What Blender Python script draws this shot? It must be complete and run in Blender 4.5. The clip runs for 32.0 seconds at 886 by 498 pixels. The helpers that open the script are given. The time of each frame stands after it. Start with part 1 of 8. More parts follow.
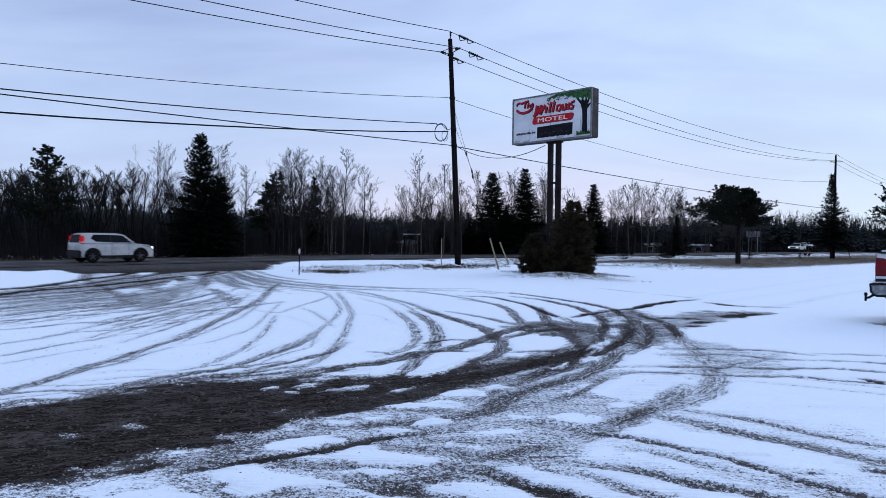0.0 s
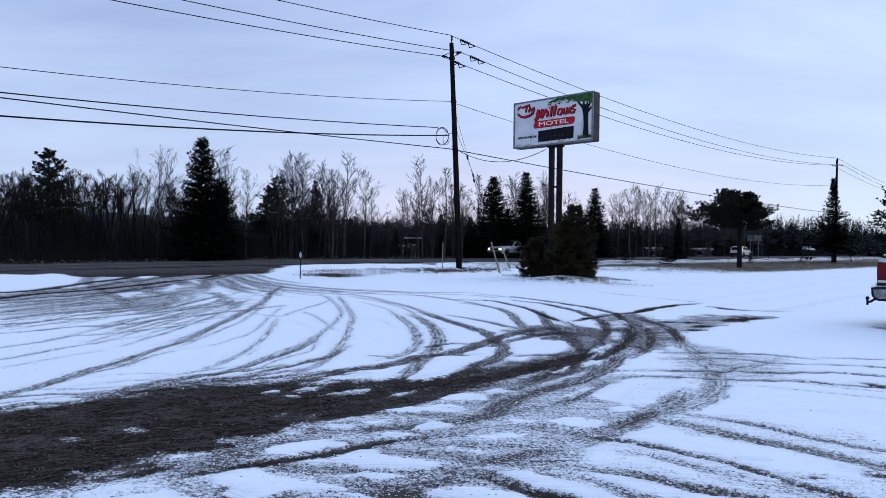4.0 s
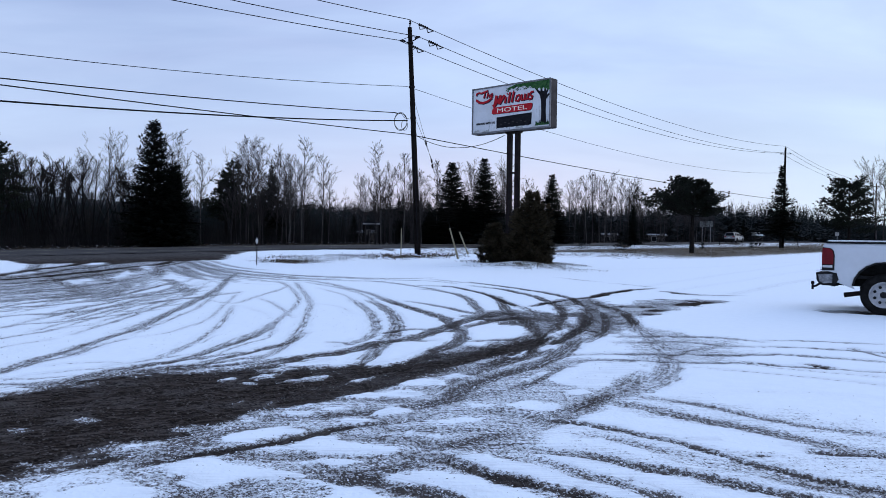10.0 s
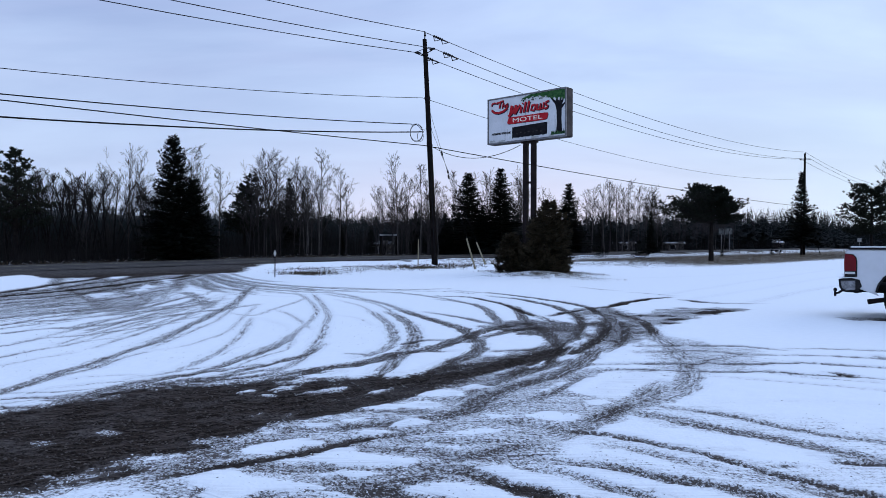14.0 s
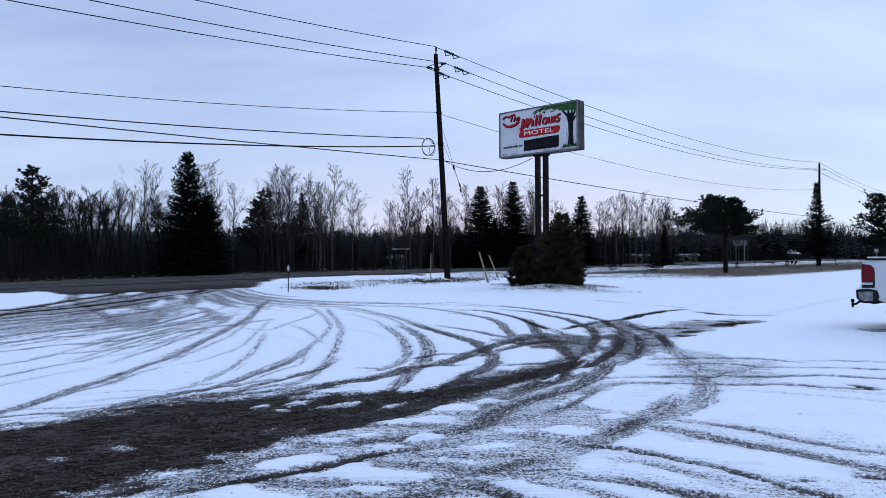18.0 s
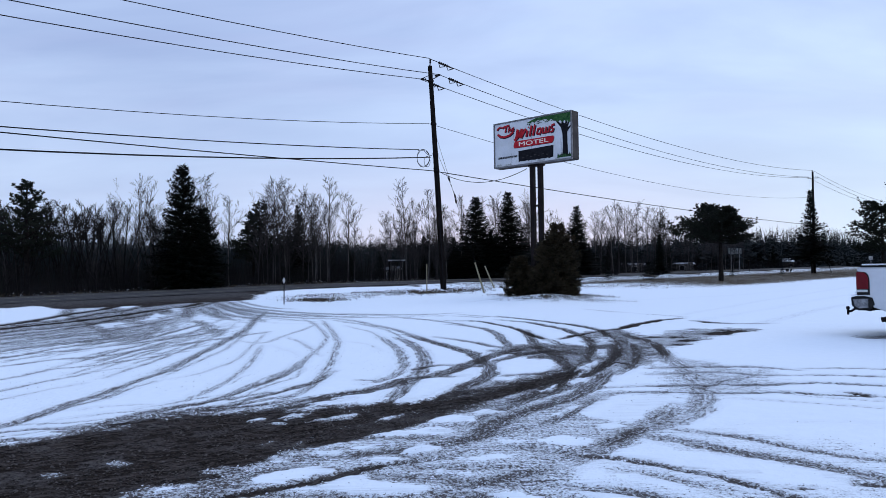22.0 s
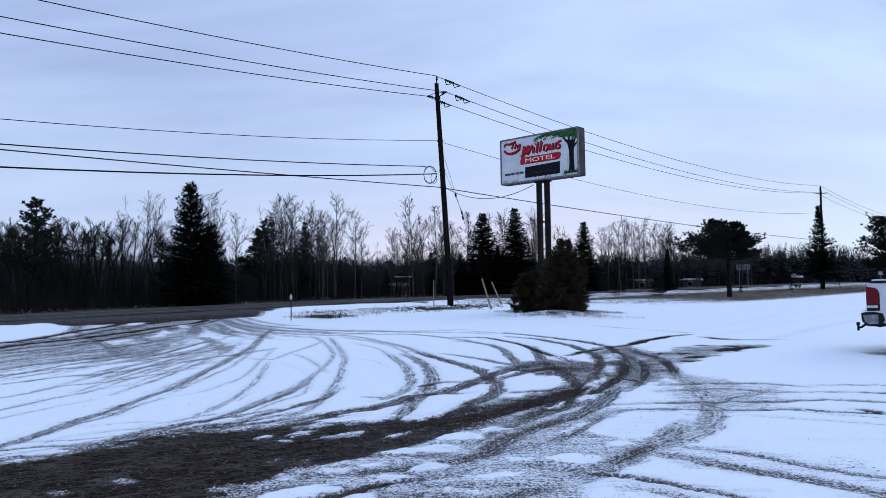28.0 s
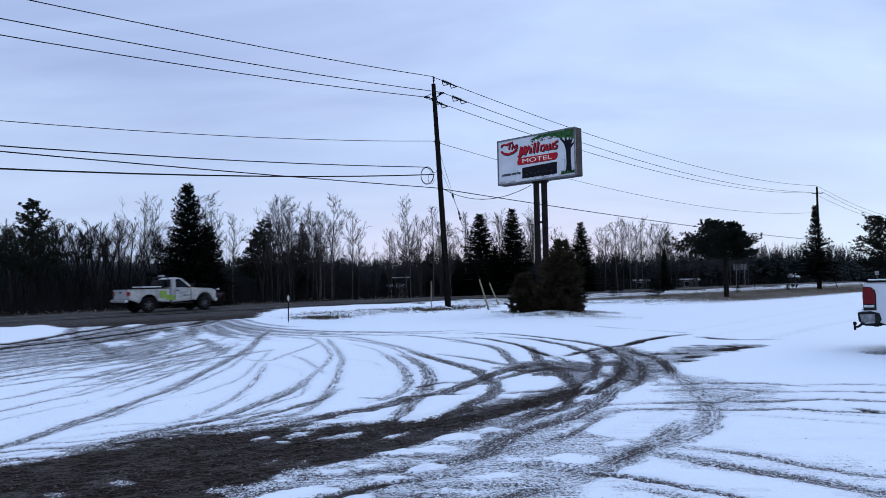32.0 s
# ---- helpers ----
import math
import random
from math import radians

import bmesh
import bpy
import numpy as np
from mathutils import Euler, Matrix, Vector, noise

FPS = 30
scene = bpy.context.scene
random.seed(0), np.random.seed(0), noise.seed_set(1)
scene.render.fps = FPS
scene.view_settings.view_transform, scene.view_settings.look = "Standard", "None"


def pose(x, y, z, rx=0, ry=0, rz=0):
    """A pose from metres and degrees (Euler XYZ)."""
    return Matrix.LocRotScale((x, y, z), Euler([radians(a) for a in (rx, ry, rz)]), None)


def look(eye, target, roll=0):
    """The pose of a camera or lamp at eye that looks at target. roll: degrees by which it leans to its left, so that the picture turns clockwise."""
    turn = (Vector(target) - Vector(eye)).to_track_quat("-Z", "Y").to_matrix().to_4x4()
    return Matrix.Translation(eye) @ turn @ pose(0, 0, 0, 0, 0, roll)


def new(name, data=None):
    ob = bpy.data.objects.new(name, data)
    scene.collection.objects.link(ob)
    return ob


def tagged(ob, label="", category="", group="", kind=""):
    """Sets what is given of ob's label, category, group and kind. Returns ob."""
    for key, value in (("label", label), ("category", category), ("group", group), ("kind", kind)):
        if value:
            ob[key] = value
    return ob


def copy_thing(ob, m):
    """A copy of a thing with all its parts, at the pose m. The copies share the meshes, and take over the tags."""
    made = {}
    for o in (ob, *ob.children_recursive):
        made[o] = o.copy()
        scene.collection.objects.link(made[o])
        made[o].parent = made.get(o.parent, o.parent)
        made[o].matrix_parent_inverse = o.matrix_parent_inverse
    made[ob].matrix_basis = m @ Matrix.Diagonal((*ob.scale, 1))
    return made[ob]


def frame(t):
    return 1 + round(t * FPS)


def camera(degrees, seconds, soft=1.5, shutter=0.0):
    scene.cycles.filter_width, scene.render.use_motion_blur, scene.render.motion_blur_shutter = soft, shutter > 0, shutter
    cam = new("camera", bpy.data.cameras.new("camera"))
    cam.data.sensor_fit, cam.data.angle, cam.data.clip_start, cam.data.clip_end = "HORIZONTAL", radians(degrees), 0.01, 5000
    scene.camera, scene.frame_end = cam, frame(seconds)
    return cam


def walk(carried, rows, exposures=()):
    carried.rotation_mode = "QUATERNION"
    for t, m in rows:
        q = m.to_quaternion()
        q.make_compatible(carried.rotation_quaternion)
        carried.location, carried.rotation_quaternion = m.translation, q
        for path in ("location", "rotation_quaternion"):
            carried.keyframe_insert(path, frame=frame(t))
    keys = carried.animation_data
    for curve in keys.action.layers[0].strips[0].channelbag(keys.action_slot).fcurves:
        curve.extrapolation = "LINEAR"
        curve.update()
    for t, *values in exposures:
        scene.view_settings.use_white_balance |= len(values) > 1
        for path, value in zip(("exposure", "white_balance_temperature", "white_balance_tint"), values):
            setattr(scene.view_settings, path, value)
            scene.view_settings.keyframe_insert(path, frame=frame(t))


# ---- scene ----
# ---- the camera: held by hand at eye height in a motel's car park, it only turns ----
cam = camera(63.70, 32.0, soft=0.62, shutter=0.15)
TURNS = [
    (0.0, 89.610, -0.688, 2.540),
    (0.5, 89.699, -0.668, 2.558),
    (1.0, 89.818, -0.648, 2.606),
    (1.5, 89.993, -0.544, 2.917),
    (2.0, 90.067, -0.541, 3.268),
    (2.5, 90.051, -0.649, 3.426),
    (3.0, 90.002, -0.788, 3.422),
    (3.5, 89.918, -0.830, 3.193),
    (5.5, 89.926, -0.368, 0.904),
    (6.0, 89.984, -0.442, 0.887),
    (6.5, 89.995, -0.643, 1.080),
    (7.0, 89.977, -0.771, 1.129),
    (7.5, 89.803, -0.964, 1.144),
    (8.0, 89.512, -1.017, 1.081),
    (8.5, 89.138, -1.085, 0.889),
    (9.0, 88.848, -1.130, 0.351),
    (9.5, 88.730, -0.924, -0.353),
    (10.0, 88.818, -0.727, -0.696),
    (10.5, 88.950, -0.488, -0.413),
    (11.0, 89.001, -0.397, 0.211),
    (11.5, 88.948, -0.302, 0.709),
    (12.0, 88.755, -0.364, 0.685),
    (12.5, 88.757, -0.319, 0.253),
    (13.0, 88.910, -0.300, 0.006),
    (13.5, 89.229, -0.289, 0.111),
    (14.0, 89.651, -0.104, 0.662),
    (14.5, 90.080, 0.237, 1.348),
    (16.5, 90.808, 0.650, 2.281),
    (17.0, 90.778, 0.451, 2.017),
    (17.5, 90.768, 0.325, 1.809),
    (18.0, 90.748, 0.327, 1.674),
    (18.5, 90.754, 0.406, 1.663),
    (19.0, 90.857, 0.482, 1.755),
    (19.5, 91.020, 0.548, 1.946),
    (20.0, 91.199, 0.552, 2.107),
    (20.5, 91.342, 0.554, 2.199),
    (21.0, 91.441, 0.529, 2.081),
    (21.5, 91.541, 0.731, 1.801),
    (22.0, 91.621, 0.829, 1.344),
    (22.5, 91.745, 0.925, 1.081),
    (23.0, 91.820, 0.967, 1.104),
    (23.5, 91.871, 0.877, 1.296),
    (24.0, 91.943, 0.758, 1.480),
    (24.5, 91.986, 0.639, 1.483),
    (25.0, 92.103, 0.602, 1.414),
    (25.5, 92.242, 0.565, 1.585),
    (27.5, 92.866, 0.756, 2.387),
    (28.0, 92.941, 0.930, 1.902),
    (28.5, 92.963, 1.065, 1.504),
    (29.0, 92.965, 1.093, 1.501),
    (29.5, 92.979, 1.159, 1.741),
    (30.0, 93.048, 1.224, 2.075),
    (30.5, 93.109, 1.398, 2.374),
    (31.0, 93.133, 1.479, 2.410),
    (31.5, 93.072, 1.452, 2.142),
    (32.0, 92.992, 1.075, 1.694),
]
walk(cam, [(t, pose(0, 0, 1.6, a, b, c)) for t, a, b, c in TURNS])

# ---- the light: an overcast winter morning ----
SUN_UP, SUN_ROUND = radians(24), radians(60)
world = bpy.data.worlds.new("overcast_sky")
scene.world = world
world.use_nodes = True
wn, wl = world.node_tree.nodes, world.node_tree.links
wn.clear()


def wnode(kind, **sockets):
    nd = wn.new(kind)
    for k, v in sockets.items():
        nd.inputs[k.replace("_", " ")].default_value = v
    return nd


coord = wnode("ShaderNodeTexCoord")
split = wnode("ShaderNodeSeparateXYZ")
wl.new(coord.outputs["Generated"], split.inputs[0])
lift = wnode("ShaderNodeMath")
lift.operation, lift.inputs[1].default_value = "ADD", 0.22
wl.new(split.outputs["Z"], lift.inputs[0])
flat = wnode("ShaderNodeVectorMath")
flat.operation = "DIVIDE"
wl.new(coord.outputs["Generated"], flat.inputs[0])
wl.new(lift.outputs[0], flat.inputs[1])
stretch = wnode("ShaderNodeMapping")
stretch.inputs["Rotation"].default_value = (0, 0, 0.5)
stretch.inputs["Scale"].default_value = (0.75, 1.5, 0.2)
wl.new(flat.outputs[0], stretch.inputs["Vector"])
cloud = wnode("ShaderNodeTexNoise", Scale=1.1, Detail=7.0, Roughness=0.5, Distortion=0.35)
wl.new(stretch.outputs[0], cloud.inputs["Vector"])
tone = wnode("ShaderNodeValToRGB")
for el, (pos, colour) in zip((tone.color_ramp.elements[0], tone.color_ramp.elements[1]), ((0.36, (0.365, 0.484, 0.815, 1)), (0.63, (0.582, 0.742, 1.08, 1)))):
    el.position, el.color = pos, colour
wl.new(cloud.outputs["Fac"], tone.inputs["Fac"])
low = wnode("ShaderNodeMapRange", From_Min=0.0, From_Max=0.32, To_Min=0.92, To_Max=0.0)
wl.new(split.outputs["Z"], low.inputs["Value"])
haze = wnode("ShaderNodeMix")
haze.data_type = "RGBA"
horizon = wnode("ShaderNodeMix")
horizon.data_type = "RGBA"
horizon.inputs["A"].default_value, horizon.inputs["B"].default_value = (0.645, 0.80, 1.09, 1), (0.695, 0.865, 1.02, 1)
across = wnode("ShaderNodeMapRange", From_Min=0.0, From_Max=0.5)
wl.new(split.outputs["X"], across.inputs["Value"])
wl.new(across.outputs[0], horizon.inputs["Factor"])
rosy = wnode("ShaderNodeMix")
rosy.data_type = "RGBA"
rosy.inputs["B"].default_value = (0.90, 0.82, 0.97, 1)
glow = wnode("ShaderNodeMapRange", From_Min=0.04, From_Max=0.17, To_Min=0.95, To_Max=0.0)
wl.new(split.outputs["Z"], glow.inputs["Value"])
aside = wnode("ShaderNodeMath")
aside.operation = "SUBTRACT"
aside.inputs[1].default_value = 0.06
wl.new(split.outputs["X"], aside.inputs[0])
apart = wnode("ShaderNodeMath")
apart.operation = "ABSOLUTE"
wl.new(aside.outputs[0], apart.inputs[0])
middle = wnode("ShaderNodeMapRange", From_Min=0.08, From_Max=0.42, To_Min=1.0, To_Max=0.15)
wl.new(apart.outputs[0], middle.inputs["Value"])
warm = wnode("ShaderNodeMath")
warm.operation = "MULTIPLY"
wl.new(glow.outputs[0], warm.inputs[0])
wl.new(middle.outputs[0], warm.inputs[1])
wl.new(warm.outputs[0], rosy.inputs["Factor"])
wl.new(horizon.outputs["Result"], rosy.inputs["A"])
wl.new(rosy.outputs["Result"], haze.inputs["B"])
wl.new(low.outputs[0], haze.inputs["Factor"])
veil = wnode("ShaderNodeTexNoise", Scale=1.9, Detail=5.0, Roughness=0.5, Distortion=0.5)
wl.new(stretch.outputs[0], veil.inputs["Vector"])
thin = wnode("ShaderNodeMapRange", From_Min=0.46, From_Max=0.66, To_Min=0.0, To_Max=0.30)
wl.new(veil.outputs["Fac"], thin.inputs["Value"])
mauve = wnode("ShaderNodeMix")
mauve.data_type = "RGBA"
mauve.inputs["B"].default_value = (0.53, 0.61, 0.95, 1)
wl.new(thin.outputs[0], mauve.inputs["Factor"])
wl.new(tone.outputs["Color"], mauve.inputs["A"])
wl.new(mauve.outputs["Result"], haze.inputs["A"])
east = wnode("ShaderNodeMapRange", From_Min=-0.35, From_Max=0.75, To_Min=0.935, To_Max=1.07)
wl.new(split.outputs["X"], east.inputs["Value"])
zen = wnode("ShaderNodeMapRange", From_Min=0.42, From_Max=1.0, To_Min=1.0, To_Max=1.40)
wl.new(split.outputs["Z"], zen.inputs["Value"])
gain = wnode("ShaderNodeMath")
gain.operation = "MULTIPLY"
wl.new(east.outputs[0], gain.inputs[0])
wl.new(zen.outputs[0], gain.inputs[1])
bright = wnode("ShaderNodeVectorMath")
bright.operation = "SCALE"
wl.new(haze.outputs["Result"], bright.inputs[0])
wl.new(gain.outputs[0], bright.inputs["Scale"])
clear = wnode("ShaderNodeTexSky")
clear.sky_type, clear.sun_disc = "NISHITA", False
clear.sun_elevation, clear.sun_rotation = SUN_UP, SUN_ROUND
bg_cloud = wnode("ShaderNodeBackground", Strength=1.07)
bg_clear = wnode("ShaderNodeBackground", Strength=0.05)
wl.new(bright.outputs[0], bg_cloud.inputs["Color"])
wl.new(clear.outputs[0], bg_clear.inputs["Color"])
sky_mix = wnode("ShaderNodeMixShader", Fac=0.10)
wl.new(bg_cloud.outputs[0], sky_mix.inputs[1])
wl.new(bg_clear.outputs[0], sky_mix.inputs[2])
wout = wnode("ShaderNodeOutputWorld")
wl.new(sky_mix.outputs[0], wout.inputs["Surface"])

sun = new("sun", bpy.data.lights.new("sun", "SUN"))
sun.data.energy, sun.data.angle, sun.data.color = 0.5, radians(25), (1.0, 0.95, 0.9)
sun.matrix_world = look((60 * math.sin(SUN_ROUND), 60 * math.cos(SUN_ROUND), 60 * math.tan(SUN_UP)), (0, 0, 0))
scene.view_settings.exposure = 0.0


# ---- materials ----
def base_mat(name):
    m = bpy.data.materials.new(name)
    m.use_nodes = True
    nt = m.node_tree
    return m, nt, nt.nodes["Principled BSDF"]


def noise_fac(nt, vec, scale, detail=4.0, rough=0.55):
    nd = nt.nodes.new("ShaderNodeTexNoise")
    nd.inputs["Scale"].default_value, nd.inputs["Detail"].default_value, nd.inputs["Roughness"].default_value = scale, detail, rough
    nt.links.new(vec, nd.inputs["Vector"])
    return nd.outputs["Fac"]


def calc(nt, op, a, b=None, c=None, clamp=False):
    nd = nt.nodes.new("ShaderNodeMath")
    nd.operation, nd.use_clamp = op, clamp
    for k, v in enumerate((a, b, c)):
        if v is None:
            continue
        if isinstance(v, (int, float)):
            nd.inputs[k].default_value = v
        else:
            nt.links.new(v, nd.inputs[k])
    return nd.outputs[0]


def ramp(nt, fac, lo, hi, a=0.0, b=1.0):
    nd = nt.nodes.new("ShaderNodeMapRange")
    nd.interpolation_type = "SMOOTHSTEP"
    for k, v in (("From Min", lo), ("From Max", hi), ("To Min", a), ("To Max", b)):
        nd.inputs[k].default_value = v
    nt.links.new(fac, nd.inputs["Value"])
    return nd.outputs[0]


def blend(nt, fac, a, b):
    nd = nt.nodes.new("ShaderNodeMix")
    nd.data_type = "RGBA"
    for k, v in (("Factor", fac), ("A", a), ("B", b)):
        if isinstance(v, (int, float)):
            nd.inputs[k].default_value = v
        elif isinstance(v, tuple):
            nd.inputs[k].default_value = (*v, 1)
        else:
            nt.links.new(v, nd.inputs[k])
    return nd.outputs["Result"]


def bumped(nt, bsdf, height, strength, dist=0.01):
    nd = nt.nodes.new("ShaderNodeBump")
    nd.inputs["Strength"].default_value, nd.inputs["Distance"].default_value = strength, dist
    nt.links.new(height, nd.inputs["Height"])
    nt.links.new(nd.outputs[0], bsdf.inputs["Normal"])


def surface(name, c1, c2, scale=4.0, rough=0.6, metal=0.0, bump=0.2, fine=60.0, dirt=None, coat=0.0, spread=0.0, emit=0.0, spec=0.4):
    """A material of two colours mixed at two scales, with fine relief, and dirt that gathers low where one is given."""
    m, nt, bsdf = base_mat(name)
    vec = nt.nodes.new("ShaderNodeTexCoord").outputs["Object"]
    big, small = noise_fac(nt, vec, scale), noise_fac(nt, vec, fine, 3.0)
    fac = calc(nt, "ADD", calc(nt, "MULTIPLY", big, 0.65), calc(nt, "MULTIPLY", small, 0.35))
    col = blend(nt, ramp(nt, fac, 0.36, 0.64), c1, c2)
    if spread:
        rnd = nt.nodes.new("ShaderNodeObjectInfo").outputs["Random"]
        hsv = nt.nodes.new("ShaderNodeHueSaturation")
        nt.links.new(calc(nt, "MULTIPLY_ADD", rnd, spread, 1 - spread / 2), hsv.inputs["Value"])
        nt.links.new(col, hsv.inputs["Color"])
        col = hsv.outputs["Color"]
    if dirt:
        splash = noise_fac(nt, vec, 2.3, 6.0, 0.65)
        col = blend(nt, ramp(nt, splash, 0.52, 0.8, 0.0, 0.75), col, dirt)
    nt.links.new(col, bsdf.inputs["Base Color"])
    bsdf.inputs["Roughness"].default_value, bsdf.inputs["Metallic"].default_value = rough, metal
    bsdf.inputs["Coat Weight"].default_value = coat
    bsdf.inputs["Specular IOR Level"].default_value = spec
    if emit:
        nt.links.new(col, bsdf.inputs["Emission Color"])
        bsdf.inputs["Emission Strength"].default_value = emit
    if bump:
        bumped(nt, bsdf, fac, bump)
    return m


WOOD_POLE = surface("weathered_pole_wood", (0.005, 0.0042, 0.004), (0.014, 0.0115, 0.0105), 3, 0.95, bump=0.5, fine=25, spec=0.03)
STEEL_DARK = surface("rusty_dark_steel", (0.007, 0.0055, 0.006), (0.018, 0.013, 0.013), 3, 0.75, bump=0.3, spec=0.08)
GALVANISED = surface("dull_galvanised_steel", (0.16, 0.16, 0.17), (0.27, 0.27, 0.28), 8, 0.5, 0.7)
BLACK_CABLE = surface("black_cable", (0.005, 0.005, 0.006), (0.012, 0.012, 0.013), 10, 0.8, bump=0, spec=0.05)
WIRE = surface("aged_conductor", (0.010, 0.010, 0.012), (0.022, 0.022, 0.024), 10, 0.8, bump=0, spec=0.05)
PORCELAIN = surface("dark_porcelain", (0.010, 0.009, 0.010), (0.022, 0.02, 0.02), 12, 0.5, bump=0, spec=0.1)
SIGN_WHITE = surface("faded_white_acrylic", (0.50, 0.515, 0.54), (0.62, 0.63, 0.65), 1.2, 0.45, bump=0.05, fine=18, dirt=(0.42, 0.42, 0.40))
SIGN_FRAME = surface("grimy_painted_sign_metal", (0.030, 0.026, 0.027), (0.060, 0.052, 0.050), 2, 0.7, bump=0.15, spec=0.1)
SIGN_EDGE = surface("dull_sign_trim", (0.10, 0.10, 0.105), (0.20, 0.20, 0.21), 3, 0.5, 0.3, bump=0.1)
SIGN_RED = surface("faded_red_vinyl", (0.34, 0.012, 0.02), (0.46, 0.025, 0.032), 3, 0.45, bump=0.05, spec=0.06)
SIGN_BLACK = surface("black_vinyl", (0.006, 0.006, 0.008), (0.014, 0.014, 0.017), 5, 0.6, bump=0.1, spec=0.06)
SIGN_NAVY = surface("dark_blue_vinyl", (0.008, 0.008, 0.018), (0.014, 0.014, 0.026), 5, 0.5, bump=0.05, spec=0.06)
SIGN_GREEN = surface("green_vinyl", (0.012, 0.055, 0.018), (0.05, 0.12, 0.04), 7, 0.5, bump=0.05, fine=30, spec=0.06)
SIGN_GRIME = surface("grime_on_acrylic", (0.28, 0.29, 0.28), (0.40, 0.41, 0.40), 5, 0.6, bump=0.0)
SIGN_LETTER = surface("cream_vinyl", (0.68, 0.66, 0.58), (0.78, 0.76, 0.7), 5, 0.5, bump=0.0)
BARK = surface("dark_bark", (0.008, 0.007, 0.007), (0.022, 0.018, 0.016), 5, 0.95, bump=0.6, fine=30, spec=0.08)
BARE_TWIG = surface("grey_brown_twigs", (0.020, 0.018, 0.0185), (0.052, 0.046, 0.044), 2, 0.9, bump=0, spread=0.5, spec=0.08)
PALE_TWIG = surface("pale_aspen_bark", (0.032, 0.029, 0.028), (0.085, 0.078, 0.073), 3, 0.85, bump=0.2, spread=0.4, spec=0.08)
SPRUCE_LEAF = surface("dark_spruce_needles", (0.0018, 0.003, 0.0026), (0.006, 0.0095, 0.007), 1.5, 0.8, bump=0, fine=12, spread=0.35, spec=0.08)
PINE_LEAF = surface("pine_needles", (0.006, 0.009, 0.007), (0.017, 0.021, 0.014), 1.5, 0.75, bump=0, fine=12, spread=0.3, spec=0.08)
CEDAR_LEAF = surface("winter_cedar_sprays", (0.014, 0.013, 0.008), (0.060, 0.047, 0.029), 1.8, 0.8, bump=0, fine=9, spread=0.2, spec=0.08)
FAR_LEAF = surface("distant_forest", (0.008, 0.011, 0.012), (0.020, 0.025, 0.026), 0.12, 0.9, bump=0, fine=0.6, spec=0.08)
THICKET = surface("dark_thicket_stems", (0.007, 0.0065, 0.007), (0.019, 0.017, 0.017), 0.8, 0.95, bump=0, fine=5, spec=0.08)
DEAD_GRASS = surface("dead_grass", (0.032, 0.025, 0.017), (0.10, 0.078, 0.052), 2.5, 0.9, bump=0, fine=12, spec=0.08)
STAKE = surface("weathered_yellow_guard", (0.17, 0.148, 0.09), (0.26, 0.225, 0.145), 4, 0.7, bump=0.1)
REFLECTOR = surface("white_reflector", (0.42, 0.42, 0.42), (0.52, 0.52, 0.51), 6, 0.4, bump=0)
PAINT_WHITE = surface("grimy_white_car_paint", (0.50, 0.52, 0.55), (0.55, 0.57, 0.60), 0.9, 0.35, bump=0.02, fine=7, coat=0.4)
PAINT_DIRTY = surface("grimy_white_truck_paint", (0.25, 0.255, 0.255), (0.40, 0.405, 0.40), 1.6, 0.4, bump=0.01, fine=6, dirt=(0.17, 0.165, 0.155), coat=0.5, spec=0.3)
PAINT_ROAD = surface("salted_white_car_paint", (0.36, 0.365, 0.37), (0.47, 0.475, 0.475), 1.4, 0.35, bump=0.01, fine=6, dirt=(0.27, 0.265, 0.255), coat=0.7, spec=0.3)
PAINT_SILVER = surface("salted_silver_car_paint", (0.20, 0.205, 0.215), (0.29, 0.295, 0.305), 1.4, 0.32, bump=0.01, fine=6, dirt=(0.15, 0.146, 0.138), coat=0.5, spec=0.3)
PAINT_LIME = surface("lime_green_decal", (0.15, 0.27, 0.03), (0.20, 0.33, 0.045), 4, 0.45, bump=0.0)
PAINT_RUST_RED = surface("rusty_red_plough_steel", (0.015, 0.006, 0.005), (0.032, 0.012, 0.010), 3, 0.7, bump=0.2)
GLASS = surface("dark_car_glass", (0.008, 0.009, 0.011), (0.014, 0.016, 0.019), 3, 0.2, bump=0.0, spec=0.008)
RUBBER = surface("tyre_rubber", (0.006, 0.006, 0.006), (0.014, 0.014, 0.014), 9, 0.9, bump=0.3, spec=0.06)
PLASTIC = surface("black_trim_plastic", (0.008, 0.008, 0.009), (0.018, 0.018, 0.019), 6, 0.6, bump=0.1, spec=0.12)
SCUFFED_METAL = surface("scuffed_bumper_metal", (0.11, 0.115, 0.125), (0.30, 0.305, 0.32), 9, 0.5, 0.55, bump=0.1, fine=40)
CHROME = surface("dull_chrome", (0.42, 0.43, 0.45), (0.6, 0.61, 0.63), 5, 0.28, 0.85, bump=0.05)
RIM_DARK = surface("dirty_alloy_rim", (0.045, 0.045, 0.048), (0.09, 0.09, 0.095), 6, 0.5, 0.3, bump=0.05)
RIM_GREY = surface("painted_steel_rim", (0.28, 0.28, 0.29), (0.42, 0.42, 0.43), 6, 0.45, 0.3, bump=0.05)
LAMP_RED = surface("red_lamp_lens", (0.10, 0.0, 0.004), (0.15, 0.001, 0.008), 6, 0.3, bump=0.0, spec=0.2)
LAMP_RED_LIT = surface("lit_red_lamp", (0.55, 0.006, 0.012), (0.65, 0.01, 0.018), 6, 0.2, bump=0.0, emit=0.3, spec=0.05)
LAMP_CLEAR = surface("clear_lamp_lens", (0.42, 0.42, 0.43), (0.56, 0.56, 0.56), 6, 0.15, bump=0.0, coat=0.5)
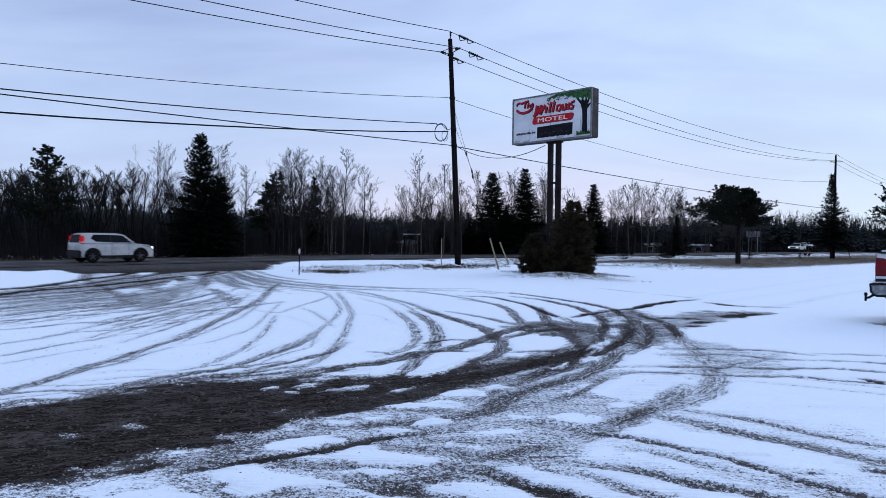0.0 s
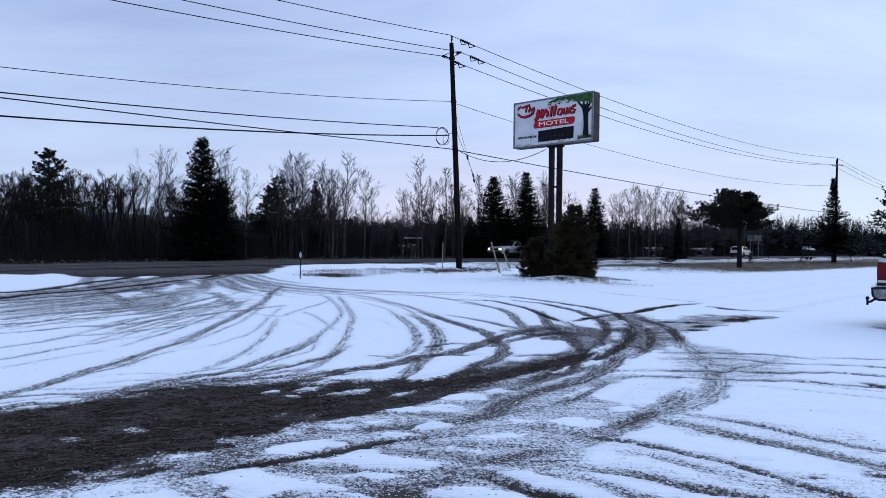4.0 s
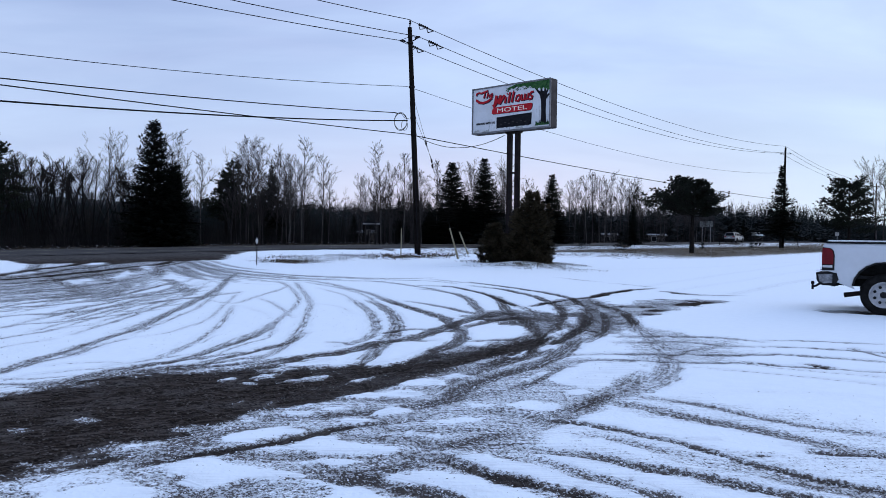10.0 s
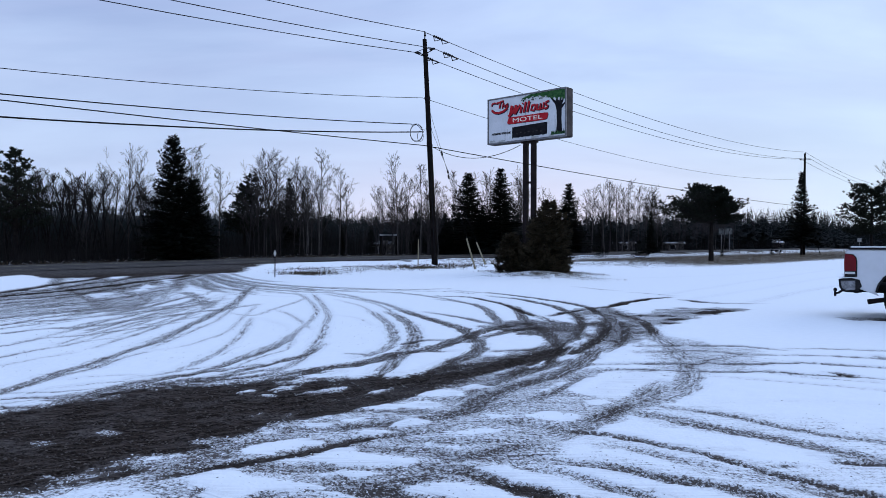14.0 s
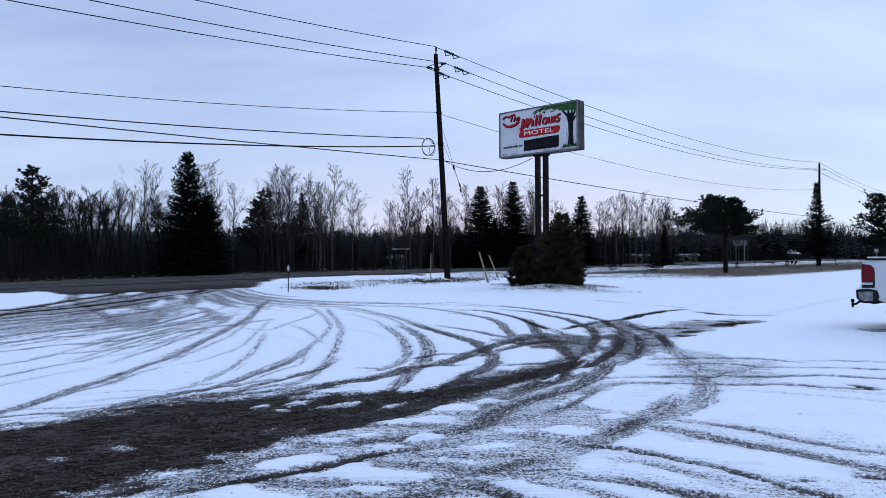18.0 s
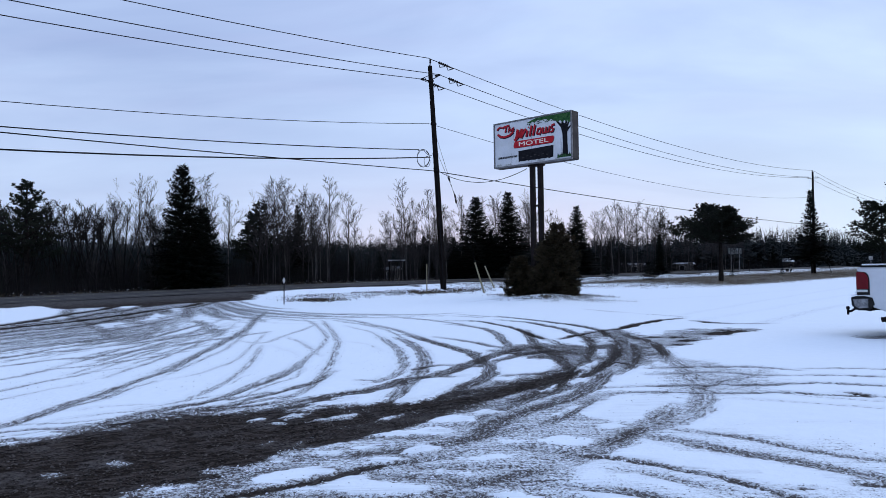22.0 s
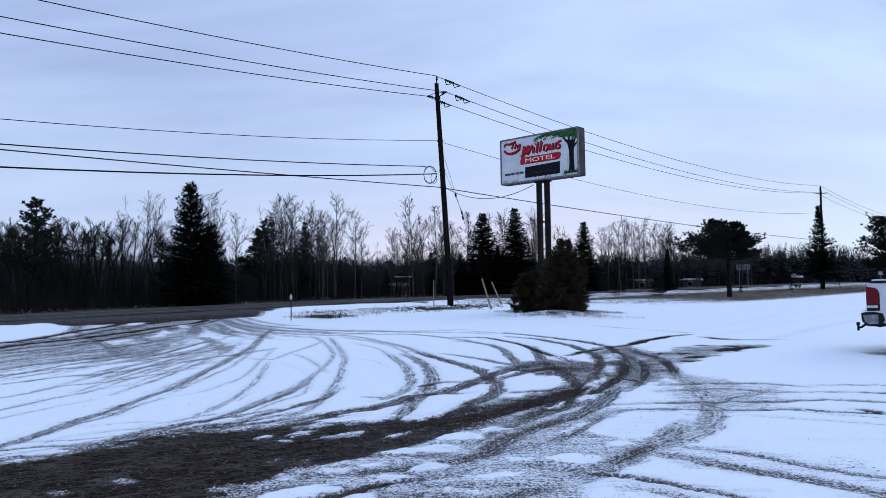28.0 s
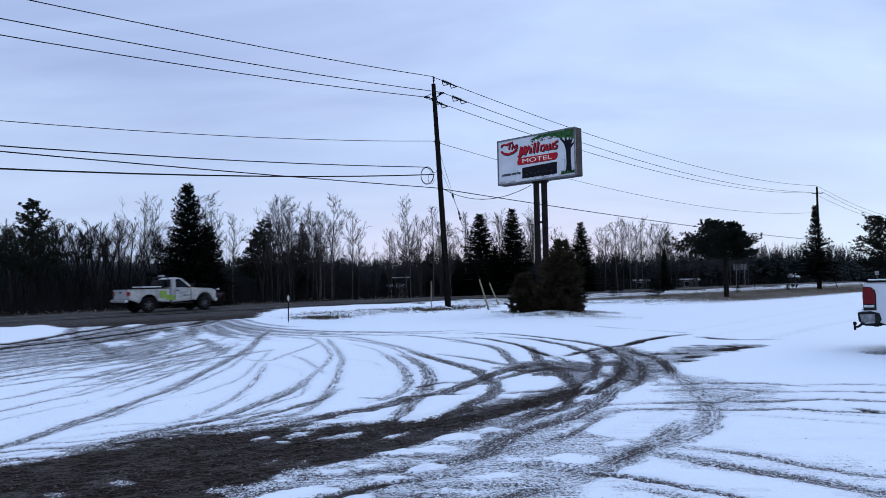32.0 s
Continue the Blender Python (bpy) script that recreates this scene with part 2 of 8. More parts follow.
LAMP_LIT = surface("lit_headlamp", (0.95, 0.95, 0.9), (1.0, 1.0, 0.95), 6, 0.2, bump=0.0, emit=1.2)
LAMP_AMBER = surface("lit_amber_lamp", (1.0, 0.42, 0.06), (1.0, 0.5, 0.1), 6, 0.2, bump=0.0, emit=1.5)
SNOW_CAP = surface("packed_snow", (0.80, 0.83, 0.88), (0.88, 0.90, 0.94), 6, 0.75, bump=0.3, fine=40)
SIDING = surface("pale_siding", (0.45, 0.46, 0.47), (0.58, 0.58, 0.58), 1.5, 0.7, bump=0.1)
SIDING_DARK = surface("dark_siding", (0.06, 0.055, 0.05), (0.12, 0.105, 0.095), 1.5, 0.8, bump=0.1)
SIGN_BACK = surface("grey_sign_back", (0.13, 0.14, 0.14), (0.22, 0.23, 0.22), 1.5, 0.6, 0.3, bump=0.1)
SNOW_DUST = surface("powder_snow", (0.30, 0.30, 0.32), (0.42, 0.42, 0.44), 3, 0.9, bump=0)
SNOW_DUST.node_tree.nodes["Principled BSDF"].inputs["Alpha"].default_value = 0.38
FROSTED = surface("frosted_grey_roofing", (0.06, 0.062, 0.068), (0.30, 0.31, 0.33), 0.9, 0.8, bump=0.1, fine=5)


# ---- mesh helpers ----
class Shape:
    """Vertices and faces gathered piece by piece, then made into one mesh object."""

    def __init__(self):
        self.v, self.f = [], []

    def add(self, verts, faces):
        k = len(self.v)
        self.v.extend(verts)
        self.f.extend(tuple(i + k for i in fc) for fc in faces)
        return self

    def box(self, cx, cy, cz, sx, sy, sz, m=None, bevel=0.0):
        if bevel:
            bm = bmesh.new()
            bmesh.ops.create_cube(bm, size=1)
            for q in bm.verts:
                q.co = Vector((q.co.x * sx, q.co.y * sy, q.co.z * sz))
            bmesh.ops.bevel(bm, geom=bm.edges[:], offset=bevel, segments=2, affect="EDGES")
            return self.bm(bm, Matrix.Translation((cx, cy, cz)) if m is None else m @ Matrix.Translation((cx, cy, cz)))
        pts = [Vector((cx + sx * i / 2, cy + sy * j / 2, cz + sz * k / 2)) for i in (-1, 1) for j in (-1, 1) for k in (-1, 1)]
        if m is not None:
            pts = [m @ p for p in pts]
        return self.add([tuple(p) for p in pts], [(0, 1, 3, 2), (4, 6, 7, 5), (0, 4, 5, 1), (2, 3, 7, 6), (0, 2, 6, 4), (1, 5, 7, 3)])

    def bm(self, bm, m=None):
        bm.verts.index_update()
        self.add([tuple(m @ q.co if m is not None else q.co) for q in bm.verts], [tuple(q.index for q in fc.verts) for fc in bm.faces])
        bm.free()
        return self

    def tube(self, pts, radii, n=6, cap=True):
        pts = [Vector(p) for p in pts]
        k = len(self.v)
        for i, p in enumerate(pts):
            way = (pts[min(i + 1, len(pts) - 1)] - pts[max(i - 1, 0)]).normalized()
            side = way.orthogonal().normalized() if i == 0 else (side - way * side.dot(way)).normalized()
            up = way.cross(side)
            for j in range(n):
                a = 2 * math.pi * j / n
                self.v.append(tuple(p + (side * math.cos(a) + up * math.sin(a)) * radii[i]))
        for i in range(len(pts) - 1):
            for j in range(n):
                a, b = k + i * n + j, k + i * n + (j + 1) % n
                self.f.append((a, b, b + n, a + n))
        if cap:
            self.f.append(tuple(k + j for j in reversed(range(n))))
            self.f.append(tuple(k + (len(pts) - 1) * n + j for j in range(n)))
        return self

    def lathe(self, prof, n=20, m=None):
        """Rings (along x, radius) turned round the x axis."""
        k = len(self.v)
        for x, r in prof:
            for j in range(n):
                a = 2 * math.pi * j / n
                p = Vector((x, r * math.cos(a), r * math.sin(a)))
                self.v.append(tuple(m @ p if m is not None else p))
        for i in range(len(prof) - 1):
            for j in range(n):
                a, b = k + i * n + j, k + i * n + (j + 1) % n
                self.f.append((a, b, b + n, a + n))
        return self

    def plate(self, outline, depth, m=None):
        """A polygon in the xy plane given thickness along z."""
        n, k = len(outline), len(self.v)
        for z in (0, depth):
            for x, y in outline:
                p = Vector((x, y, z))
                self.v.append(tuple(m @ p if m is not None else p))
        self.f.append(tuple(k + i for i in reversed(range(n))))
        self.f.append(tuple(k + n + i for i in range(n)))
        for i in range(n):
            j = (i + 1) % n
            self.f.append((k + i, k + j, k + n + j, k + n + i))
        return self

    def mesh(self, name, mat, smooth=False):
        me = bpy.data.meshes.new(name)
        me.from_pydata(self.v, [], self.f)
        me.materials.append(mat)
        if smooth:
            me.polygons.foreach_set("use_smooth", [True] * len(me.polygons))
            me.update()
        return me


def part(name, shape, mat, parent=None, label="", smooth=False, at=None):
    ob = new(name, shape.mesh(name, mat, smooth) if isinstance(shape, Shape) else shape)
    if parent is not None:
        ob.parent = parent
    if at is not None:
        ob.matrix_basis = at
    return tagged(ob, label) if label else ob


def thing(name, m, label, category, group="", kind=""):
    ob = new(name)
    ob.matrix_basis = m
    ob.empty_display_size = 0.3
    return tagged(ob, label, category, group, kind)


# ---- the lie of the land: u runs along the road, v across it ----
ROAD_TURN = radians(49.5)
DX, DY = math.cos(ROAD_TURN), math.sin(ROAD_TURN)


def uv(x, y):
    return DX * x + DY * y, -DY * x + DX * y


def xy(u, v):
    return DX * u - DY * v, DY * u + DX * v


def smooth_np(a, b, x):
    t = np.clip((x - a) / (b - a), 0, 1)
    return t * t * (3 - 2 * t)


def lie(x, y):
    """Height of the land at x, y (arrays)."""
    u, v = -0 + DX * x + DY * y, -DY * x + DX * y
    z = 0.30 * smooth_np(13, 28, v) + (0.17 + 0.0024 * np.clip(u - 16, -40, 160) - 0.0088 * np.clip(32 - u, 0, 60)) * smooth_np(30, 37, v)
    z = z - 0.16 * smooth_np(28.5, 31, v) * (1 - smooth_np(32.5, 36.5, v)) - 0.45 * smooth_np(48.5, 52, v)
    z = z - 2.2 * smooth_np(185, 265, u) * smooth_np(20, 34, v) * (1 - smooth_np(52, 66, v))
    far = np.hypot(x - 30, y - 60)
    z = z + 16 * smooth_np(170, 420, far) * smooth_np(0, 1, (v - 60) / (140 - 85 * smooth_np(120, 260, u))) * (0.75 + 0.35 * np.sin(0.006 * u + 0.6) + 0.2 * np.sin(0.017 * u))
    mound = np.exp(-((x - 4.5) ** 2 + (y - 36.2) ** 2) / 5.0)
    front = np.exp(-((x - 4.2) ** 2 / 3.2 + (y - 33.0) ** 2 / 0.9))
    return z + 0.16 * mound + 0.28 * front


def land(x, y):
    return float(lie(np.array([x]), np.array([y]))[0])


def weed_line(u):
    """Where the weedy bank runs between the car park and the road."""
    return 26.0 + 0.12 * (u - 20)


# ---- the ground: one sheet of snow, slush, gravel and dead grass ----
def spaced(start, stop, step, grow):
    out, x, s = [], start, step
    while x < stop:
        out.append(x)
        x, s = x + s, s * (1 + grow)
    return out


def lines(centre, lo, hi, step, grow, wide, grow2):
    """Grid lines that lie close near the centre and wider far off."""
    right = spaced(centre, centre + wide, step, grow)
    right += spaced(right[-1] + (right[-1] - right[-2]), hi, (right[-1] - right[-2]) * 1.1, grow2)
    left = spaced(-centre, -centre + wide, step, grow)
    left += spaced(left[-1] + (left[-1] - left[-2]), -lo, (left[-1] - left[-2]) * 1.1, grow2)
    return np.array([-q for q in reversed(left[1:])] + right + [hi])


gx = lines(0.6, -1600, 1600, 0.028, 0.0050, 50, 0.12)
gy_far = spaced(3.2, 125, 0.024, 0.0074)
gy_far += spaced(gy_far[-1] + 0.85, 1900, 0.95, 0.09)
gy = np.array([-q for q in reversed(spaced(-3.0, 600, 0.3, 0.12))] + gy_far + [1900])
GX, GY = np.meshgrid(gx, gy)
wear, rut, run, off = (np.zeros(GX.shape) for _ in range(4))


def spline(pts, step=0.12):
    """A smooth line through the points, in short steps."""
    p = np.array([2 * np.array(pts[0]) - np.array(pts[1])] + [np.array(q) for q in pts] + [2 * np.array(pts[-1]) - np.array(pts[-2])])
    out = []
    for i in range(1, len(p) - 2):
        n = max(2, int(np.linalg.norm(p[i + 1] - p[i]) / step))
        t = np.linspace(0, 1, n, endpoint=False)[:, None]
        out.append(0.5 * (2 * p[i] + (p[i + 1] - p[i - 1]) * t + (2 * p[i - 1] - 5 * p[i] + 4 * p[i + 1] - p[i + 2]) * t ** 2 + (3 * p[i] - p[i - 1] - 3 * p[i + 1] + p[i + 2]) * t ** 3))
    return np.concatenate(out + [p[-2:-1]])


dice = np.random.default_rng(5)


def waves(scale, amp, seed):
    r = np.random.default_rng(seed)
    z = np.zeros(GX.shape)
    for _ in range(7):
        a, ph, k = r.random() * 2 * math.pi, r.random() * 7, scale * (0.6 + 0.9 * r.random())
        z += np.sin((GX * math.cos(a) + GY * math.sin(a)) * k + ph)
    return z * amp / 7


fray = waves(9, 1.0, 21) + waves(23, 1.0, 22) + 0.6 * waves(48, 1.0, 23)


PATHS = []


def reach(line, width):
    """The part of the grid near a line: its window, and for each point there the distance, the place along the line and the side."""
    lo, hi = line.min(0) - width, line.max(0) + width
    i0, i1 = np.searchsorted(gx, (lo[0], hi[0]))
    j0, j1 = np.searchsorted(gy, (lo[1], hi[1]))
    X, Y = GX[j0:j1, i0:i1], GY[j0:j1, i0:i1]
    best, along, side = np.full(X.shape, 1e9), np.zeros(X.shape), np.zeros(X.shape)
    a, b, r = line[:-1], line[1:], width + 0.2
    for k in range(len(a)):
        s = b[k] - a[k]
        m0, m1 = np.searchsorted(gx[i0:i1], (min(a[k][0], b[k][0]) - r, max(a[k][0], b[k][0]) + r))
        n0, n1 = np.searchsorted(gy[j0:j1], (min(a[k][1], b[k][1]) - r, max(a[k][1], b[k][1]) + r))
        if m1 <= m0 or n1 <= n0:
            continue
        dx, dy = X[n0:n1, m0:m1] - a[k][0], Y[n0:n1, m0:m1] - a[k][1]
        t = np.clip((dx * s[0] + dy * s[1]) / (s @ s + 1e-12), 0, 1)
        dist = np.hypot(dx - t * s[0], dy - t * s[1])
        near = dist < best[n0:n1, m0:m1]
        best[n0:n1, m0:m1] = np.where(near, dist, best[n0:n1, m0:m1])
        along[n0:n1, m0:m1] = np.where(near, k + t, along[n0:n1, m0:m1])
        side[n0:n1, m0:m1] = np.where(near, dx * s[1] - dy * s[0], side[n0:n1, m0:m1])
    return (slice(j0, j1), slice(i0, i1)), best, along, side


def wobble(line, along, every=8):
    knots = np.arange(0, len(line) + every, every)
    return np.interp(along, np.arange(len(line)), np.interp(np.arange(len(line)), knots, dice.random(len(knots))))


def track(pts, width, strength):
    """Wheels that went this way wore the snow off: a band with uneven edges."""
    PATHS.append((pts, width, strength))
    line = spline(pts)
    win, best, along, side = reach(line, width)
    if not best.size:
        return
    w = wobble(line, along)
    edge = 1 - smooth_np(0.62, 1.18, best * (1 + 0.3 * fray[win]) / (width / 2 * (0.9 + 0.25 * w)))
    tail = min(9, 0.3 * len(line))
    fade = smooth_np(0, tail, along) * (1 - smooth_np(len(line) - tail - 1, len(line) - 1, along)) * 0.5 + 0.5
    got = strength * edge * fade * (0.93 + 0.14 * (1 - w))
    wins = got > wear[win]
    run[win] = np.where(wins, along * 0.12 + 40 * track.count, run[win])
    off[win] = np.where(wins, np.sign(side) * best + 3.7 * track.count, off[win])
    track.count += 1
    wear[win] = np.maximum(wear[win], got) + 0.10 * np.minimum(wear[win], got)
    rut[win] = np.maximum(rut[win], edge * min(1, strength + 0.2))
    halo = min(0.45, strength) * (1 - smooth_np(0.3, 1.0, best / (width / 2 + 0.16)))
    free = (halo > smear[win]) & (wear[win] < 0.02)
    run[win] = np.where(free, along * 0.12 + 40 * track.count, run[win])
    off[win] = np.where(free, np.sign(side) * best + 3.7 * track.count, off[win])
    smear[win] = np.maximum(smear[win], halo)


def inside(poly, reach_out):
    """The part of the grid near a polygon: its window, and for each point there the distance to the edge, positive within."""
    p = np.array(poly)
    lo, hi = p.min(0) - reach_out, p.max(0) + reach_out
    i0, i1 = np.searchsorted(gx, (lo[0], hi[0]))
    j0, j1 = np.searchsorted(gy, (lo[1], hi[1]))
    X, Y = GX[j0:j1, i0:i1], GY[j0:j1, i0:i1]
    best, within = np.full(X.shape, 1e9), np.zeros(X.shape, bool)
    for a, b in zip(p, np.roll(p, -1, 0)):
        s = b - a
        t = np.clip(((X - a[0]) * s[0] + (Y - a[1]) * s[1]) / (s @ s + 1e-12), 0, 1)
        best = np.minimum(best, np.hypot(X - a[0] - t * s[0], Y - a[1] - t * s[1]))
        if a[1] != b[1]:
            within ^= ((a[1] > Y) != (b[1] > Y)) & (X < a[0] + (Y - a[1]) * s[0] / (b[1] - a[1]))
    return (slice(j0, j1), slice(i0, i1)), np.where(within, best, -best)


def bared(poly, amount, soft):
    """Ground from which the snow is worn, wholly or in part."""
    win, deep = inside(poly, soft * 2)
    if deep.size:
        got = amount * smooth_np(-soft, soft, deep + 0.7 * soft * fray[win])
        if amount > 0.9:
            X, Y = GX[win], GY[win]
            run[win] = np.where(got > wear[win], 0.85 * X + 0.53 * Y, run[win])
            off[win] = np.where(got > wear[win], 0.85 * Y - 0.53 * X, off[win])
        wear[win] = np.maximum(wear[win], got)
        rut[win] = np.maximum(rut[win], 0.8 * got)


def drift(poly, amount, soft):
    """Snow between the wheel marks that no wheel has touched."""
    win, deep = inside(poly, soft * 2)
    if deep.size:
        keep = 1 - min(amount, 0.95) * smooth_np(-soft, soft, deep + (1.1 * soft + 0.02) * fray[win])
        wear[win] *= keep
        rut[win] *= keep


track.count = 1
smear = np.zeros(GX.shape)
run[:], off[:] = GX * 0.6, GY
# thinly covered ground, churned by turning wheels
bared([(-1.82, 6.49), (-0.94, 7.29), (0.11, 8.22), (1.29, 9.15), (2.66, 9.11), (2.17, 7.42), (0.81, 5.71), (0.85, 4.87), (1.38, 4.33), (1.54, 3.39), (-1.61, 3.36), (-1.65, 4.29), (-1.88, 5.21), (-1.69, 6.39)], 0.34, 0.3)
bared([(0.81, 5.71), (2.17, 7.42), (3.94, 6.30), (3.88, 5.31), (2.50, 3.40), (1.54, 3.39), (1.38, 4.33)], 0.16, 0.3)
bared([(3.45, 12.90), (4.02, 12.15), (4.73, 10.88), (3.98, 9.14), (2.89, 8.72), (2.51, 9.10)], 0.26, 0.3)
# bare gravel where everyone drives
bared([(-4.90, 5.90), (-4.44, 6.63), (-4.24, 6.81), (-4.03, 7.01), (-3.92, 7.22), (-3.76, 7.47), (-3.52, 7.86), (-3.15, 8.20), (-2.54, 8.35), (-2.01, 8.36), (-1.43, 8.45), (-1.05, 8.12), (-1.28, 7.23), (-1.54, 6.39), (-1.77, 5.96), (-1.98, 5.62), (-2.24, 5.40), (-2.31, 5.20), (-2.14, 5.05), (-2.27, 4.88), (-2.51, 4.76), (-2.74, 4.62), (-3.04, 4.42), (-3.44, 4.14)], 1, 0.25)
bared([(-3.48, 4.19), (-3.07, 4.46), (-2.28, 4.92), (-1.78, 4.63), (-1.55, 4.13), (-1.56, 3.36), (-2.78, 3.34)], 0.42, 0.2)
bared([(2.96, 17.25), (4.04, 18.41), (4.17, 15.60), (3.68, 12.91), (3.02, 11.63), (2.37, 11.60), (2.17, 12.60)], 0.62, 0.3)
bared([(-2.38, 5.04), (-2.12, 5.53), (-1.72, 5.96), (-1.41, 6.29), (-1.18, 6.10), (-1.57, 5.43), (-1.84, 5.10), (-2.18, 4.87)], 0.6, 0.15)
bared([(-2.22, 8.15), (-1.52, 8.60), (-0.59, 9.01), (0.63, 10.24), (1.59, 11.31), (1.39, 9.87), (0.54, 8.84), (-0.14, 7.95), (-0.80, 7.09), (-1.25, 6.50), (-1.56, 6.29)], 0.84, 0.2)
bared([(0.68, 13.93), (1.17, 15.21), (1.81, 15.60), (2.51, 14.62), (3.52, 17.28), (3.73, 15.58), (3.12, 12.88), (2.64, 12.47), (2.36, 13.10), (1.88, 11.72), (1.55, 11.06), (1.50, 12.05), (1.21, 13.05)], 0.74, 0.3)
# the heavily used wheel paths
track([(-2.37, 7.05), (-1.97, 7.21), (-1.57, 7.50), (-1.15, 7.89), (-0.80, 8.23), (-0.43, 8.52), (0.12, 8.87), (0.57, 9.38), (1.01, 10.05), (1.53, 10.88), (2.02, 11.72)], 0.42, 0.9)
track([(-1.95, 6.77), (-1.57, 6.97), (-1.15, 7.16), (-0.83, 7.35), (-0.51, 7.82), (-0.15, 8.14), (0.32, 8.46)], 0.44, 0.82)
track([(-3.94, 22.23), (-3.09, 21.23), (-2.09, 19.74), (-1.14, 17.17), (-0.61, 15.84)], 0.14, 0.42)
track([(-1.31, 17.61), (-0.60, 15.72), (-0.16, 14.70), (0.13, 13.90), (0.35, 12.77), (0.45, 11.66), (0.41, 10.90), (0.20, 10.23), (-0.10, 9.54), (-0.34, 8.98), (-0.56, 8.55), (-0.85, 8.06), (-1.17, 7.62)], 0.3, 0.74)
track([(-2.54, 8.15), (-2.12, 8.54), (-1.76, 9.10), (-1.38, 9.50), (-1.08, 9.84), (-0.82, 10.46), (-0.50, 10.81), (-0.16, 11.37), (0.21, 12.37), (0.66, 13.46), (1.10, 14.35), (1.75, 15.02)], 0.34, 0.74)
track([(-3.12, 21.43), (-2.02, 19.04), (-1.18, 15.94)], 0.12, 0.3)
track([(-1.49, 16.86), (-1.11, 15.57), (-0.87, 14.46), (-0.67, 12.97), (-0.62, 11.90), (-0.67, 10.86), (-0.78, 9.89), (-0.86, 9.12), (-0.94, 8.61), (-1.18, 8.12)], 0.26, 0.54)
track([(-3.33, 20.61), (-2.42, 18.65), (-1.73, 16.30)], 0.1, 0.26)
track([(-1.93, 16.98), (-1.60, 15.79), (-1.35, 14.75), (-1.08, 13.12), (-0.96, 11.95), (-1.00, 11.09), (-1.12, 10.62), (-1.31, 10.08)], 0.22, 0.4)
track([(-0.80, 10.86), (-0.37, 10.76), (0.02, 10.83)], 0.16, 0.82)
track([(-0.78, 11.48), (-0.58, 11.90), (-0.17, 12.06)], 0.14, 0.86)
track([(-1.54, 10.49), (-1.34, 10.44), (-1.18, 10.34)], 0.08, 0.86)
track([(-2.20, 7.83), (-1.82, 8.10), (-1.48, 8.38), (-0.98, 8.61), (-0.45, 9.01), (0.13, 9.55), (0.47, 10.34)], 0.22, 0.57)
track([(-2.19, 6.08), (-1.87, 6.47), (-1.41, 6.74), (-1.01, 6.94), (-0.46, 6.95), (0.09, 6.82)], 0.24, 0.62)
track([(-1.54, 6.19), (-1.10, 6.24), (-0.72, 6.37), (-0.22, 6.63), (0.21, 6.96), (0.68, 7.28)], 0.2, 0.62)
track([(-2.12, 5.01), (-1.96, 5.10), (-1.74, 5.17), (-1.52, 5.27), (-1.23, 5.45), (-0.92, 5.74), (-0.68, 5.99), (-0.11, 6.18)], 0.16, 0.84)
track([(-1.88, 5.21), (-1.59, 5.22), (-1.28, 5.14), (-0.99, 5.15), (-0.75, 5.15), (-0.50, 5.13)], 0.16, 0.53)
track([(-2.11, 4.80), (-1.84, 4.69), (-1.59, 4.53), (-1.33, 4.35), (-1.08, 4.22), (0.52, 3.38)], 0.3, 0.52)
track([(-2.10, 4.85), (-1.85, 5.01), (-1.66, 5.17)], 0.14, 0.77)
track([(-0.99, 5.15), (-0.74, 4.82), (-0.61, 4.71), (-0.38, 4.63), (-0.15, 4.51), (0.06, 4.37), (0.20, 4.24), (1.09, 3.39)], 0.3, 0.73)
track([(-0.65, 4.76), (-0.39, 4.78), (-0.17, 4.93), (0.03, 5.05)], 0.2, 0.6)
track([(-0.33, 4.98), (-0.09, 5.13), (0.15, 5.01), (0.37, 4.77), (0.58, 4.62), (0.78, 4.50), (0.96, 4.35), (1.08, 4.24), (1.93, 3.40)], 0.25, 0.79)
track([(-3.12, 3.34), (-1.24, 4.41), (-1.02, 4.53), (-0.81, 4.56)], 0.3, 0.53)
track([(-0.09, 5.17), (0.08, 5.36), (0.30, 5.51), (0.53, 5.67), (0.83, 5.87)], 0.16, 0.62)
track([(-1.03, 5.84), (-0.74, 5.71), (-0.46, 5.59), (-0.18, 5.50), (0.08, 5.39), (0.33, 5.39), (0.67, 5.37)], 0.22, 0.5)
track([(-0.68, 5.99), (-0.29, 5.85), (0.08, 5.79), (0.36, 5.76)], 0.16, 0.47)
# the churned crossing
track([(-0.42, 22.22), (0.29, 22.12), (0.79, 21.50), (1.35, 19.66), (1.66, 17.94), (1.89, 16.49), (2.16, 15.38), (2.51, 14.62), (3.10, 14.65)], 0.24, 0.85)
track([(-0.39, 20.94), (0.26, 19.98), (0.79, 18.38), (0.95, 16.44), (1.01, 14.98), (1.07, 13.95)], 0.24, 0.6)
track([(1.18, 22.47), (1.97, 21.37), (2.56, 19.37), (2.78, 17.85), (2.87, 16.54), (2.74, 14.95), (2.37, 13.27), (1.92, 11.72), (1.57, 10.71), (1.11, 9.49), (0.60, 8.66), (0.11, 8.15)], 0.26, 0.74)
track([(1.26, 23.97), (2.08, 22.56), (2.77, 20.98), (3.33, 19.41), (3.53, 18.05), (3.34, 15.92), (3.06, 14.04), (2.67, 12.62), (2.30, 11.73), (1.85, 10.72), (1.35, 9.58)], 0.26, 0.8)
track([(3.21, 17.87), (3.78, 18.23), (4.26, 18.76), (4.92, 19.89), (5.76, 20.97), (6.72, 21.93)], 0.34, 1.08)
track([(2.29, 16.38), (2.83, 17.24), (3.53, 18.05)], 0.25, 0.95)
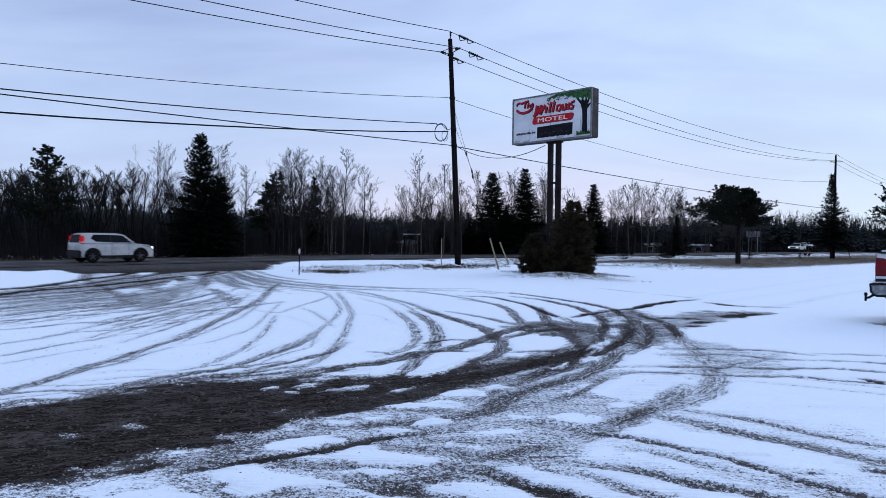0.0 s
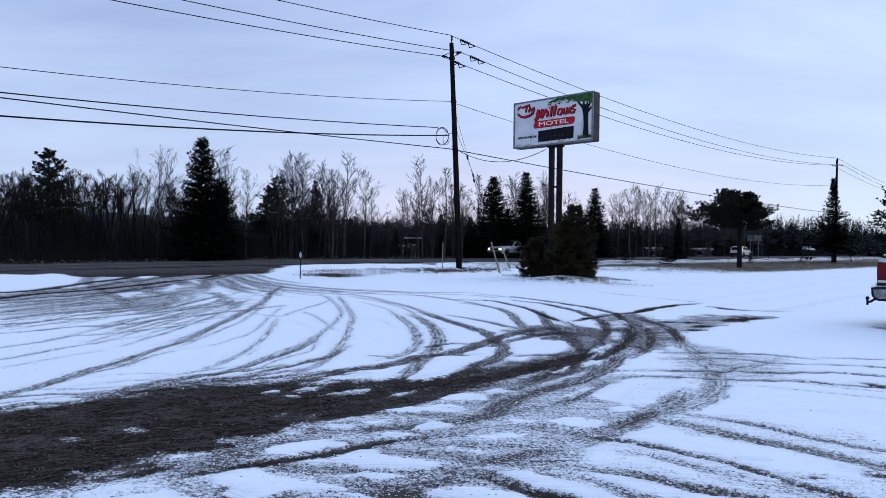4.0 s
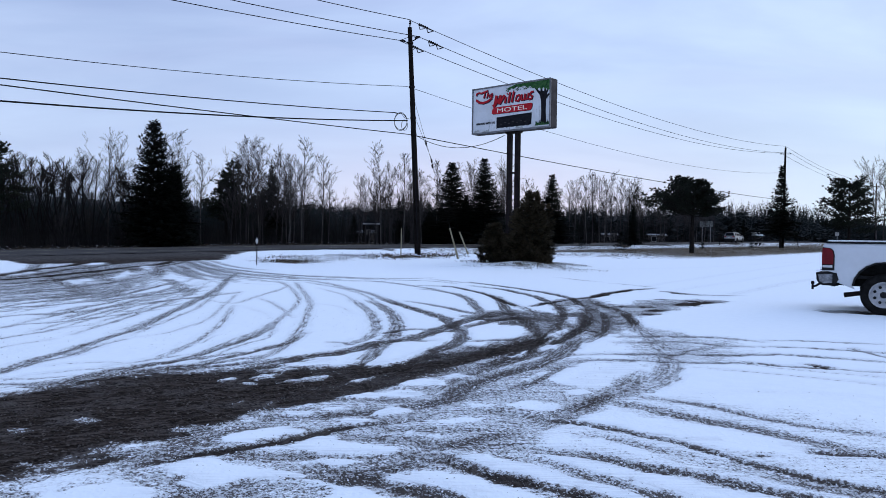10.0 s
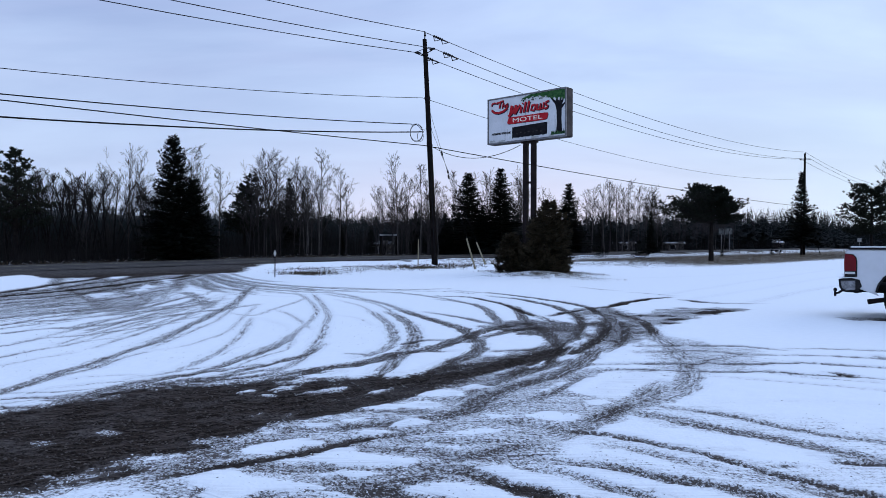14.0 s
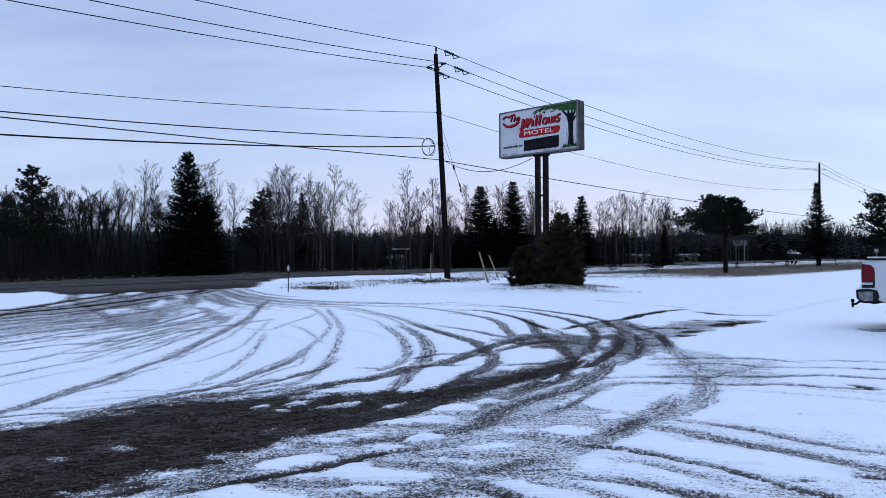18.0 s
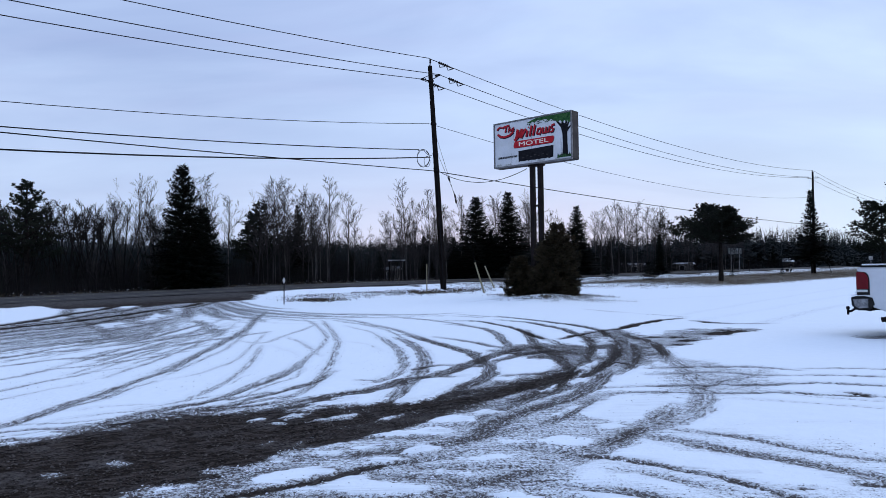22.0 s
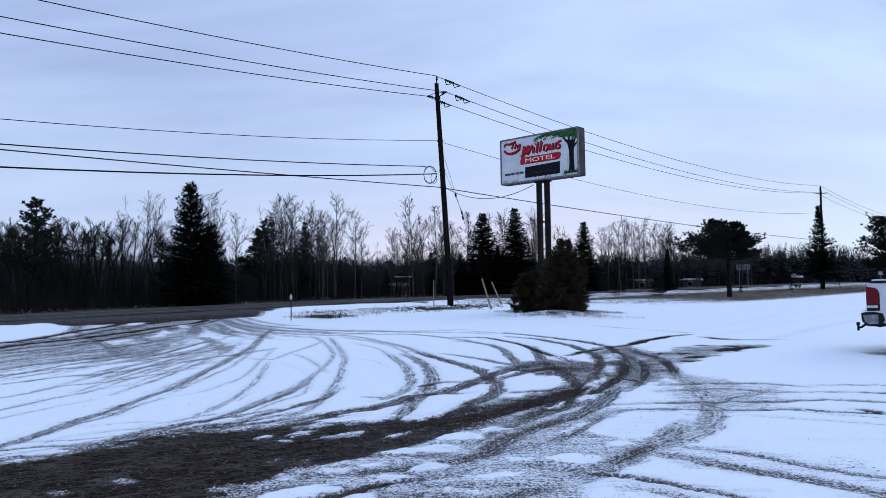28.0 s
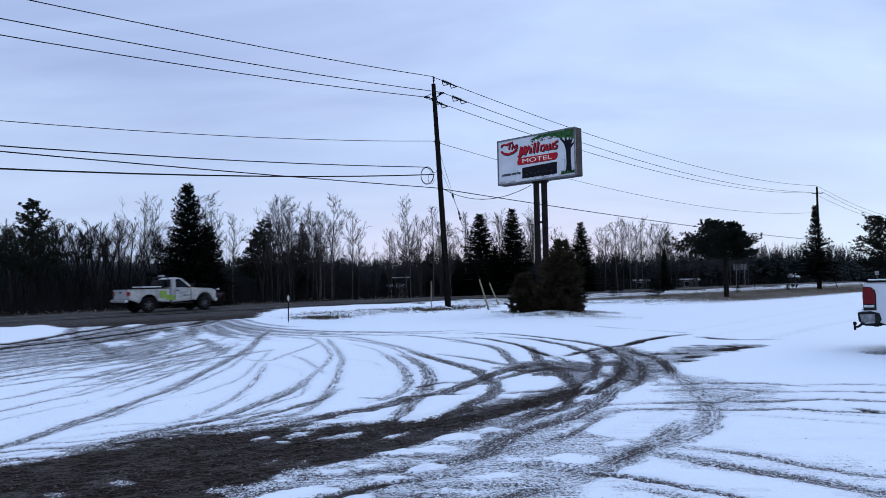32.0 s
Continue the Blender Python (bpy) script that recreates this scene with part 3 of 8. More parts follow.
track([(3.91, 18.07), (3.91, 16.33), (4.02, 15.59), (3.94, 14.48), (3.71, 13.16), (3.48, 12.20)], 0.26, 0.78)
track([(3.57, 16.86), (3.55, 15.33), (3.40, 14.05), (3.12, 12.80), (2.72, 11.61), (2.29, 10.79)], 0.26, 0.7)
track([(1.66, 18.77), (1.63, 16.48), (1.60, 14.58), (1.73, 13.25), (1.75, 12.06), (1.70, 11.07), (1.40, 9.96), (1.04, 9.18), (0.59, 8.58)], 0.26, 0.72)
track([(0.63, 14.12), (1.04, 13.57), (1.63, 13.97), (2.13, 13.62)], 0.35, 0.78)
track([(-0.58, 16.91), (0.21, 15.88), (0.62, 15.07), (0.91, 14.54), (1.31, 14.15)], 0.2, 0.62)
track([(0.45, 12.23), (0.90, 13.04), (1.31, 13.58), (1.76, 14.18)], 0.25, 0.7)
track([(0.57, 10.79), (1.01, 10.92), (1.39, 11.18), (1.78, 11.71)], 0.2, 0.72)
track([(2.38, 12.16), (2.66, 12.10), (2.75, 11.89)], 0.12, 1)
track([(2.39, 11.74), (2.15, 10.79), (1.81, 9.83), (1.46, 9.07), (1.06, 8.49), (0.68, 8.03), (0.34, 7.43), (0.10, 6.91), (-0.12, 6.55), (-0.41, 6.25)], 0.3, 0.66)
track([(1.85, 10.72), (1.55, 9.87), (1.19, 9.23), (0.81, 8.74), (0.36, 8.03), (0.10, 7.54), (-0.24, 7.10)], 0.22, 0.6)
track([(0.69, 7.12), (0.87, 7.39), (1.09, 7.74), (1.36, 8.25), (1.67, 8.88)], 0.16, 0.66)
# the fringed arc and the marks that lead past the parked pickup
track([(3.61, 13.50), (3.53, 11.78), (3.29, 10.13), (2.98, 8.91), (2.63, 8.09), (2.28, 7.59), (1.88, 7.20), (1.61, 6.92), (1.36, 6.62), (1.15, 6.35), (0.96, 6.09), (0.68, 5.80), (0.38, 5.48)], 0.36, 0.38)
track([(1.96, 7.31), (1.66, 7.00), (1.37, 6.67), (1.13, 6.36)], 0.2, 0.7)
track([(0.40, 6.47), (0.75, 6.36), (0.93, 6.24), (1.16, 6.13), (1.38, 6.03), (1.58, 5.87), (1.68, 5.74), (1.86, 5.60), (2.02, 5.42), (2.16, 5.24), (2.29, 5.06), (2.43, 4.92), (2.55, 4.78), (2.68, 4.68), (2.79, 4.59), (3.03, 4.42), (4.43, 3.43)], 0.13, 0.72)
track([(0.51, 5.45), (0.75, 5.31), (1.11, 5.18), (1.28, 5.07), (1.44, 4.92), (1.61, 4.82), (1.77, 4.74), (1.92, 4.64), (2.05, 4.53), (2.19, 4.43), (2.31, 4.33), (3.39, 3.41)], 0.16, 0.69)
track([(1.43, 6.99), (1.73, 6.86), (1.96, 6.70), (2.16, 6.51), (2.35, 6.31), (2.53, 6.14), (2.71, 6.00), (2.87, 5.83), (3.01, 5.67), (3.15, 5.51), (3.38, 5.34), (3.56, 5.20)], 0.24, 0.59)
track([(1.82, 7.20), (2.13, 7.08), (2.31, 6.96), (2.55, 6.85), (2.74, 6.65), (2.91, 6.44), (3.08, 6.27), (3.25, 6.12), (3.71, 5.88), (3.94, 5.76)], 0.13, 0.52)
track([(2.85, 5.44), (2.98, 5.35), (3.35, 5.30), (3.60, 5.27)], 0.14, 0.66)
track([(0.68, 5.06), (0.86, 4.92), (1.01, 4.72), (1.16, 4.57), (1.31, 4.45), (1.47, 4.32), (2.64, 3.41)], 0.2, 0.6)
track([(1.89, 5.08), (2.13, 4.97), (2.35, 4.76), (2.48, 4.65), (2.65, 4.51), (2.78, 4.39), (2.92, 4.26), (3.82, 3.42)], 0.3, 0.44)
track([(1.26, 5.72), (1.49, 5.53), (1.69, 5.33), (1.90, 5.19)], 0.16, 0.42)
track([(1.31, 4.57), (1.38, 4.45), (1.51, 4.32), (2.42, 3.40)], 0.2, 0.59)
track([(1.79, 4.60), (1.98, 4.52), (2.18, 4.42), (2.37, 4.31), (3.86, 3.42)], 0.16, 0.57)
track([(2.07, 5.67), (2.19, 5.64), (2.27, 5.65)], 0.05, 0.74)
track([(2.37, 5.24), (2.52, 5.25)], 0.04, 1)
track([(1.52, 8.83), (1.85, 9.04), (2.31, 9.18), (2.88, 9.11), (3.36, 9.05), (4.12, 9.15), (4.39, 8.96), (4.69, 8.85), (4.98, 8.74), (5.42, 8.61), (5.79, 8.49)], 0.11, 0.71)
track([(1.87, 9.51), (2.45, 9.71), (2.84, 9.72), (3.62, 9.75), (3.99, 9.71), (4.82, 9.83), (5.25, 9.62), (5.87, 9.33), (6.24, 9.16)], 0.15, 0.66)
track([(2.95, 11.36), (3.79, 11.46), (4.23, 11.41), (4.64, 11.30), (4.98, 11.07), (5.13, 11.01)], 0.13, 0.68)
track([(5.24, 11.13), (5.88, 11.10), (6.82, 10.84), (7.29, 10.71)], 0.1, 0.5)
track([(2.79, 10.75), (3.61, 10.90), (4.00, 10.80), (4.32, 10.53), (4.71, 10.49)], 0.15, 0.57)
track([(4.85, 10.49), (5.37, 10.46), (5.88, 10.31), (6.37, 10.13), (6.79, 9.97)], 0.12, 0.62)
track([(2.71, 9.27), (3.20, 9.64), (3.84, 10.14), (4.35, 10.58)], 0.2, 0.4)
track([(3.24, 8.73), (3.72, 8.56), (4.25, 8.26), (4.60, 8.07), (4.95, 7.86), (5.24, 7.69)], 0.06, 0.34)
track([(3.98, 9.14), (4.47, 8.69), (5.22, 8.29), (5.53, 8.12)], 0.05, 0.34)
track([(4.83, 9.05), (4.91, 8.93), (4.99, 8.86)], 0.14, 1.15)
track([(6.19, 10.43), (6.20, 10.22), (6.23, 9.15)], 0.1, 0.78)
track([(5.24, 9.71), (5.33, 9.57)], 0.12, 0.74)
track([(1.95, 8.27), (1.75, 7.94), (1.46, 7.40)], 0.2, 0.2)
track([(2.46, 8.90), (1.97, 8.07), (1.63, 7.41)], 0.2, 0.22)
track([(2.44, 8.35), (2.13, 7.70), (1.84, 7.28)], 0.3, 0.42)
# old marks half drifted over
track([(6.58, 22.64), (10.28, 27.80), (16.47, 36.04), (26.09, 48.68)], 0.4, 0.1)
track([(6.64, 20.61), (10.29, 25.12), (15.46, 31.64), (20.56, 37.78)], 0.4, 0.09)
track([(7.77, 19.33), (11.11, 23.49), (15.82, 29.07)], 0.5, 0.12)
track([(5.69, 33.20), (10.17, 35.02), (16.41, 40.09), (24.42, 48.43)], 0.5, 0.08)
track([(2.38, 7.16), (3.36, 7.45), (4.17, 7.31), (4.63, 7.11), (4.80, 7.04)], 0.12, 0.09)
# wet ground under the parked pickup, and its contact shadow painted in as wear
track([(8.94, 15.72), (9.25, 15.62), (9.49, 15.40), (10.34, 15.21)], 0.8, 0.86)
# slush by the drain beside the crossing
bared([(3.87, 15.58), (4.87, 17.21), (5.81, 18.02), (6.88, 18.57), (7.37, 18.27), (6.14, 16.59), (5.06, 15.29), (4.37, 14.40), (3.66, 13.69)], 0.42, 0.3)
track([(4.32, 14.60), (4.54, 14.72)], 0.42, 1.1)
track([(4.63, 15.16), (5.12, 15.65)], 0.42, 1.12)
track([(4.57, 15.99), (5.07, 16.27)], 0.42, 1)
track([(5.40, 16.82), (5.92, 16.85), (6.49, 17.45), (7.28, 18.11)], 0.58, 1.12)
track([(6.40, 18.06), (6.87, 18.08)], 0.42, 1)
track([(4.04, 16.08), (4.60, 16.24)], 0.42, 0.95)
track([(6.78, 20.82), (7.10, 20.23), (7.42, 20.05)], 0.34, 1)
track([(7.35, 19.86), (8.64, 19.94)], 0.3, 0.32)
track([(5.78, 18.18), (6.01, 18.19)], 0.34, 0.9)
track([(5.17, 17.68), (5.43, 17.69)], 0.34, 0.9)
# the wheel marks that sweep in from the drive
track([(-6.88, 25.23), (-6.54, 22.91), (-5.87, 19.47), (-5.62, 17.55), (-5.33, 15.32), (-5.14, 13.66), (-4.90, 12.01), (-4.83, 11.20), (-4.82, 10.49), (-4.80, 9.86), (-4.81, 9.26), (-4.86, 8.88), (-4.89, 8.50), (-4.89, 8.11), (-4.90, 7.58), (-4.93, 6.37)], 0.19, 0.54)
track([(-6.30, 22.13), (-5.41, 17.58), (-4.94, 14.90), (-4.84, 13.31), (-4.70, 11.88), (-4.58, 10.61)], 0.1, 0.3)
track([(-4.52, 10.39), (-4.62, 9.72), (-4.60, 9.14), (-4.72, 8.69), (-4.78, 8.32), (-4.82, 7.74), (-4.89, 6.32)], 0.15, 0.44)
track([(-5.13, 18.83), (-4.49, 15.16), (-4.17, 13.34), (-4.13, 12.05), (-4.17, 11.10), (-4.47, 10.56)], 0.09, 0.25)
track([(-4.35, 15.52), (-3.79, 12.84), (-3.48, 11.00), (-3.43, 9.96), (-3.43, 9.13), (-3.49, 8.73), (-3.66, 8.32)], 0.13, 0.29)
track([(-3.31, 10.89), (-3.33, 9.91), (-3.38, 9.17), (-3.38, 8.62)], 0.05, 0.3)
track([(-4.98, 22.55), (-4.11, 20.43), (-3.33, 17.61), (-2.97, 15.24), (-2.88, 13.67), (-2.83, 12.40), (-2.84, 11.40), (-2.91, 10.67), (-2.99, 9.82), (-3.06, 9.10), (-3.21, 8.55)], 0.14, 0.3)
track([(-4.28, 22.13), (-3.40, 18.84), (-2.76, 15.98), (-2.45, 13.79), (-2.25, 12.27), (-2.16, 11.17), (-2.10, 10.26), (-2.11, 9.57), (-2.23, 8.96), (-2.38, 8.50)], 0.17, 0.31)
track([(-2.15, 11.70), (-2.13, 10.58), (-2.11, 9.57), (-2.19, 8.96)], 0.1, 0.4)
track([(-2.92, 13.96), (-2.69, 11.96), (-2.50, 10.80), (-2.67, 10.08), (-2.79, 9.41), (-2.87, 8.86)], 0.05, 0.45)
track([(-2.76, 12.25), (-2.74, 11.03), (-2.84, 10.13), (-3.00, 9.36), (-3.20, 8.70), (-3.46, 8.32), (-3.66, 7.89)], 0.15, 0.6)
track([(-2.06, 11.43), (-2.08, 10.58), (-2.24, 9.94), (-2.53, 9.29), (-2.76, 8.83), (-3.03, 8.41)], 0.16, 0.62)
track([(-5.31, 6.86), (-4.79, 7.15), (-4.54, 7.29), (-4.28, 7.35), (-4.02, 7.41), (-3.82, 7.58), (-3.61, 7.92)], 0.12, 0.55)
track([(-5.56, 7.18), (-4.89, 7.47), (-4.61, 7.59), (-4.29, 7.57), (-4.07, 7.72), (-3.80, 7.92)], 0.09, 0.33)
track([(-4.42, 17.75), (-3.61, 16.06), (-2.98, 14.36), (-2.64, 13.41)], 0.1, 0.29)
track([(-5.37, 16.77), (-4.49, 15.99), (-4.42, 17.47), (-4.31, 19.17), (-4.25, 21.14)], 0.14, 0.25)
track([(-4.23, 15.53), (-3.45, 14.34), (-2.97, 13.22)], 0.09, 0.13)
# marks across the mouth of the drive
bared([(-12.83, 18.17), (-13.18, 22.76), (-12.21, 26.96), (-12.17, 34.38), (-8.91, 27.08), (-8.29, 19.76), (-8.79, 16.40), (-9.83, 13.93)], 0.22, 0.6)
bared([(-23.10, 29.62), (-19.83, 31.90), (-17.02, 30.41), (-16.61, 31.18), (-13.25, 27.23), (-12.22, 28.35), (-12.54, 34.85), (-10.55, 34.68), (-12.86, 47.86), (-21.42, 55.84), (-28.31, 45.56), (-32.62, 41.82)], 1.1, 0.4)
track([(-13.33, 17.25), (-13.05, 19.04), (-12.81, 20.60), (-12.88, 22.13), (-13.15, 24.24), (-13.44, 26.75), (-15.13, 32.68), (-15.30, 36.98)], 0.42, 0.98)
track([(-12.41, 16.06), (-12.16, 18.17), (-12.03, 19.35), (-11.69, 20.37), (-11.42, 21.68), (-11.21, 23.42), (-11.00, 25.52), (-10.81, 28.18), (-12.34, 36.03)], 0.42, 0.98)
track([(-13.84, 17.91), (-12.89, 19.26), (-12.40, 19.95), (-12.04, 21.27), (-12.21, 23.92), (-12.14, 26.22), (-13.64, 33.49)], 0.3, 0.69)
track([(-12.36, 15.99), (-11.75, 17.56), (-11.43, 18.39), (-11.08, 19.30), (-10.78, 20.47), (-10.56, 22.42), (-10.42, 25.09), (-10.27, 27.91), (-11.70, 35.64)], 0.36, 0.67)
track([(-12.07, 15.62), (-11.37, 16.98), (-10.88, 17.95), (-10.61, 19.28), (-10.44, 20.77), (-10.19, 22.78), (-10.11, 25.81)], 0.3, 0.53)
bared([(-12.20, 17.02), (-12.76, 18.62), (-12.50, 20.11), (-12.43, 22.27), (-13.06, 26.39), (-14.00, 33.08), (-11.92, 33.88), (-10.35, 30.81), (-10.21, 24.58), (-10.61, 21.11), (-10.94, 18.54), (-11.37, 16.98)], 0.4, 0.34)
track([(-12.05, 21.05), (-13.22, 23.62), (-17.07, 31.12)], 0.4, 0.52)
track([(-13.35, 23.58), (-11.45, 21.24), (-10.23, 19.74), (-9.39, 18.68), (-8.88, 17.78), (-8.63, 16.90)], 0.4, 0.51)
track([(-13.66, 27.18), (-11.86, 24.62), (-10.50, 22.44), (-9.67, 21.02), (-8.49, 20.28)], 0.4, 0.48)
track([(-11.26, 28.53), (-9.79, 25.30), (-8.65, 22.62)], 0.6, 0.5)
track([(-10.20, 27.16), (-9.00, 25.00), (-8.13, 23.74), (-7.26, 22.23)], 0.4, 0.43)
track([(-8.53, 22.23), (-7.48, 20.59), (-6.66, 19.11), (-6.07, 17.74)], 0.4, 0.43)
track([(-9.76, 21.60), (-10.34, 23.98), (-10.86, 26.23)], 0.35, 0.53)
track([(-8.57, 20.25), (-8.13, 18.72), (-7.84, 17.35), (-7.72, 16.11)], 0.35, 0.43)
track([(-10.64, 13.77), (-10.40, 15.54), (-10.27, 16.51), (-9.86, 17.66), (-9.45, 18.51), (-9.14, 19.90), (-9.07, 21.42), (-9.20, 23.12)], 0.22, 0.52)
track([(-9.73, 12.59), (-9.46, 14.30), (-9.34, 15.02), (-8.98, 15.63), (-8.58, 16.29), (-8.39, 17.09), (-8.22, 18.39)], 0.2, 0.57)
track([(-9.65, 12.48), (-8.92, 13.48), (-8.63, 13.88), (-8.43, 14.47), (-7.92, 14.86), (-7.58, 15.56)], 0.17, 0.57)
track([(-7.69, 15.54), (-7.53, 16.89), (-7.56, 18.27), (-7.50, 19.54), (-7.39, 20.99)], 0.2, 0.52)
track([(-6.80, 13.21), (-6.77, 14.61), (-6.47, 15.29), (-5.96, 16.55), (-5.44, 17.86), (-5.13, 18.83)], 0.18, 0.47)
track([(-8.77, 11.35), (-7.94, 12.77), (-7.53, 13.48), (-6.99, 13.91), (-6.66, 15.16), (-6.41, 16.35)], 0.15, 0.39)
track([(-7.54, 9.75), (-7.19, 10.99), (-7.08, 11.37), (-7.03, 12.07), (-6.57, 12.48), (-6.18, 13.34), (-5.58, 14.53)], 0.14, 0.4)
track([(-6.76, 8.74), (-6.48, 9.90), (-6.39, 10.27), (-6.26, 10.90), (-6.10, 11.75), (-5.72, 12.36)], 0.12, 0.36)
track([(-9.15, 11.84), (-8.33, 13.39), (-8.02, 13.96), (-7.73, 14.68)], 0.1, 0.34)
track([(-9.92, 16.59), (-9.55, 17.61), (-9.00, 17.89)], 0.3, 0.47)
track([(-11.42, 14.78), (-10.68, 17.17), (-10.39, 18.09), (-10.12, 18.94)], 0.3, 0.47)
track([(-9.13, 19.07), (-9.00, 20.48), (-8.40, 21.44)], 0.25, 0.43)
track([(-8.20, 15.56), (-7.98, 16.67), (-7.29, 17.21), (-7.06, 18.39)], 0.15, 0.36)
track([(-6.38, 13.78), (-5.91, 14.50), (-5.47, 15.88)], 0.12, 0.34)
track([(-10.55, 13.65), (-9.75, 15.69), (-9.40, 16.60), (-8.87, 17.37), (-8.74, 18.55)], 0.14, 0.39)
track([(-6.39, 8.26), (-5.94, 9.54), (-5.76, 10.03), (-5.59, 10.46)], 0.08, 0.3)
track([(-4.52, 8.33), (-4.12, 8.60), (-3.58, 8.61)], 0.06, 0.25)
track([(-4.47, 7.77), (-4.11, 8.04), (-3.61, 8.36)], 0.06, 0.35)
track([(-4.50, 7.42), (-4.47, 7.77)], 0.06, 0.3)
# fans of marks that curve round towards the sign
track([(-12.60, 35.40), (-9.15, 27.88), (-7.90, 26.29), (-6.57, 24.81), (-5.45, 24.21), (-4.16, 23.47), (-3.01, 23.15), (-2.54, 23.06)], 0.3, 0.41)
track([(-11.79, 34.43), (-8.55, 28.08), (-6.90, 26.07), (-5.66, 25.15), (-4.78, 24.70), (-3.59, 24.62), (-2.59, 24.45), (-1.24, 24.62), (-0.08, 25.48)], 0.22, 0.43)
track([(-10.34, 29.71), (-8.28, 25.85), (-6.97, 24.16), (-5.55, 23.02), (-4.39, 22.73)], 0.3, 0.39)
track([(-10.07, 27.97), (-8.06, 24.27), (-6.77, 22.83), (-6.01, 21.41)], 0.4, 0.43)
track([(-11.21, 34.34), (-8.67, 29.24), (-7.20, 27.19), (-6.20, 26.63)], 0.3, 0.35)
track([(-2.65, 23.25), (-1.71, 23.05), (-0.95, 22.34), (-0.06, 20.98), (0.41, 19.80)], 0.22, 0.52)
track([(-2.31, 23.58), (-1.21, 23.89), (-0.07, 23.93), (0.67, 23.36)], 0.2, 0.52)
track([(-0.07, 24.69), (1.06, 23.68), (2.11, 22.82)], 0.2, 0.39)
track([(-4.05, 22.83), (-2.98, 21.66), (-2.11, 19.92), (-1.32, 17.77)], 0.22, 0.36)
track([(4.67, 27.23), (5.39, 25.99), (5.93, 25.08)], 0.15, 0.36)
track([(6.05, 24.49), (6.62, 23.42), (7.05, 22.43)], 0.15, 0.36)
track([(-2.75, 16.24), (-1.98, 15.29), (-1.60, 14.02)], 0.1, 0.16)
track([(-3.95, 7.17), (-3.80, 7.92), (-3.45, 8.47), (-3.01, 8.94), (-2.58, 9.46)], 0.14, 0.62)
track([(-3.72, 7.17), (-3.55, 7.92), (-3.15, 8.37), (-2.66, 8.75), (-2.23, 9.25)], 0.18, 0.72)
track([(-4.08, 6.82), (-3.92, 7.33), (-3.73, 7.92), (-3.53, 8.32)], 0.14, 0.62)
track([(-4.72, 6.09), (-4.60, 6.41), (-4.46, 6.81), (-4.17, 7.06), (-3.98, 7.55)], 0.16, 0.66)
track([(-3.35, 8.06), (-2.95, 8.37), (-2.43, 8.64), (-1.91, 9.13)], 0.14, 0.68)
track([(-3.05, 7.94), (-2.50, 8.21), (-1.93, 8.58), (-1.45, 8.98)], 0.22, 0.78)
track([(-5.05, 6.52), (-4.63, 6.90), (-4.34, 7.16), (-4.10, 7.43)], 0.06, 0.5)
track([(-3.85, 8.31), (-3.47, 8.84), (-3.00, 9.36)], 0.06, 0.42)
# fainter, finer marks that follow the same sweeps, between one another
def even(pts, n=9):
    """A line of n points, evenly spread along the points given."""
    p = np.array(pts)
    d = np.concatenate([[0], np.cumsum(np.linalg.norm(np.diff(p, axis=0), axis=1))])
    return np.stack([np.interp(np.linspace(0, d[-1], n), d, p[:, k]) for k in (0, 1)], 1)


FAR_SWEEPS = [even(pts) for pts, width, strength in PATHS if len(pts) >= 5 and np.mean([q[1] for q in pts]) > 15 and np.mean([q[0] for q in pts]) < -5]
for _ in range(170):
    p = FAR_SWEEPS[dice.integers(len(FAR_SWEEPS))]
    near = sorted(FAR_SWEEPS, key=lambda q: min(np.abs(q - p).max(), np.abs(q[::-1] - p).max()))[1:6]
    q = near[dice.integers(len(near))]
    q = q if np.abs(q - p).max() < np.abs(q[::-1] - p).max() else q[::-1]
    mix = p + (q - p) * dice.uniform(0.15, 0.85)
    first = dice.integers(0, 4)
    track([tuple(r) for r in mix[first:first + dice.integers(5, 10)]], dice.uniform(0.05, 0.14), dice.uniform(0.2, 0.5))
U, V = DX * GX + DY * GY, -DY * GX + DX * GY
# ground over which many wheels have gone, thinly worn
for ex, ey, rx, ry, amount in ((-17.0, 31.5, 7, 4.5, 0.30), (-13, 26, 6, 5, 0.20), (-11.5, 20, 4, 4, 0.14), (-7.5, 16, 5, 5, 0.10), (-5.0, 24, 3, 4, 0.10)):
    blob = np.exp(-(((GX - ex) / rx) ** 2 + ((GY - ey) / ry) ** 2))
    wear[:] = np.maximum(wear, amount * blob) + 0.35 * np.minimum(wear, amount * blob)
# snow between the wheel marks that no wheel has touched
drift([(-2.23, 3.88), (-2.35, 4.26), (-2.23, 4.42), (-2.16, 4.50), (-1.95, 4.55), (-1.82, 4.47), (-1.63, 4.25), (-1.43, 3.89), (-1.73, 3.67)], 1, 0.04)
drift([(-2.70, 4.39), (-2.50, 4.60), (-2.28, 4.75), (-2.21, 4.80), (-2.06, 4.69), (-2.00, 4.60), (-2.17, 4.53), (-2.34, 4.43), (-2.50, 4.41)], 0.7, 0.06)
drift([(-2.41, 5.20), (-2.35, 5.34), (-2.16, 5.40), (-1.93, 5.35), (-2.00, 5.21), (-2.21, 5.12)], 0.3, 0.1)
drift([(-1.80, 4.74), (-1.74, 4.99), (-1.56, 5.11), (-1.43, 5.01), (-1.22, 4.91), (-1.00, 4.80), (-0.85, 4.71), (-0.90, 4.64), (-1.18, 4.62), (-1.33, 4.59), (-1.41, 4.45), (-1.56, 4.53), (-1.64, 4.65)], 0.94, 0.04)
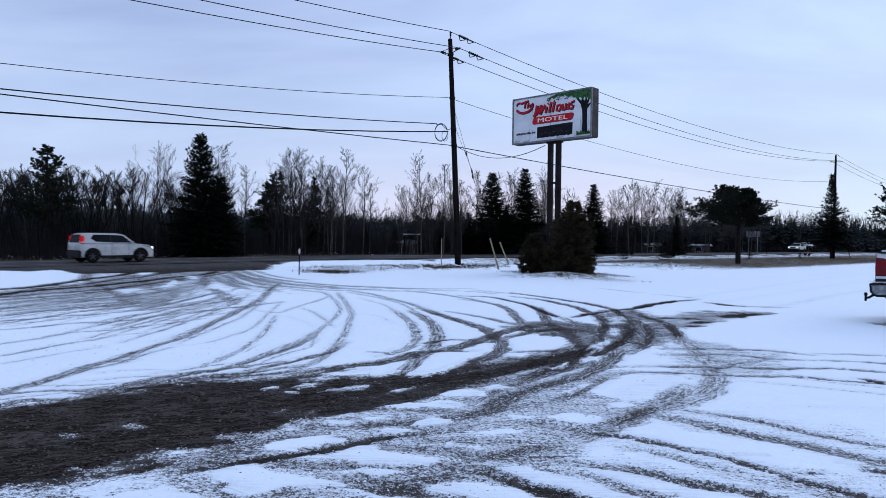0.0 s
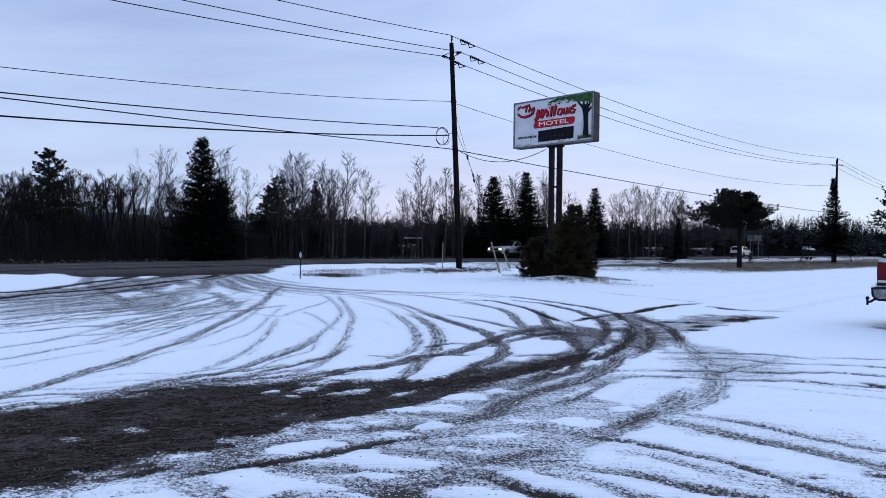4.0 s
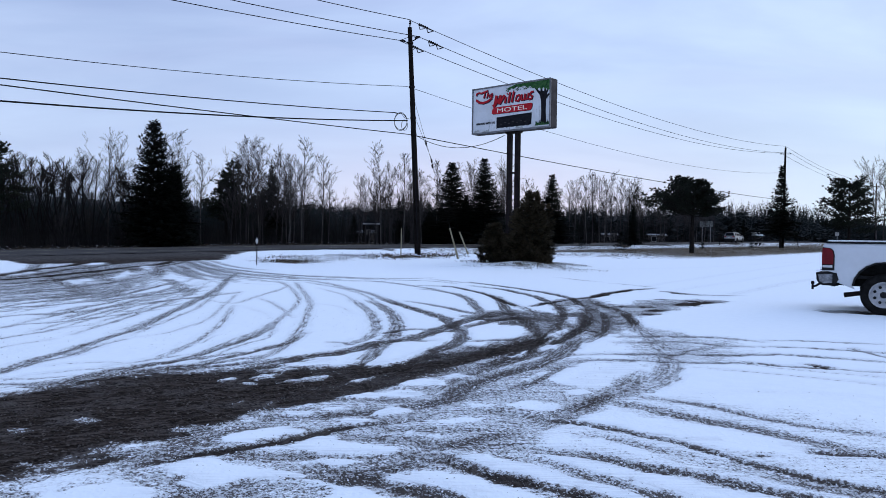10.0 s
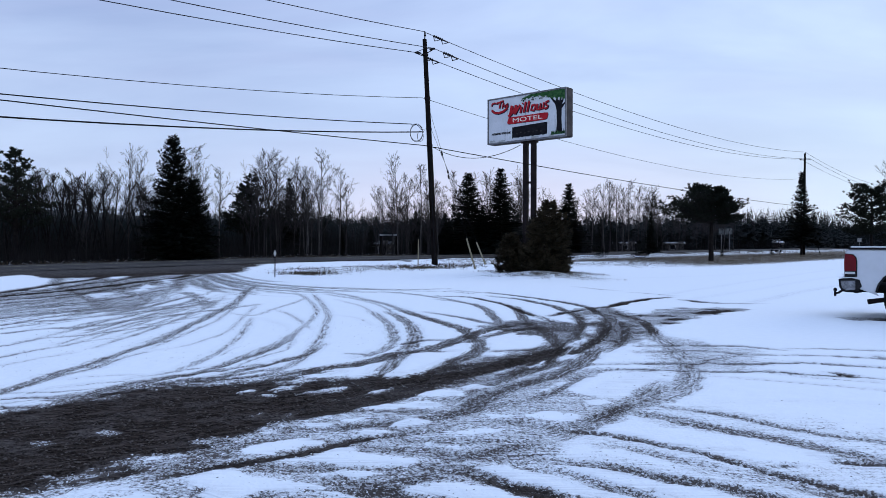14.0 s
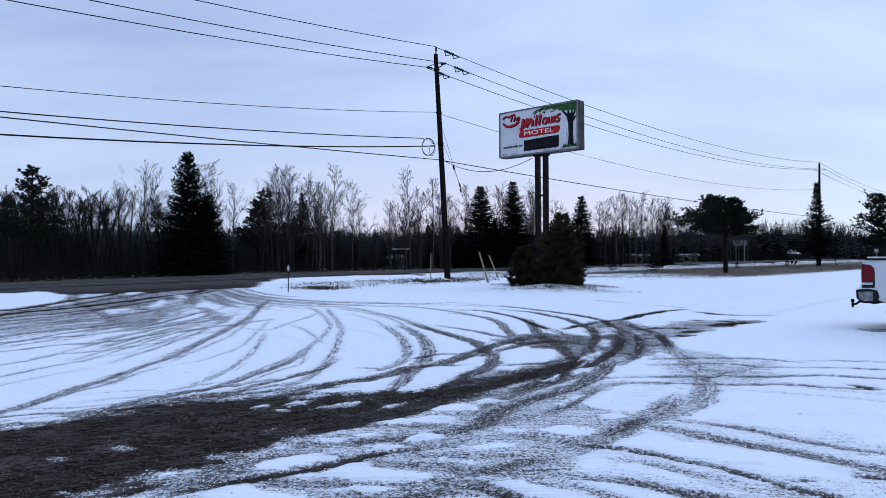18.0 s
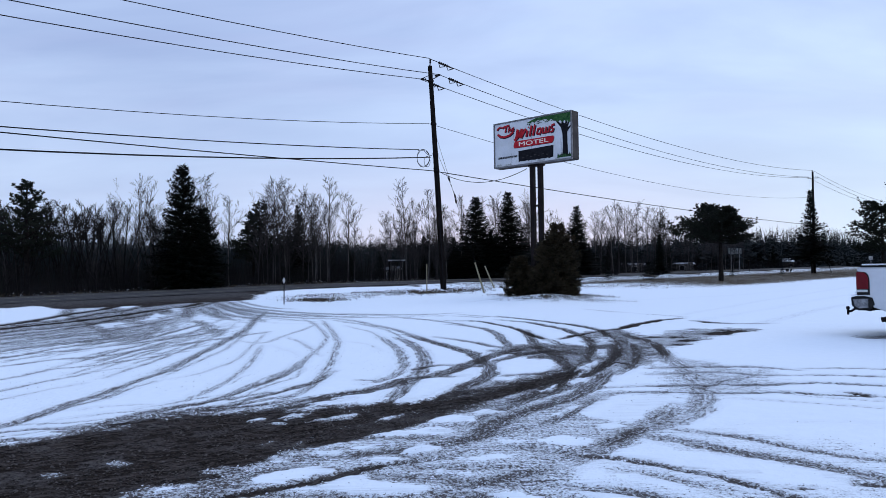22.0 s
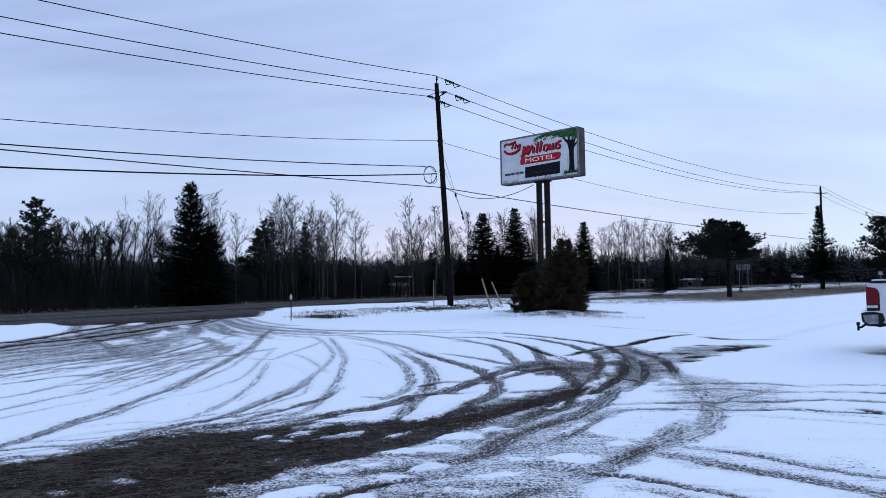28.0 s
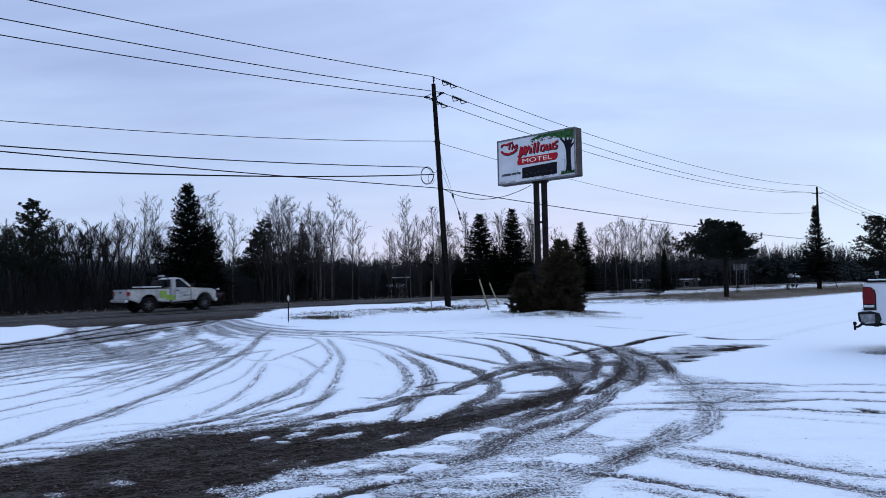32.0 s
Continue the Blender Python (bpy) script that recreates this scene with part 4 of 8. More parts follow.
drift([(-1.69, 5.55), (-1.60, 5.69), (-1.44, 5.80), (-1.23, 5.89), (-1.03, 5.87), (-1.04, 5.74), (-1.26, 5.60), (-1.44, 5.45), (-1.57, 5.43)], 1, 0.04)
drift([(-1.24, 5.31), (-1.05, 5.44), (-0.94, 5.55), (-0.86, 5.64), (-0.78, 5.66), (-0.67, 5.54), (-0.57, 5.45), (-0.39, 5.38), (-0.25, 5.24), (-0.34, 5.13), (-0.54, 5.17), (-0.76, 5.23), (-1.01, 5.25)], 1, 0.04)
drift([(-0.98, 4.99), (-0.81, 5.06), (-0.55, 5.06), (-0.50, 4.97), (-0.63, 4.91), (-0.80, 4.96)], 0.9, 0.03)
drift([(-0.87, 4.62), (-0.78, 4.64), (-0.63, 4.57), (-0.43, 4.46), (-0.26, 4.29), (-0.19, 3.83), (-0.56, 3.90), (-0.65, 4.27), (-0.64, 4.40)], 0.95, 0.04)
drift([(-0.30, 4.66), (-0.08, 4.77), (0.07, 4.80), (0.25, 4.69), (0.43, 4.55), (0.62, 4.34), (0.75, 3.96), (0.37, 3.91), (0.23, 4.24), (0.06, 4.45), (-0.11, 4.51), (-0.24, 4.55)], 0.95, 0.04)
drift([(0.19, 5.14), (0.28, 5.19), (0.48, 5.09), (0.67, 4.97), (0.84, 4.85), (0.97, 4.70), (1.12, 4.55), (1.25, 4.37), (1.25, 4.26), (1.06, 4.31), (0.82, 4.52), (0.66, 4.67), (0.45, 4.81), (0.31, 4.96)], 1, 0.04)
drift([(1.41, 4.79), (1.57, 4.70), (1.75, 4.60), (1.86, 4.50), (1.99, 4.40), (2.09, 4.31), (2.21, 4.01), (1.71, 3.97), (1.54, 4.30), (1.42, 4.47), (1.35, 4.59)], 1, 0.04)
drift([(1.18, 5.56), (1.32, 5.57), (1.54, 5.41), (1.68, 5.30), (1.54, 5.24), (1.35, 5.32)], 0.9, 0.04)
drift([(0.72, 6.70), (0.92, 6.88), (1.18, 6.82), (1.23, 6.73), (1.13, 6.53), (0.92, 6.50), (0.78, 6.61)], 1, 0.04)
drift([(1.31, 6.15), (1.62, 6.58), (1.84, 6.30), (2.26, 6.08), (2.45, 5.94), (2.84, 5.59), (2.85, 5.35), (2.77, 5.29), (2.62, 5.32), (2.44, 5.38), (2.14, 5.50), (1.94, 5.70), (1.65, 5.96)], 0.95, 0.04)
drift([(1.25, 7.80), (1.60, 8.50), (1.97, 8.96), (2.57, 8.94), (2.51, 8.56), (2.10, 8.01), (1.75, 7.41), (1.59, 7.46)], 0.9, 0.04)
drift([(1.38, 7.29), (1.58, 7.43), (1.67, 7.25), (1.46, 7.12)], 0.85, 0.03)
drift([(2.25, 10.62), (2.62, 10.69), (2.47, 10.25), (2.16, 9.99)], 0.9, 0.04)
drift([(1.64, 10.49), (1.96, 10.67), (1.75, 10.08), (1.51, 9.92)], 0.95, 0.04)
drift([(1.01, 9.31), (1.29, 9.86), (1.20, 9.40)], 0.95, 0.03)
drift([(-0.16, 10.82), (0.15, 11.52), (0.37, 11.86), (0.28, 10.90), (-0.03, 10.60)], 1, 0.04)
drift([(0.56, 11.67), (0.77, 12.32), (1.01, 12.88), (1.17, 12.97), (1.03, 12.18), (0.60, 11.21)], 1, 0.04)
drift([(0.52, 10.79), (0.80, 11.28), (1.19, 12.26), (1.48, 12.73), (1.61, 12.43), (1.44, 11.57), (1.04, 11.17)], 1, 0.04)
drift([(-0.82, 8.65), (-0.68, 9.21), (-0.54, 9.53), (-0.26, 9.72), (-0.07, 10.02), (-0.17, 9.49), (-0.38, 8.98), (-0.57, 8.70)], 1, 0.04)
drift([(-1.27, 8.75), (-1.18, 9.07), (-1.02, 9.29), (-0.92, 9.00), (-0.99, 8.69), (-1.22, 8.60)], 0.95, 0.04)
drift([(-1.89, 8.66), (-1.59, 8.98), (-1.32, 9.15), (-1.35, 8.79), (-1.59, 8.59)], 0.85, 0.04)
drift([(-2.02, 7.93), (-1.95, 8.09), (-1.73, 8.20), (-1.80, 8.00), (-1.96, 7.87)], 0.75, 0.04)
drift([(-1.71, 7.72), (-1.53, 7.91), (-1.37, 8.08), (-1.18, 8.15), (-1.27, 7.89), (-1.49, 7.73)], 0.75, 0.05)
drift([(-1.01, 7.74), (-0.83, 7.90), (-0.65, 8.00), (-0.82, 7.75)], 0.8, 0.03)
drift([(-0.93, 7.01), (-0.70, 7.19), (-0.48, 7.28), (-0.37, 7.39), (-0.13, 7.31), (-0.04, 7.21), (-0.35, 7.05), (-0.57, 6.99)], 1, 0.03)
drift([(-0.43, 7.61), (-0.14, 7.86), (0.13, 7.77), (0.04, 7.56), (-0.26, 7.59)], 1, 0.03)
drift([(0.08, 8.08), (0.31, 8.22), (0.47, 8.03), (0.17, 7.86)], 0.9, 0.03)
drift([(-1.02, 6.51), (-0.86, 6.64), (-0.75, 6.69), (-0.79, 6.53), (-0.94, 6.44)], 1, 0.03)
drift([(-1.37, 6.44), (-1.21, 6.40), (-1.10, 6.34), (-1.22, 6.30)], 1, 0.03)
drift([(-0.58, 6.35), (-0.48, 6.50), (-0.33, 6.61), (-0.18, 6.54), (-0.27, 6.38), (-0.46, 6.27)], 1, 0.03)
drift([(-0.85, 6.15), (-0.60, 6.19), (-0.48, 6.12), (-0.68, 6.04)], 0.8, 0.03)
drift([(-0.11, 6.18), (0.09, 6.15), (0.50, 6.25), (0.42, 6.08), (0.08, 5.98), (-0.06, 6.03)], 0.75, 0.04)
drift([(-0.19, 5.75), (0.08, 5.66), (0.03, 5.60), (-0.28, 5.65)], 0.7, 0.03)
drift([(0.36, 6.73), (0.63, 6.74), (0.51, 6.60), (0.34, 6.60)], 0.7, 0.03)
drift([(0.97, 7.79), (1.23, 8.25), (1.47, 8.50), (1.26, 8.05), (1.06, 7.68)], 0.7, 0.03)
drift([(-2.32, 7.77), (-2.23, 7.96), (-2.16, 7.96), (-2.21, 7.77)], 1, 0.025)
drift([(-2.09, 7.63), (-1.84, 7.75), (-1.88, 7.57)], 0.9, 0.025)
drift([(-2.91, 8.07), (-2.78, 8.27), (-2.60, 8.42), (-2.63, 8.21), (-2.78, 8.07)], 0.6, 0.05)
drift([(-1.94, 6.73), (-1.81, 6.82), (-1.83, 6.73)], 0.6, 0.025)
drift([(-1.65, 6.04), (-1.58, 6.19), (-1.44, 6.12), (-1.50, 6.04)], 0.6, 0.03)
drift([(-3.07, 6.01), (-2.99, 6.16), (-2.85, 6.05), (-2.91, 5.98)], 0.45, 0.04)
drift([(-3.39, 5.73), (-3.14, 5.70), (-3.15, 5.63), (-3.35, 5.66)], 0.4, 0.03)
drift([(-2.83, 4.91), (-2.54, 4.96), (-2.40, 5.00), (-2.48, 4.92), (-2.71, 4.84)], 0.5, 0.03)
drift([(-4.33, 6.96), (-4.07, 7.09), (-3.94, 7.22), (-4.12, 7.16), (-4.41, 7.08)], 0.9, 0.02)
drift([(-4.53, 7.00), (-4.20, 7.11), (-3.97, 7.22), (-4.17, 6.96)], 0.95, 0.02)
drift([(1.79, 16.49), (2.15, 16.24), (2.08, 15.37), (1.84, 15.84)], 0.7, 0.1)
drift([(3.06, 16.29), (3.45, 16.58), (3.19, 15.31), (2.86, 14.96)], 0.7, 0.1)
drift([(2.66, 14.02), (2.86, 14.03), (2.58, 12.94), (2.46, 13.11)], 0.7, 0.06)
drift([(1.92, 11.72), (2.16, 12.08), (1.97, 11.45), (1.78, 11.26)], 0.9, 0.05)
drift([(3.62, 15.81), (3.75, 15.11), (3.58, 14.88)], 0.6, 0.08)
drift([(2.22, 15.86), (2.67, 15.52), (2.52, 14.94), (2.20, 15.15)], 0.5, 0.1)
# islands of snow across the mouth of the drive
drift([(-20.72, 27.98), (-21.41, 30.55), (-19.50, 31.37), (-18.51, 31.38), (-16.56, 29.41), (-13.29, 23.03), (-13.25, 21.32), (-13.56, 19.78), (-14.01, 18.92)], 1, 0.12)
drift([(-13.25, 27.23), (-15.13, 32.68), (-13.00, 28.78), (-12.49, 26.52)], 1, 0.12)
drift([(-9.65, 21.43), (-10.28, 23.48), (-10.45, 24.49), (-9.83, 23.39), (-9.43, 21.71)], 1, 0.12)
drift([(-8.38, 21.85), (-9.03, 24.44), (-8.10, 22.81), (-7.79, 21.64)], 0.8, 0.12)
drift([(-10.74, 26.27), (-10.59, 27.04), (-9.76, 24.73), (-10.21, 25.16)], 0.8, 0.12)
drift([(-12.51, 21.33), (-12.82, 22.65), (-12.37, 22.29), (-12.29, 21.40)], 0.85, 0.15)
drift([(-7.63, 21.69), (-6.70, 22.00), (-5.86, 18.99), (-6.86, 19.71)], 0.6, 0.3)
drift([(-10.45, 20.20), (-10.01, 20.91), (-9.68, 20.08), (-9.70, 19.22)], 0.8, 0.15)
# the mouth of the drive and the gravel shoulders of the road
drive = smooth_np(-20, -12, U) * (1 - smooth_np(19.5, 24.5, U))
VW = V + 4.5 * waves(0.55, 1.0, 31) + 3.0 * waves(1.6, 1.0, 32) + 1.6 * waves(4.0, 1.0, 33) + 0.8 * waves(9.0, 1.0, 35)
paved = smooth_np(-0.25, 0.35, V + 0.25 * (VW - V) - 36.4 + 1.2 * drive) * (V < 40) * (drive > 0.02)
shoulder = np.maximum(paved * smooth_np(0.02, 0.2, drive), smooth_np(35.3, 36.7, V + 0.4 * (VW - V)) * (1 - smooth_np(48.2, 49.6, V)))
wear[:] = np.maximum(wear, shoulder * 1.1)
paved = smooth_np(33.0, 35.5, V) * (V < 40) * smooth_np(0.0, 0.3, drive)
grass = smooth_np(40, 62, U) * smooth_np(17.0, 20.5, V) * (1 - smooth_np(32.5, 35.0, V)) * 0.98
grass = np.maximum(grass, 0.5 * smooth_np(49.2, 50.2, V))
grass = np.maximum(grass, 0.37 * np.exp(-((V - weed_line(U) - 0.6) / 2.0) ** 2) * smooth_np(18, 20, U) * (1 - smooth_np(31, 35, U)))
grass = np.maximum(grass, 0.40 * np.exp(-((V - 24.0) / 2.4) ** 2) * smooth_np(36, 44, U))
grass = np.maximum(grass, 0.53 * smooth_np(29, 32, V) * (1 - smooth_np(35.5, 36.5, V)) * smooth_np(34, 44, U))
grass = np.maximum(grass, 0.52 * np.exp(-(((GX - 4.9) / 2.6) ** 2 + ((GY - 35.6) / 1.0) ** 2)))
grass = np.maximum(grass, 0.50 * np.exp(-(((GX - 4.1) / 1.9) ** 2 + ((GY - 32.5) / 0.7) ** 2)))
grass = np.maximum(grass, 0.52 * np.exp(-(((GX + 6.35) / 0.65) ** 2 + ((GY - 32.0) / 0.6) ** 2)))
# past the far verge, values over 1.3 turn the cover near-black
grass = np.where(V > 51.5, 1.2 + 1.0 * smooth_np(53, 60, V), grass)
wear = np.clip(wear, 0, 1.25)

GZ = lie(GX, GY)


near_fade = 1 - smooth_np(60, 120, np.hypot(GX, GY))
GZ = GZ + (waves(1.1, 0.035, 1) + waves(4.2, 0.012, 2) + waves(13, 0.006, 3)) * near_fade
GZ = GZ - 0.016 * np.clip(rut, 0, 1) - 0.010 * np.clip(wear, 0, 1) + 0.006 * dice.standard_normal(GX.shape) * np.clip(wear * 1.3, 0, 1) * near_fade
GZ = GZ + 0.24 * np.exp(-((V - weed_line(U) - 0.6) / 1.7) ** 2) * smooth_np(18.5, 22, U) * (1 - smooth_np(24, 29, U)) * (0.7 + waves(1.7, 0.6, 9)) * near_fade
GZ = np.where((V > 37.8) & (V < 47.6), GZ - 0.06, GZ)

ground_mesh = bpy.data.meshes.new("ground")
ny, nx = GX.shape
ground_mesh.vertices.add(nx * ny)
ground_mesh.vertices.foreach_set("co", np.stack([GX, GY, GZ], -1).astype(np.float32).ravel())
idx = np.arange(nx * ny).reshape(ny, nx)
quads = np.stack([idx[:-1, :-1], idx[:-1, 1:], idx[1:, 1:], idx[1:, :-1]], -1).reshape(-1, 4)
ground_mesh.loops.add(quads.size)
ground_mesh.loops.foreach_set("vertex_index", quads.ravel().astype(np.int32))
ground_mesh.polygons.add(len(quads))
ground_mesh.polygons.foreach_set("loop_start", np.arange(0, quads.size, 4, dtype=np.int32))
ground_mesh.polygons.foreach_set("use_smooth", np.ones(len(quads), dtype=bool))
ground_mesh.update(calc_edges=True)
for name, values in (("wear", wear), ("grass", grass), ("run", run), ("off", off), ("smear", smear), ("paved", paved), ("rolled", smooth_np(6.5, 11, GY))):
    ground_mesh.attributes.new(name, "FLOAT", "POINT").data.foreach_set("value", values.astype(np.float32).ravel())


def ground_material():
    m, nt, bsdf = base_mat("snow_slush_and_gravel")
    vec = nt.nodes.new("ShaderNodeNewGeometry").outputs["Position"]

    def attr(name):
        nd = nt.nodes.new("ShaderNodeAttribute")
        nd.attribute_name = name
        return nd.outputs["Fac"]

    w, g = attr("wear"), attr("grass")
    n_big, n_mid, n_fine, n_grain = noise_fac(nt, vec, 0.9, 3), noise_fac(nt, vec, 7.0, 5, 0.6), noise_fac(nt, vec, 30.0, 3, 0.5), noise_fac(nt, vec, 75.0, 3, 0.55)
    lane = nt.nodes.new("ShaderNodeCombineXYZ")
    nt.links.new(calc(nt, "MULTIPLY", attr("run"), 2.2), lane.inputs[0])
    nt.links.new(calc(nt, "MULTIPLY", attr("off"), 24.0), lane.inputs[1])
    streak = noise_fac(nt, lane.outputs[0], 1.0, 4, 0.6)
    clod = nt.nodes.new("ShaderNodeMapping")
    clod.inputs["Scale"].default_value = (9.0, 26.0, 1.0)
    clod.inputs["Rotation"].default_value = (0, 0, -0.5)
    nt.links.new(vec, clod.inputs["Vector"])
    jitter = calc(nt, "ADD", calc(nt, "MULTIPLY_ADD", n_mid, 0.35, -0.175), calc(nt, "MULTIPLY_ADD", n_fine, 1.7, -0.85))
    jitter = calc(nt, "ADD", jitter, calc(nt, "MULTIPLY_ADD", n_big, 0.16, -0.08))
    jitter = calc(nt, "ADD", jitter, calc(nt, "MULTIPLY", calc(nt, "MULTIPLY_ADD", streak, 1.0, -0.5), calc(nt, "MULTIPLY_ADD", attr("rolled"), 1.2, 1.2)))
    jitter = calc(nt, "ADD", jitter, calc(nt, "MULTIPLY_ADD", n_grain, 1.9, -0.95))
    worn = calc(nt, "ADD", w, calc(nt, "MULTIPLY", jitter, calc(nt, "MULTIPLY", ramp(nt, w, 0.0, 0.25, 0.0, 1.15), ramp(nt, w, 0.7, 1.0, 1.0, 0.46))))
    bare = ramp(nt, worn, 0.45, 0.62)
    slush = ramp(nt, calc(nt, "MULTIPLY_ADD", w, 0.6, calc(nt, "MULTIPLY", worn, 0.5)), 0.08, 0.5)
    patch = calc(nt, "ADD", calc(nt, "MULTIPLY", jitter, 0.7), calc(nt, "MULTIPLY_ADD", noise_fac(nt, vec, 2.6, 4, 0.6), 1.6, -0.8))
    turf = ramp(nt, calc(nt, "ADD", g, calc(nt, "MULTIPLY", patch, ramp(nt, g, 0.0, 0.2))), 0.40, 0.56)
    snow = blend(nt, n_mid, (0.785, 0.84, 0.88), (0.865, 0.92, 0.95))
    brushed = calc(nt, "MULTIPLY", attr("smear"), ramp(nt, streak, 0.42, 0.62, 0.1, 1.0))
    snow = blend(nt, calc(nt, "MULTIPLY", brushed, ramp(nt, n_mid, 0.3, 0.6, 0.4, 1.0)), snow, (0.40, 0.425, 0.455))
    snow = blend(nt, calc(nt, "MULTIPLY", slush, 0.68), snow, (0.275, 0.28, 0.29))
    grit = blend(nt, ramp(nt, calc(nt, "ADD", calc(nt, "MULTIPLY", n_fine, 0.5), calc(nt, "MULTIPLY", n_grain, 0.5)), 0.38, 0.66), (0.006, 0.0046, 0.0038), (0.042, 0.032, 0.026))
    grit = blend(nt, ramp(nt, n_big, 0.4, 0.7, 0, 0.5), grit, (0.022, 0.0165, 0.013))
    grit = blend(nt, ramp(nt, streak, 0.46, 0.62, 0, 0.7), grit, (0.085, 0.070, 0.061))
    grit = blend(nt, calc(nt, "MULTIPLY", ramp(nt, noise_fac(nt, vec, 1.7, 4, 0.6), 0.5, 0.68, 0, 0.6), ramp(nt, n_fine, 0.35, 0.6)), grit, (0.12, 0.108, 0.102))
    grit = blend(nt, ramp(nt, noise_fac(nt, clod.outputs[0], 1.0, 3, 0.6), 0.50, 0.70, 0, 0.45), grit, (0.004, 0.0035, 0.003))
    grit = blend(nt, ramp(nt, calc(nt, "ADD", calc(nt, "MULTIPLY", n_grain, 0.7), calc(nt, "MULTIPLY", n_mid, 0.3)), 0.60, 0.74, 0, 0.2), grit, (0.17, 0.155, 0.15))
    grit = blend(nt, ramp(nt, w, 0.5, 1.0, 0.7, 0.0), grit, blend(nt, n_fine, (0.065, 0.058, 0.054), (0.165, 0.152, 0.146)))
    grit = blend(nt, calc(nt, "MULTIPLY", attr("paved"), 0.85), grit, blend(nt, ramp(nt, n_mid, 0.35, 0.65), (0.045, 0.042, 0.041), (0.095, 0.089, 0.086)))
    straw = blend(nt, ramp(nt, n_fine, 0.3, 0.7), (0.032, 0.023, 0.015), (0.12, 0.088, 0.055))
    straw = blend(nt, ramp(nt, n_mid, 0.4, 0.7, 0, 0.6), straw, (0.06, 0.055, 0.036))
    # beyond the verge the straw colour gives way to near-black
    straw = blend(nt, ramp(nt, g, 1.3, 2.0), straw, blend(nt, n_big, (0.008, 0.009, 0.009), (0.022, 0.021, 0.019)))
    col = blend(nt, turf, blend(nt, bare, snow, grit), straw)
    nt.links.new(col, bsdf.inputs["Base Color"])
    nt.links.new(ramp(nt, bare, 0, 1, 0.75, 0.95), bsdf.inputs["Roughness"])
    nt.links.new(ramp(nt, bare, 0, 1, 0.12, 0.02), bsdf.inputs["Specular IOR Level"])
    lumps = calc(nt, "MULTIPLY", calc(nt, "MULTIPLY", bare, noise_fac(nt, vec, 16.0, 4, 0.65)), 2.4)
    relief = calc(nt, "ADD", calc(nt, "MULTIPLY_ADD", n_fine, 0.8, lumps), calc(nt, "MULTIPLY_ADD", bare, -0.9, n_mid))
    bumped(nt, bsdf, relief, 0.6, 0.022)
    return m


# loose grit, frozen clods and crumbs of snow thrown up by the wheels
def crumbs(name, count, small, large, mat, label, category, low, high, near=1.0):
    flat_wear, flat_far = wear.ravel(), np.hypot(GX, GY).ravel()
    pick = np.flatnonzero((flat_far < 15) & (GY.ravel() > 3.3) & (flat_wear > low) & (flat_wear < high))
    share = (np.gradient(gx)[None, :] * np.gradient(gy)[:, None]).ravel()[pick] / flat_far[pick] ** near
    q = dice.choice(pick, count, p=share / share.sum())
    r = (small + (large - small) * dice.random(count) ** 3)
    x, y, z = GX.ravel()[q] + dice.normal(0, 0.03, count), GY.ravel()[q] + dice.normal(0, 0.03, count), GZ.ravel()[q]
    a = dice.random(count) * 6.28
    co = np.zeros((count, 6, 3))
    for k in range(4):
        reach_k = r * (0.7 + 0.6 * dice.random(count))
        co[:, k, 0], co[:, k, 1], co[:, k, 2] = x + reach_k * np.cos(a + 1.57 * k), y + reach_k * np.sin(a + 1.57 * k), z + r * (0.0 + 0.25 * dice.random(count))
    co[:, 4] = np.stack([x, y, z + r * (0.35 + 0.5 * dice.random(count))], 1)
    co[:, 5] = np.stack([x, y, z - r * 0.5], 1)
    tri = np.array([(0, 1, 4), (1, 2, 4), (2, 3, 4), (3, 0, 4), (1, 0, 5), (2, 1, 5), (3, 2, 5), (0, 3, 5)])
    s = Shape().add(co.reshape(-1, 3).tolist(), [])
    s.f = (tri[None] + 6 * np.arange(count)[:, None, None]).reshape(-1, 3).tolist()
    return tagged(part(name, s, mat), label, category, kind="stuff")


GRIT = surface("dark_wet_grit", (0.012, 0.010, 0.009), (0.05, 0.043, 0.038), 9, 0.8, bump=0.2, spec=0.1)
CLOD = surface("frozen_mud", (0.02, 0.017, 0.015), (0.11, 0.096, 0.088), 9, 0.9, bump=0.3, spec=0.05, fine=40)
crumbs("grit", 1500, 0.003, 0.009, GRIT, "loose dark grit and leaf bits scattered on the snow", "grit", 0.01, 0.2)
crumbs("mud_clods", 7000, 0.004, 0.013, CLOD, "small frozen clods of dark mud on the worn ground", "mud", 0.6, 0.95, 0.8)
crumbs("gravel_clods", 12000, 0.005, 0.018, CLOD, "frozen lumps of brown gravel on the bare ground", "gravel", 0.8, 1.4, 0.5)
crumbs("snow_crumbs", 9000, 0.005, 0.014, SNOW_CAP, "small crumbs of snow thrown up by wheels", "snow", 0.14, 0.75, 0.6)
ground_mesh.materials.append(ground_material())
ground = tagged(new("ground", ground_mesh), "snow-covered gravel car park and verge worn by tyre tracks", "ground", kind="structure")


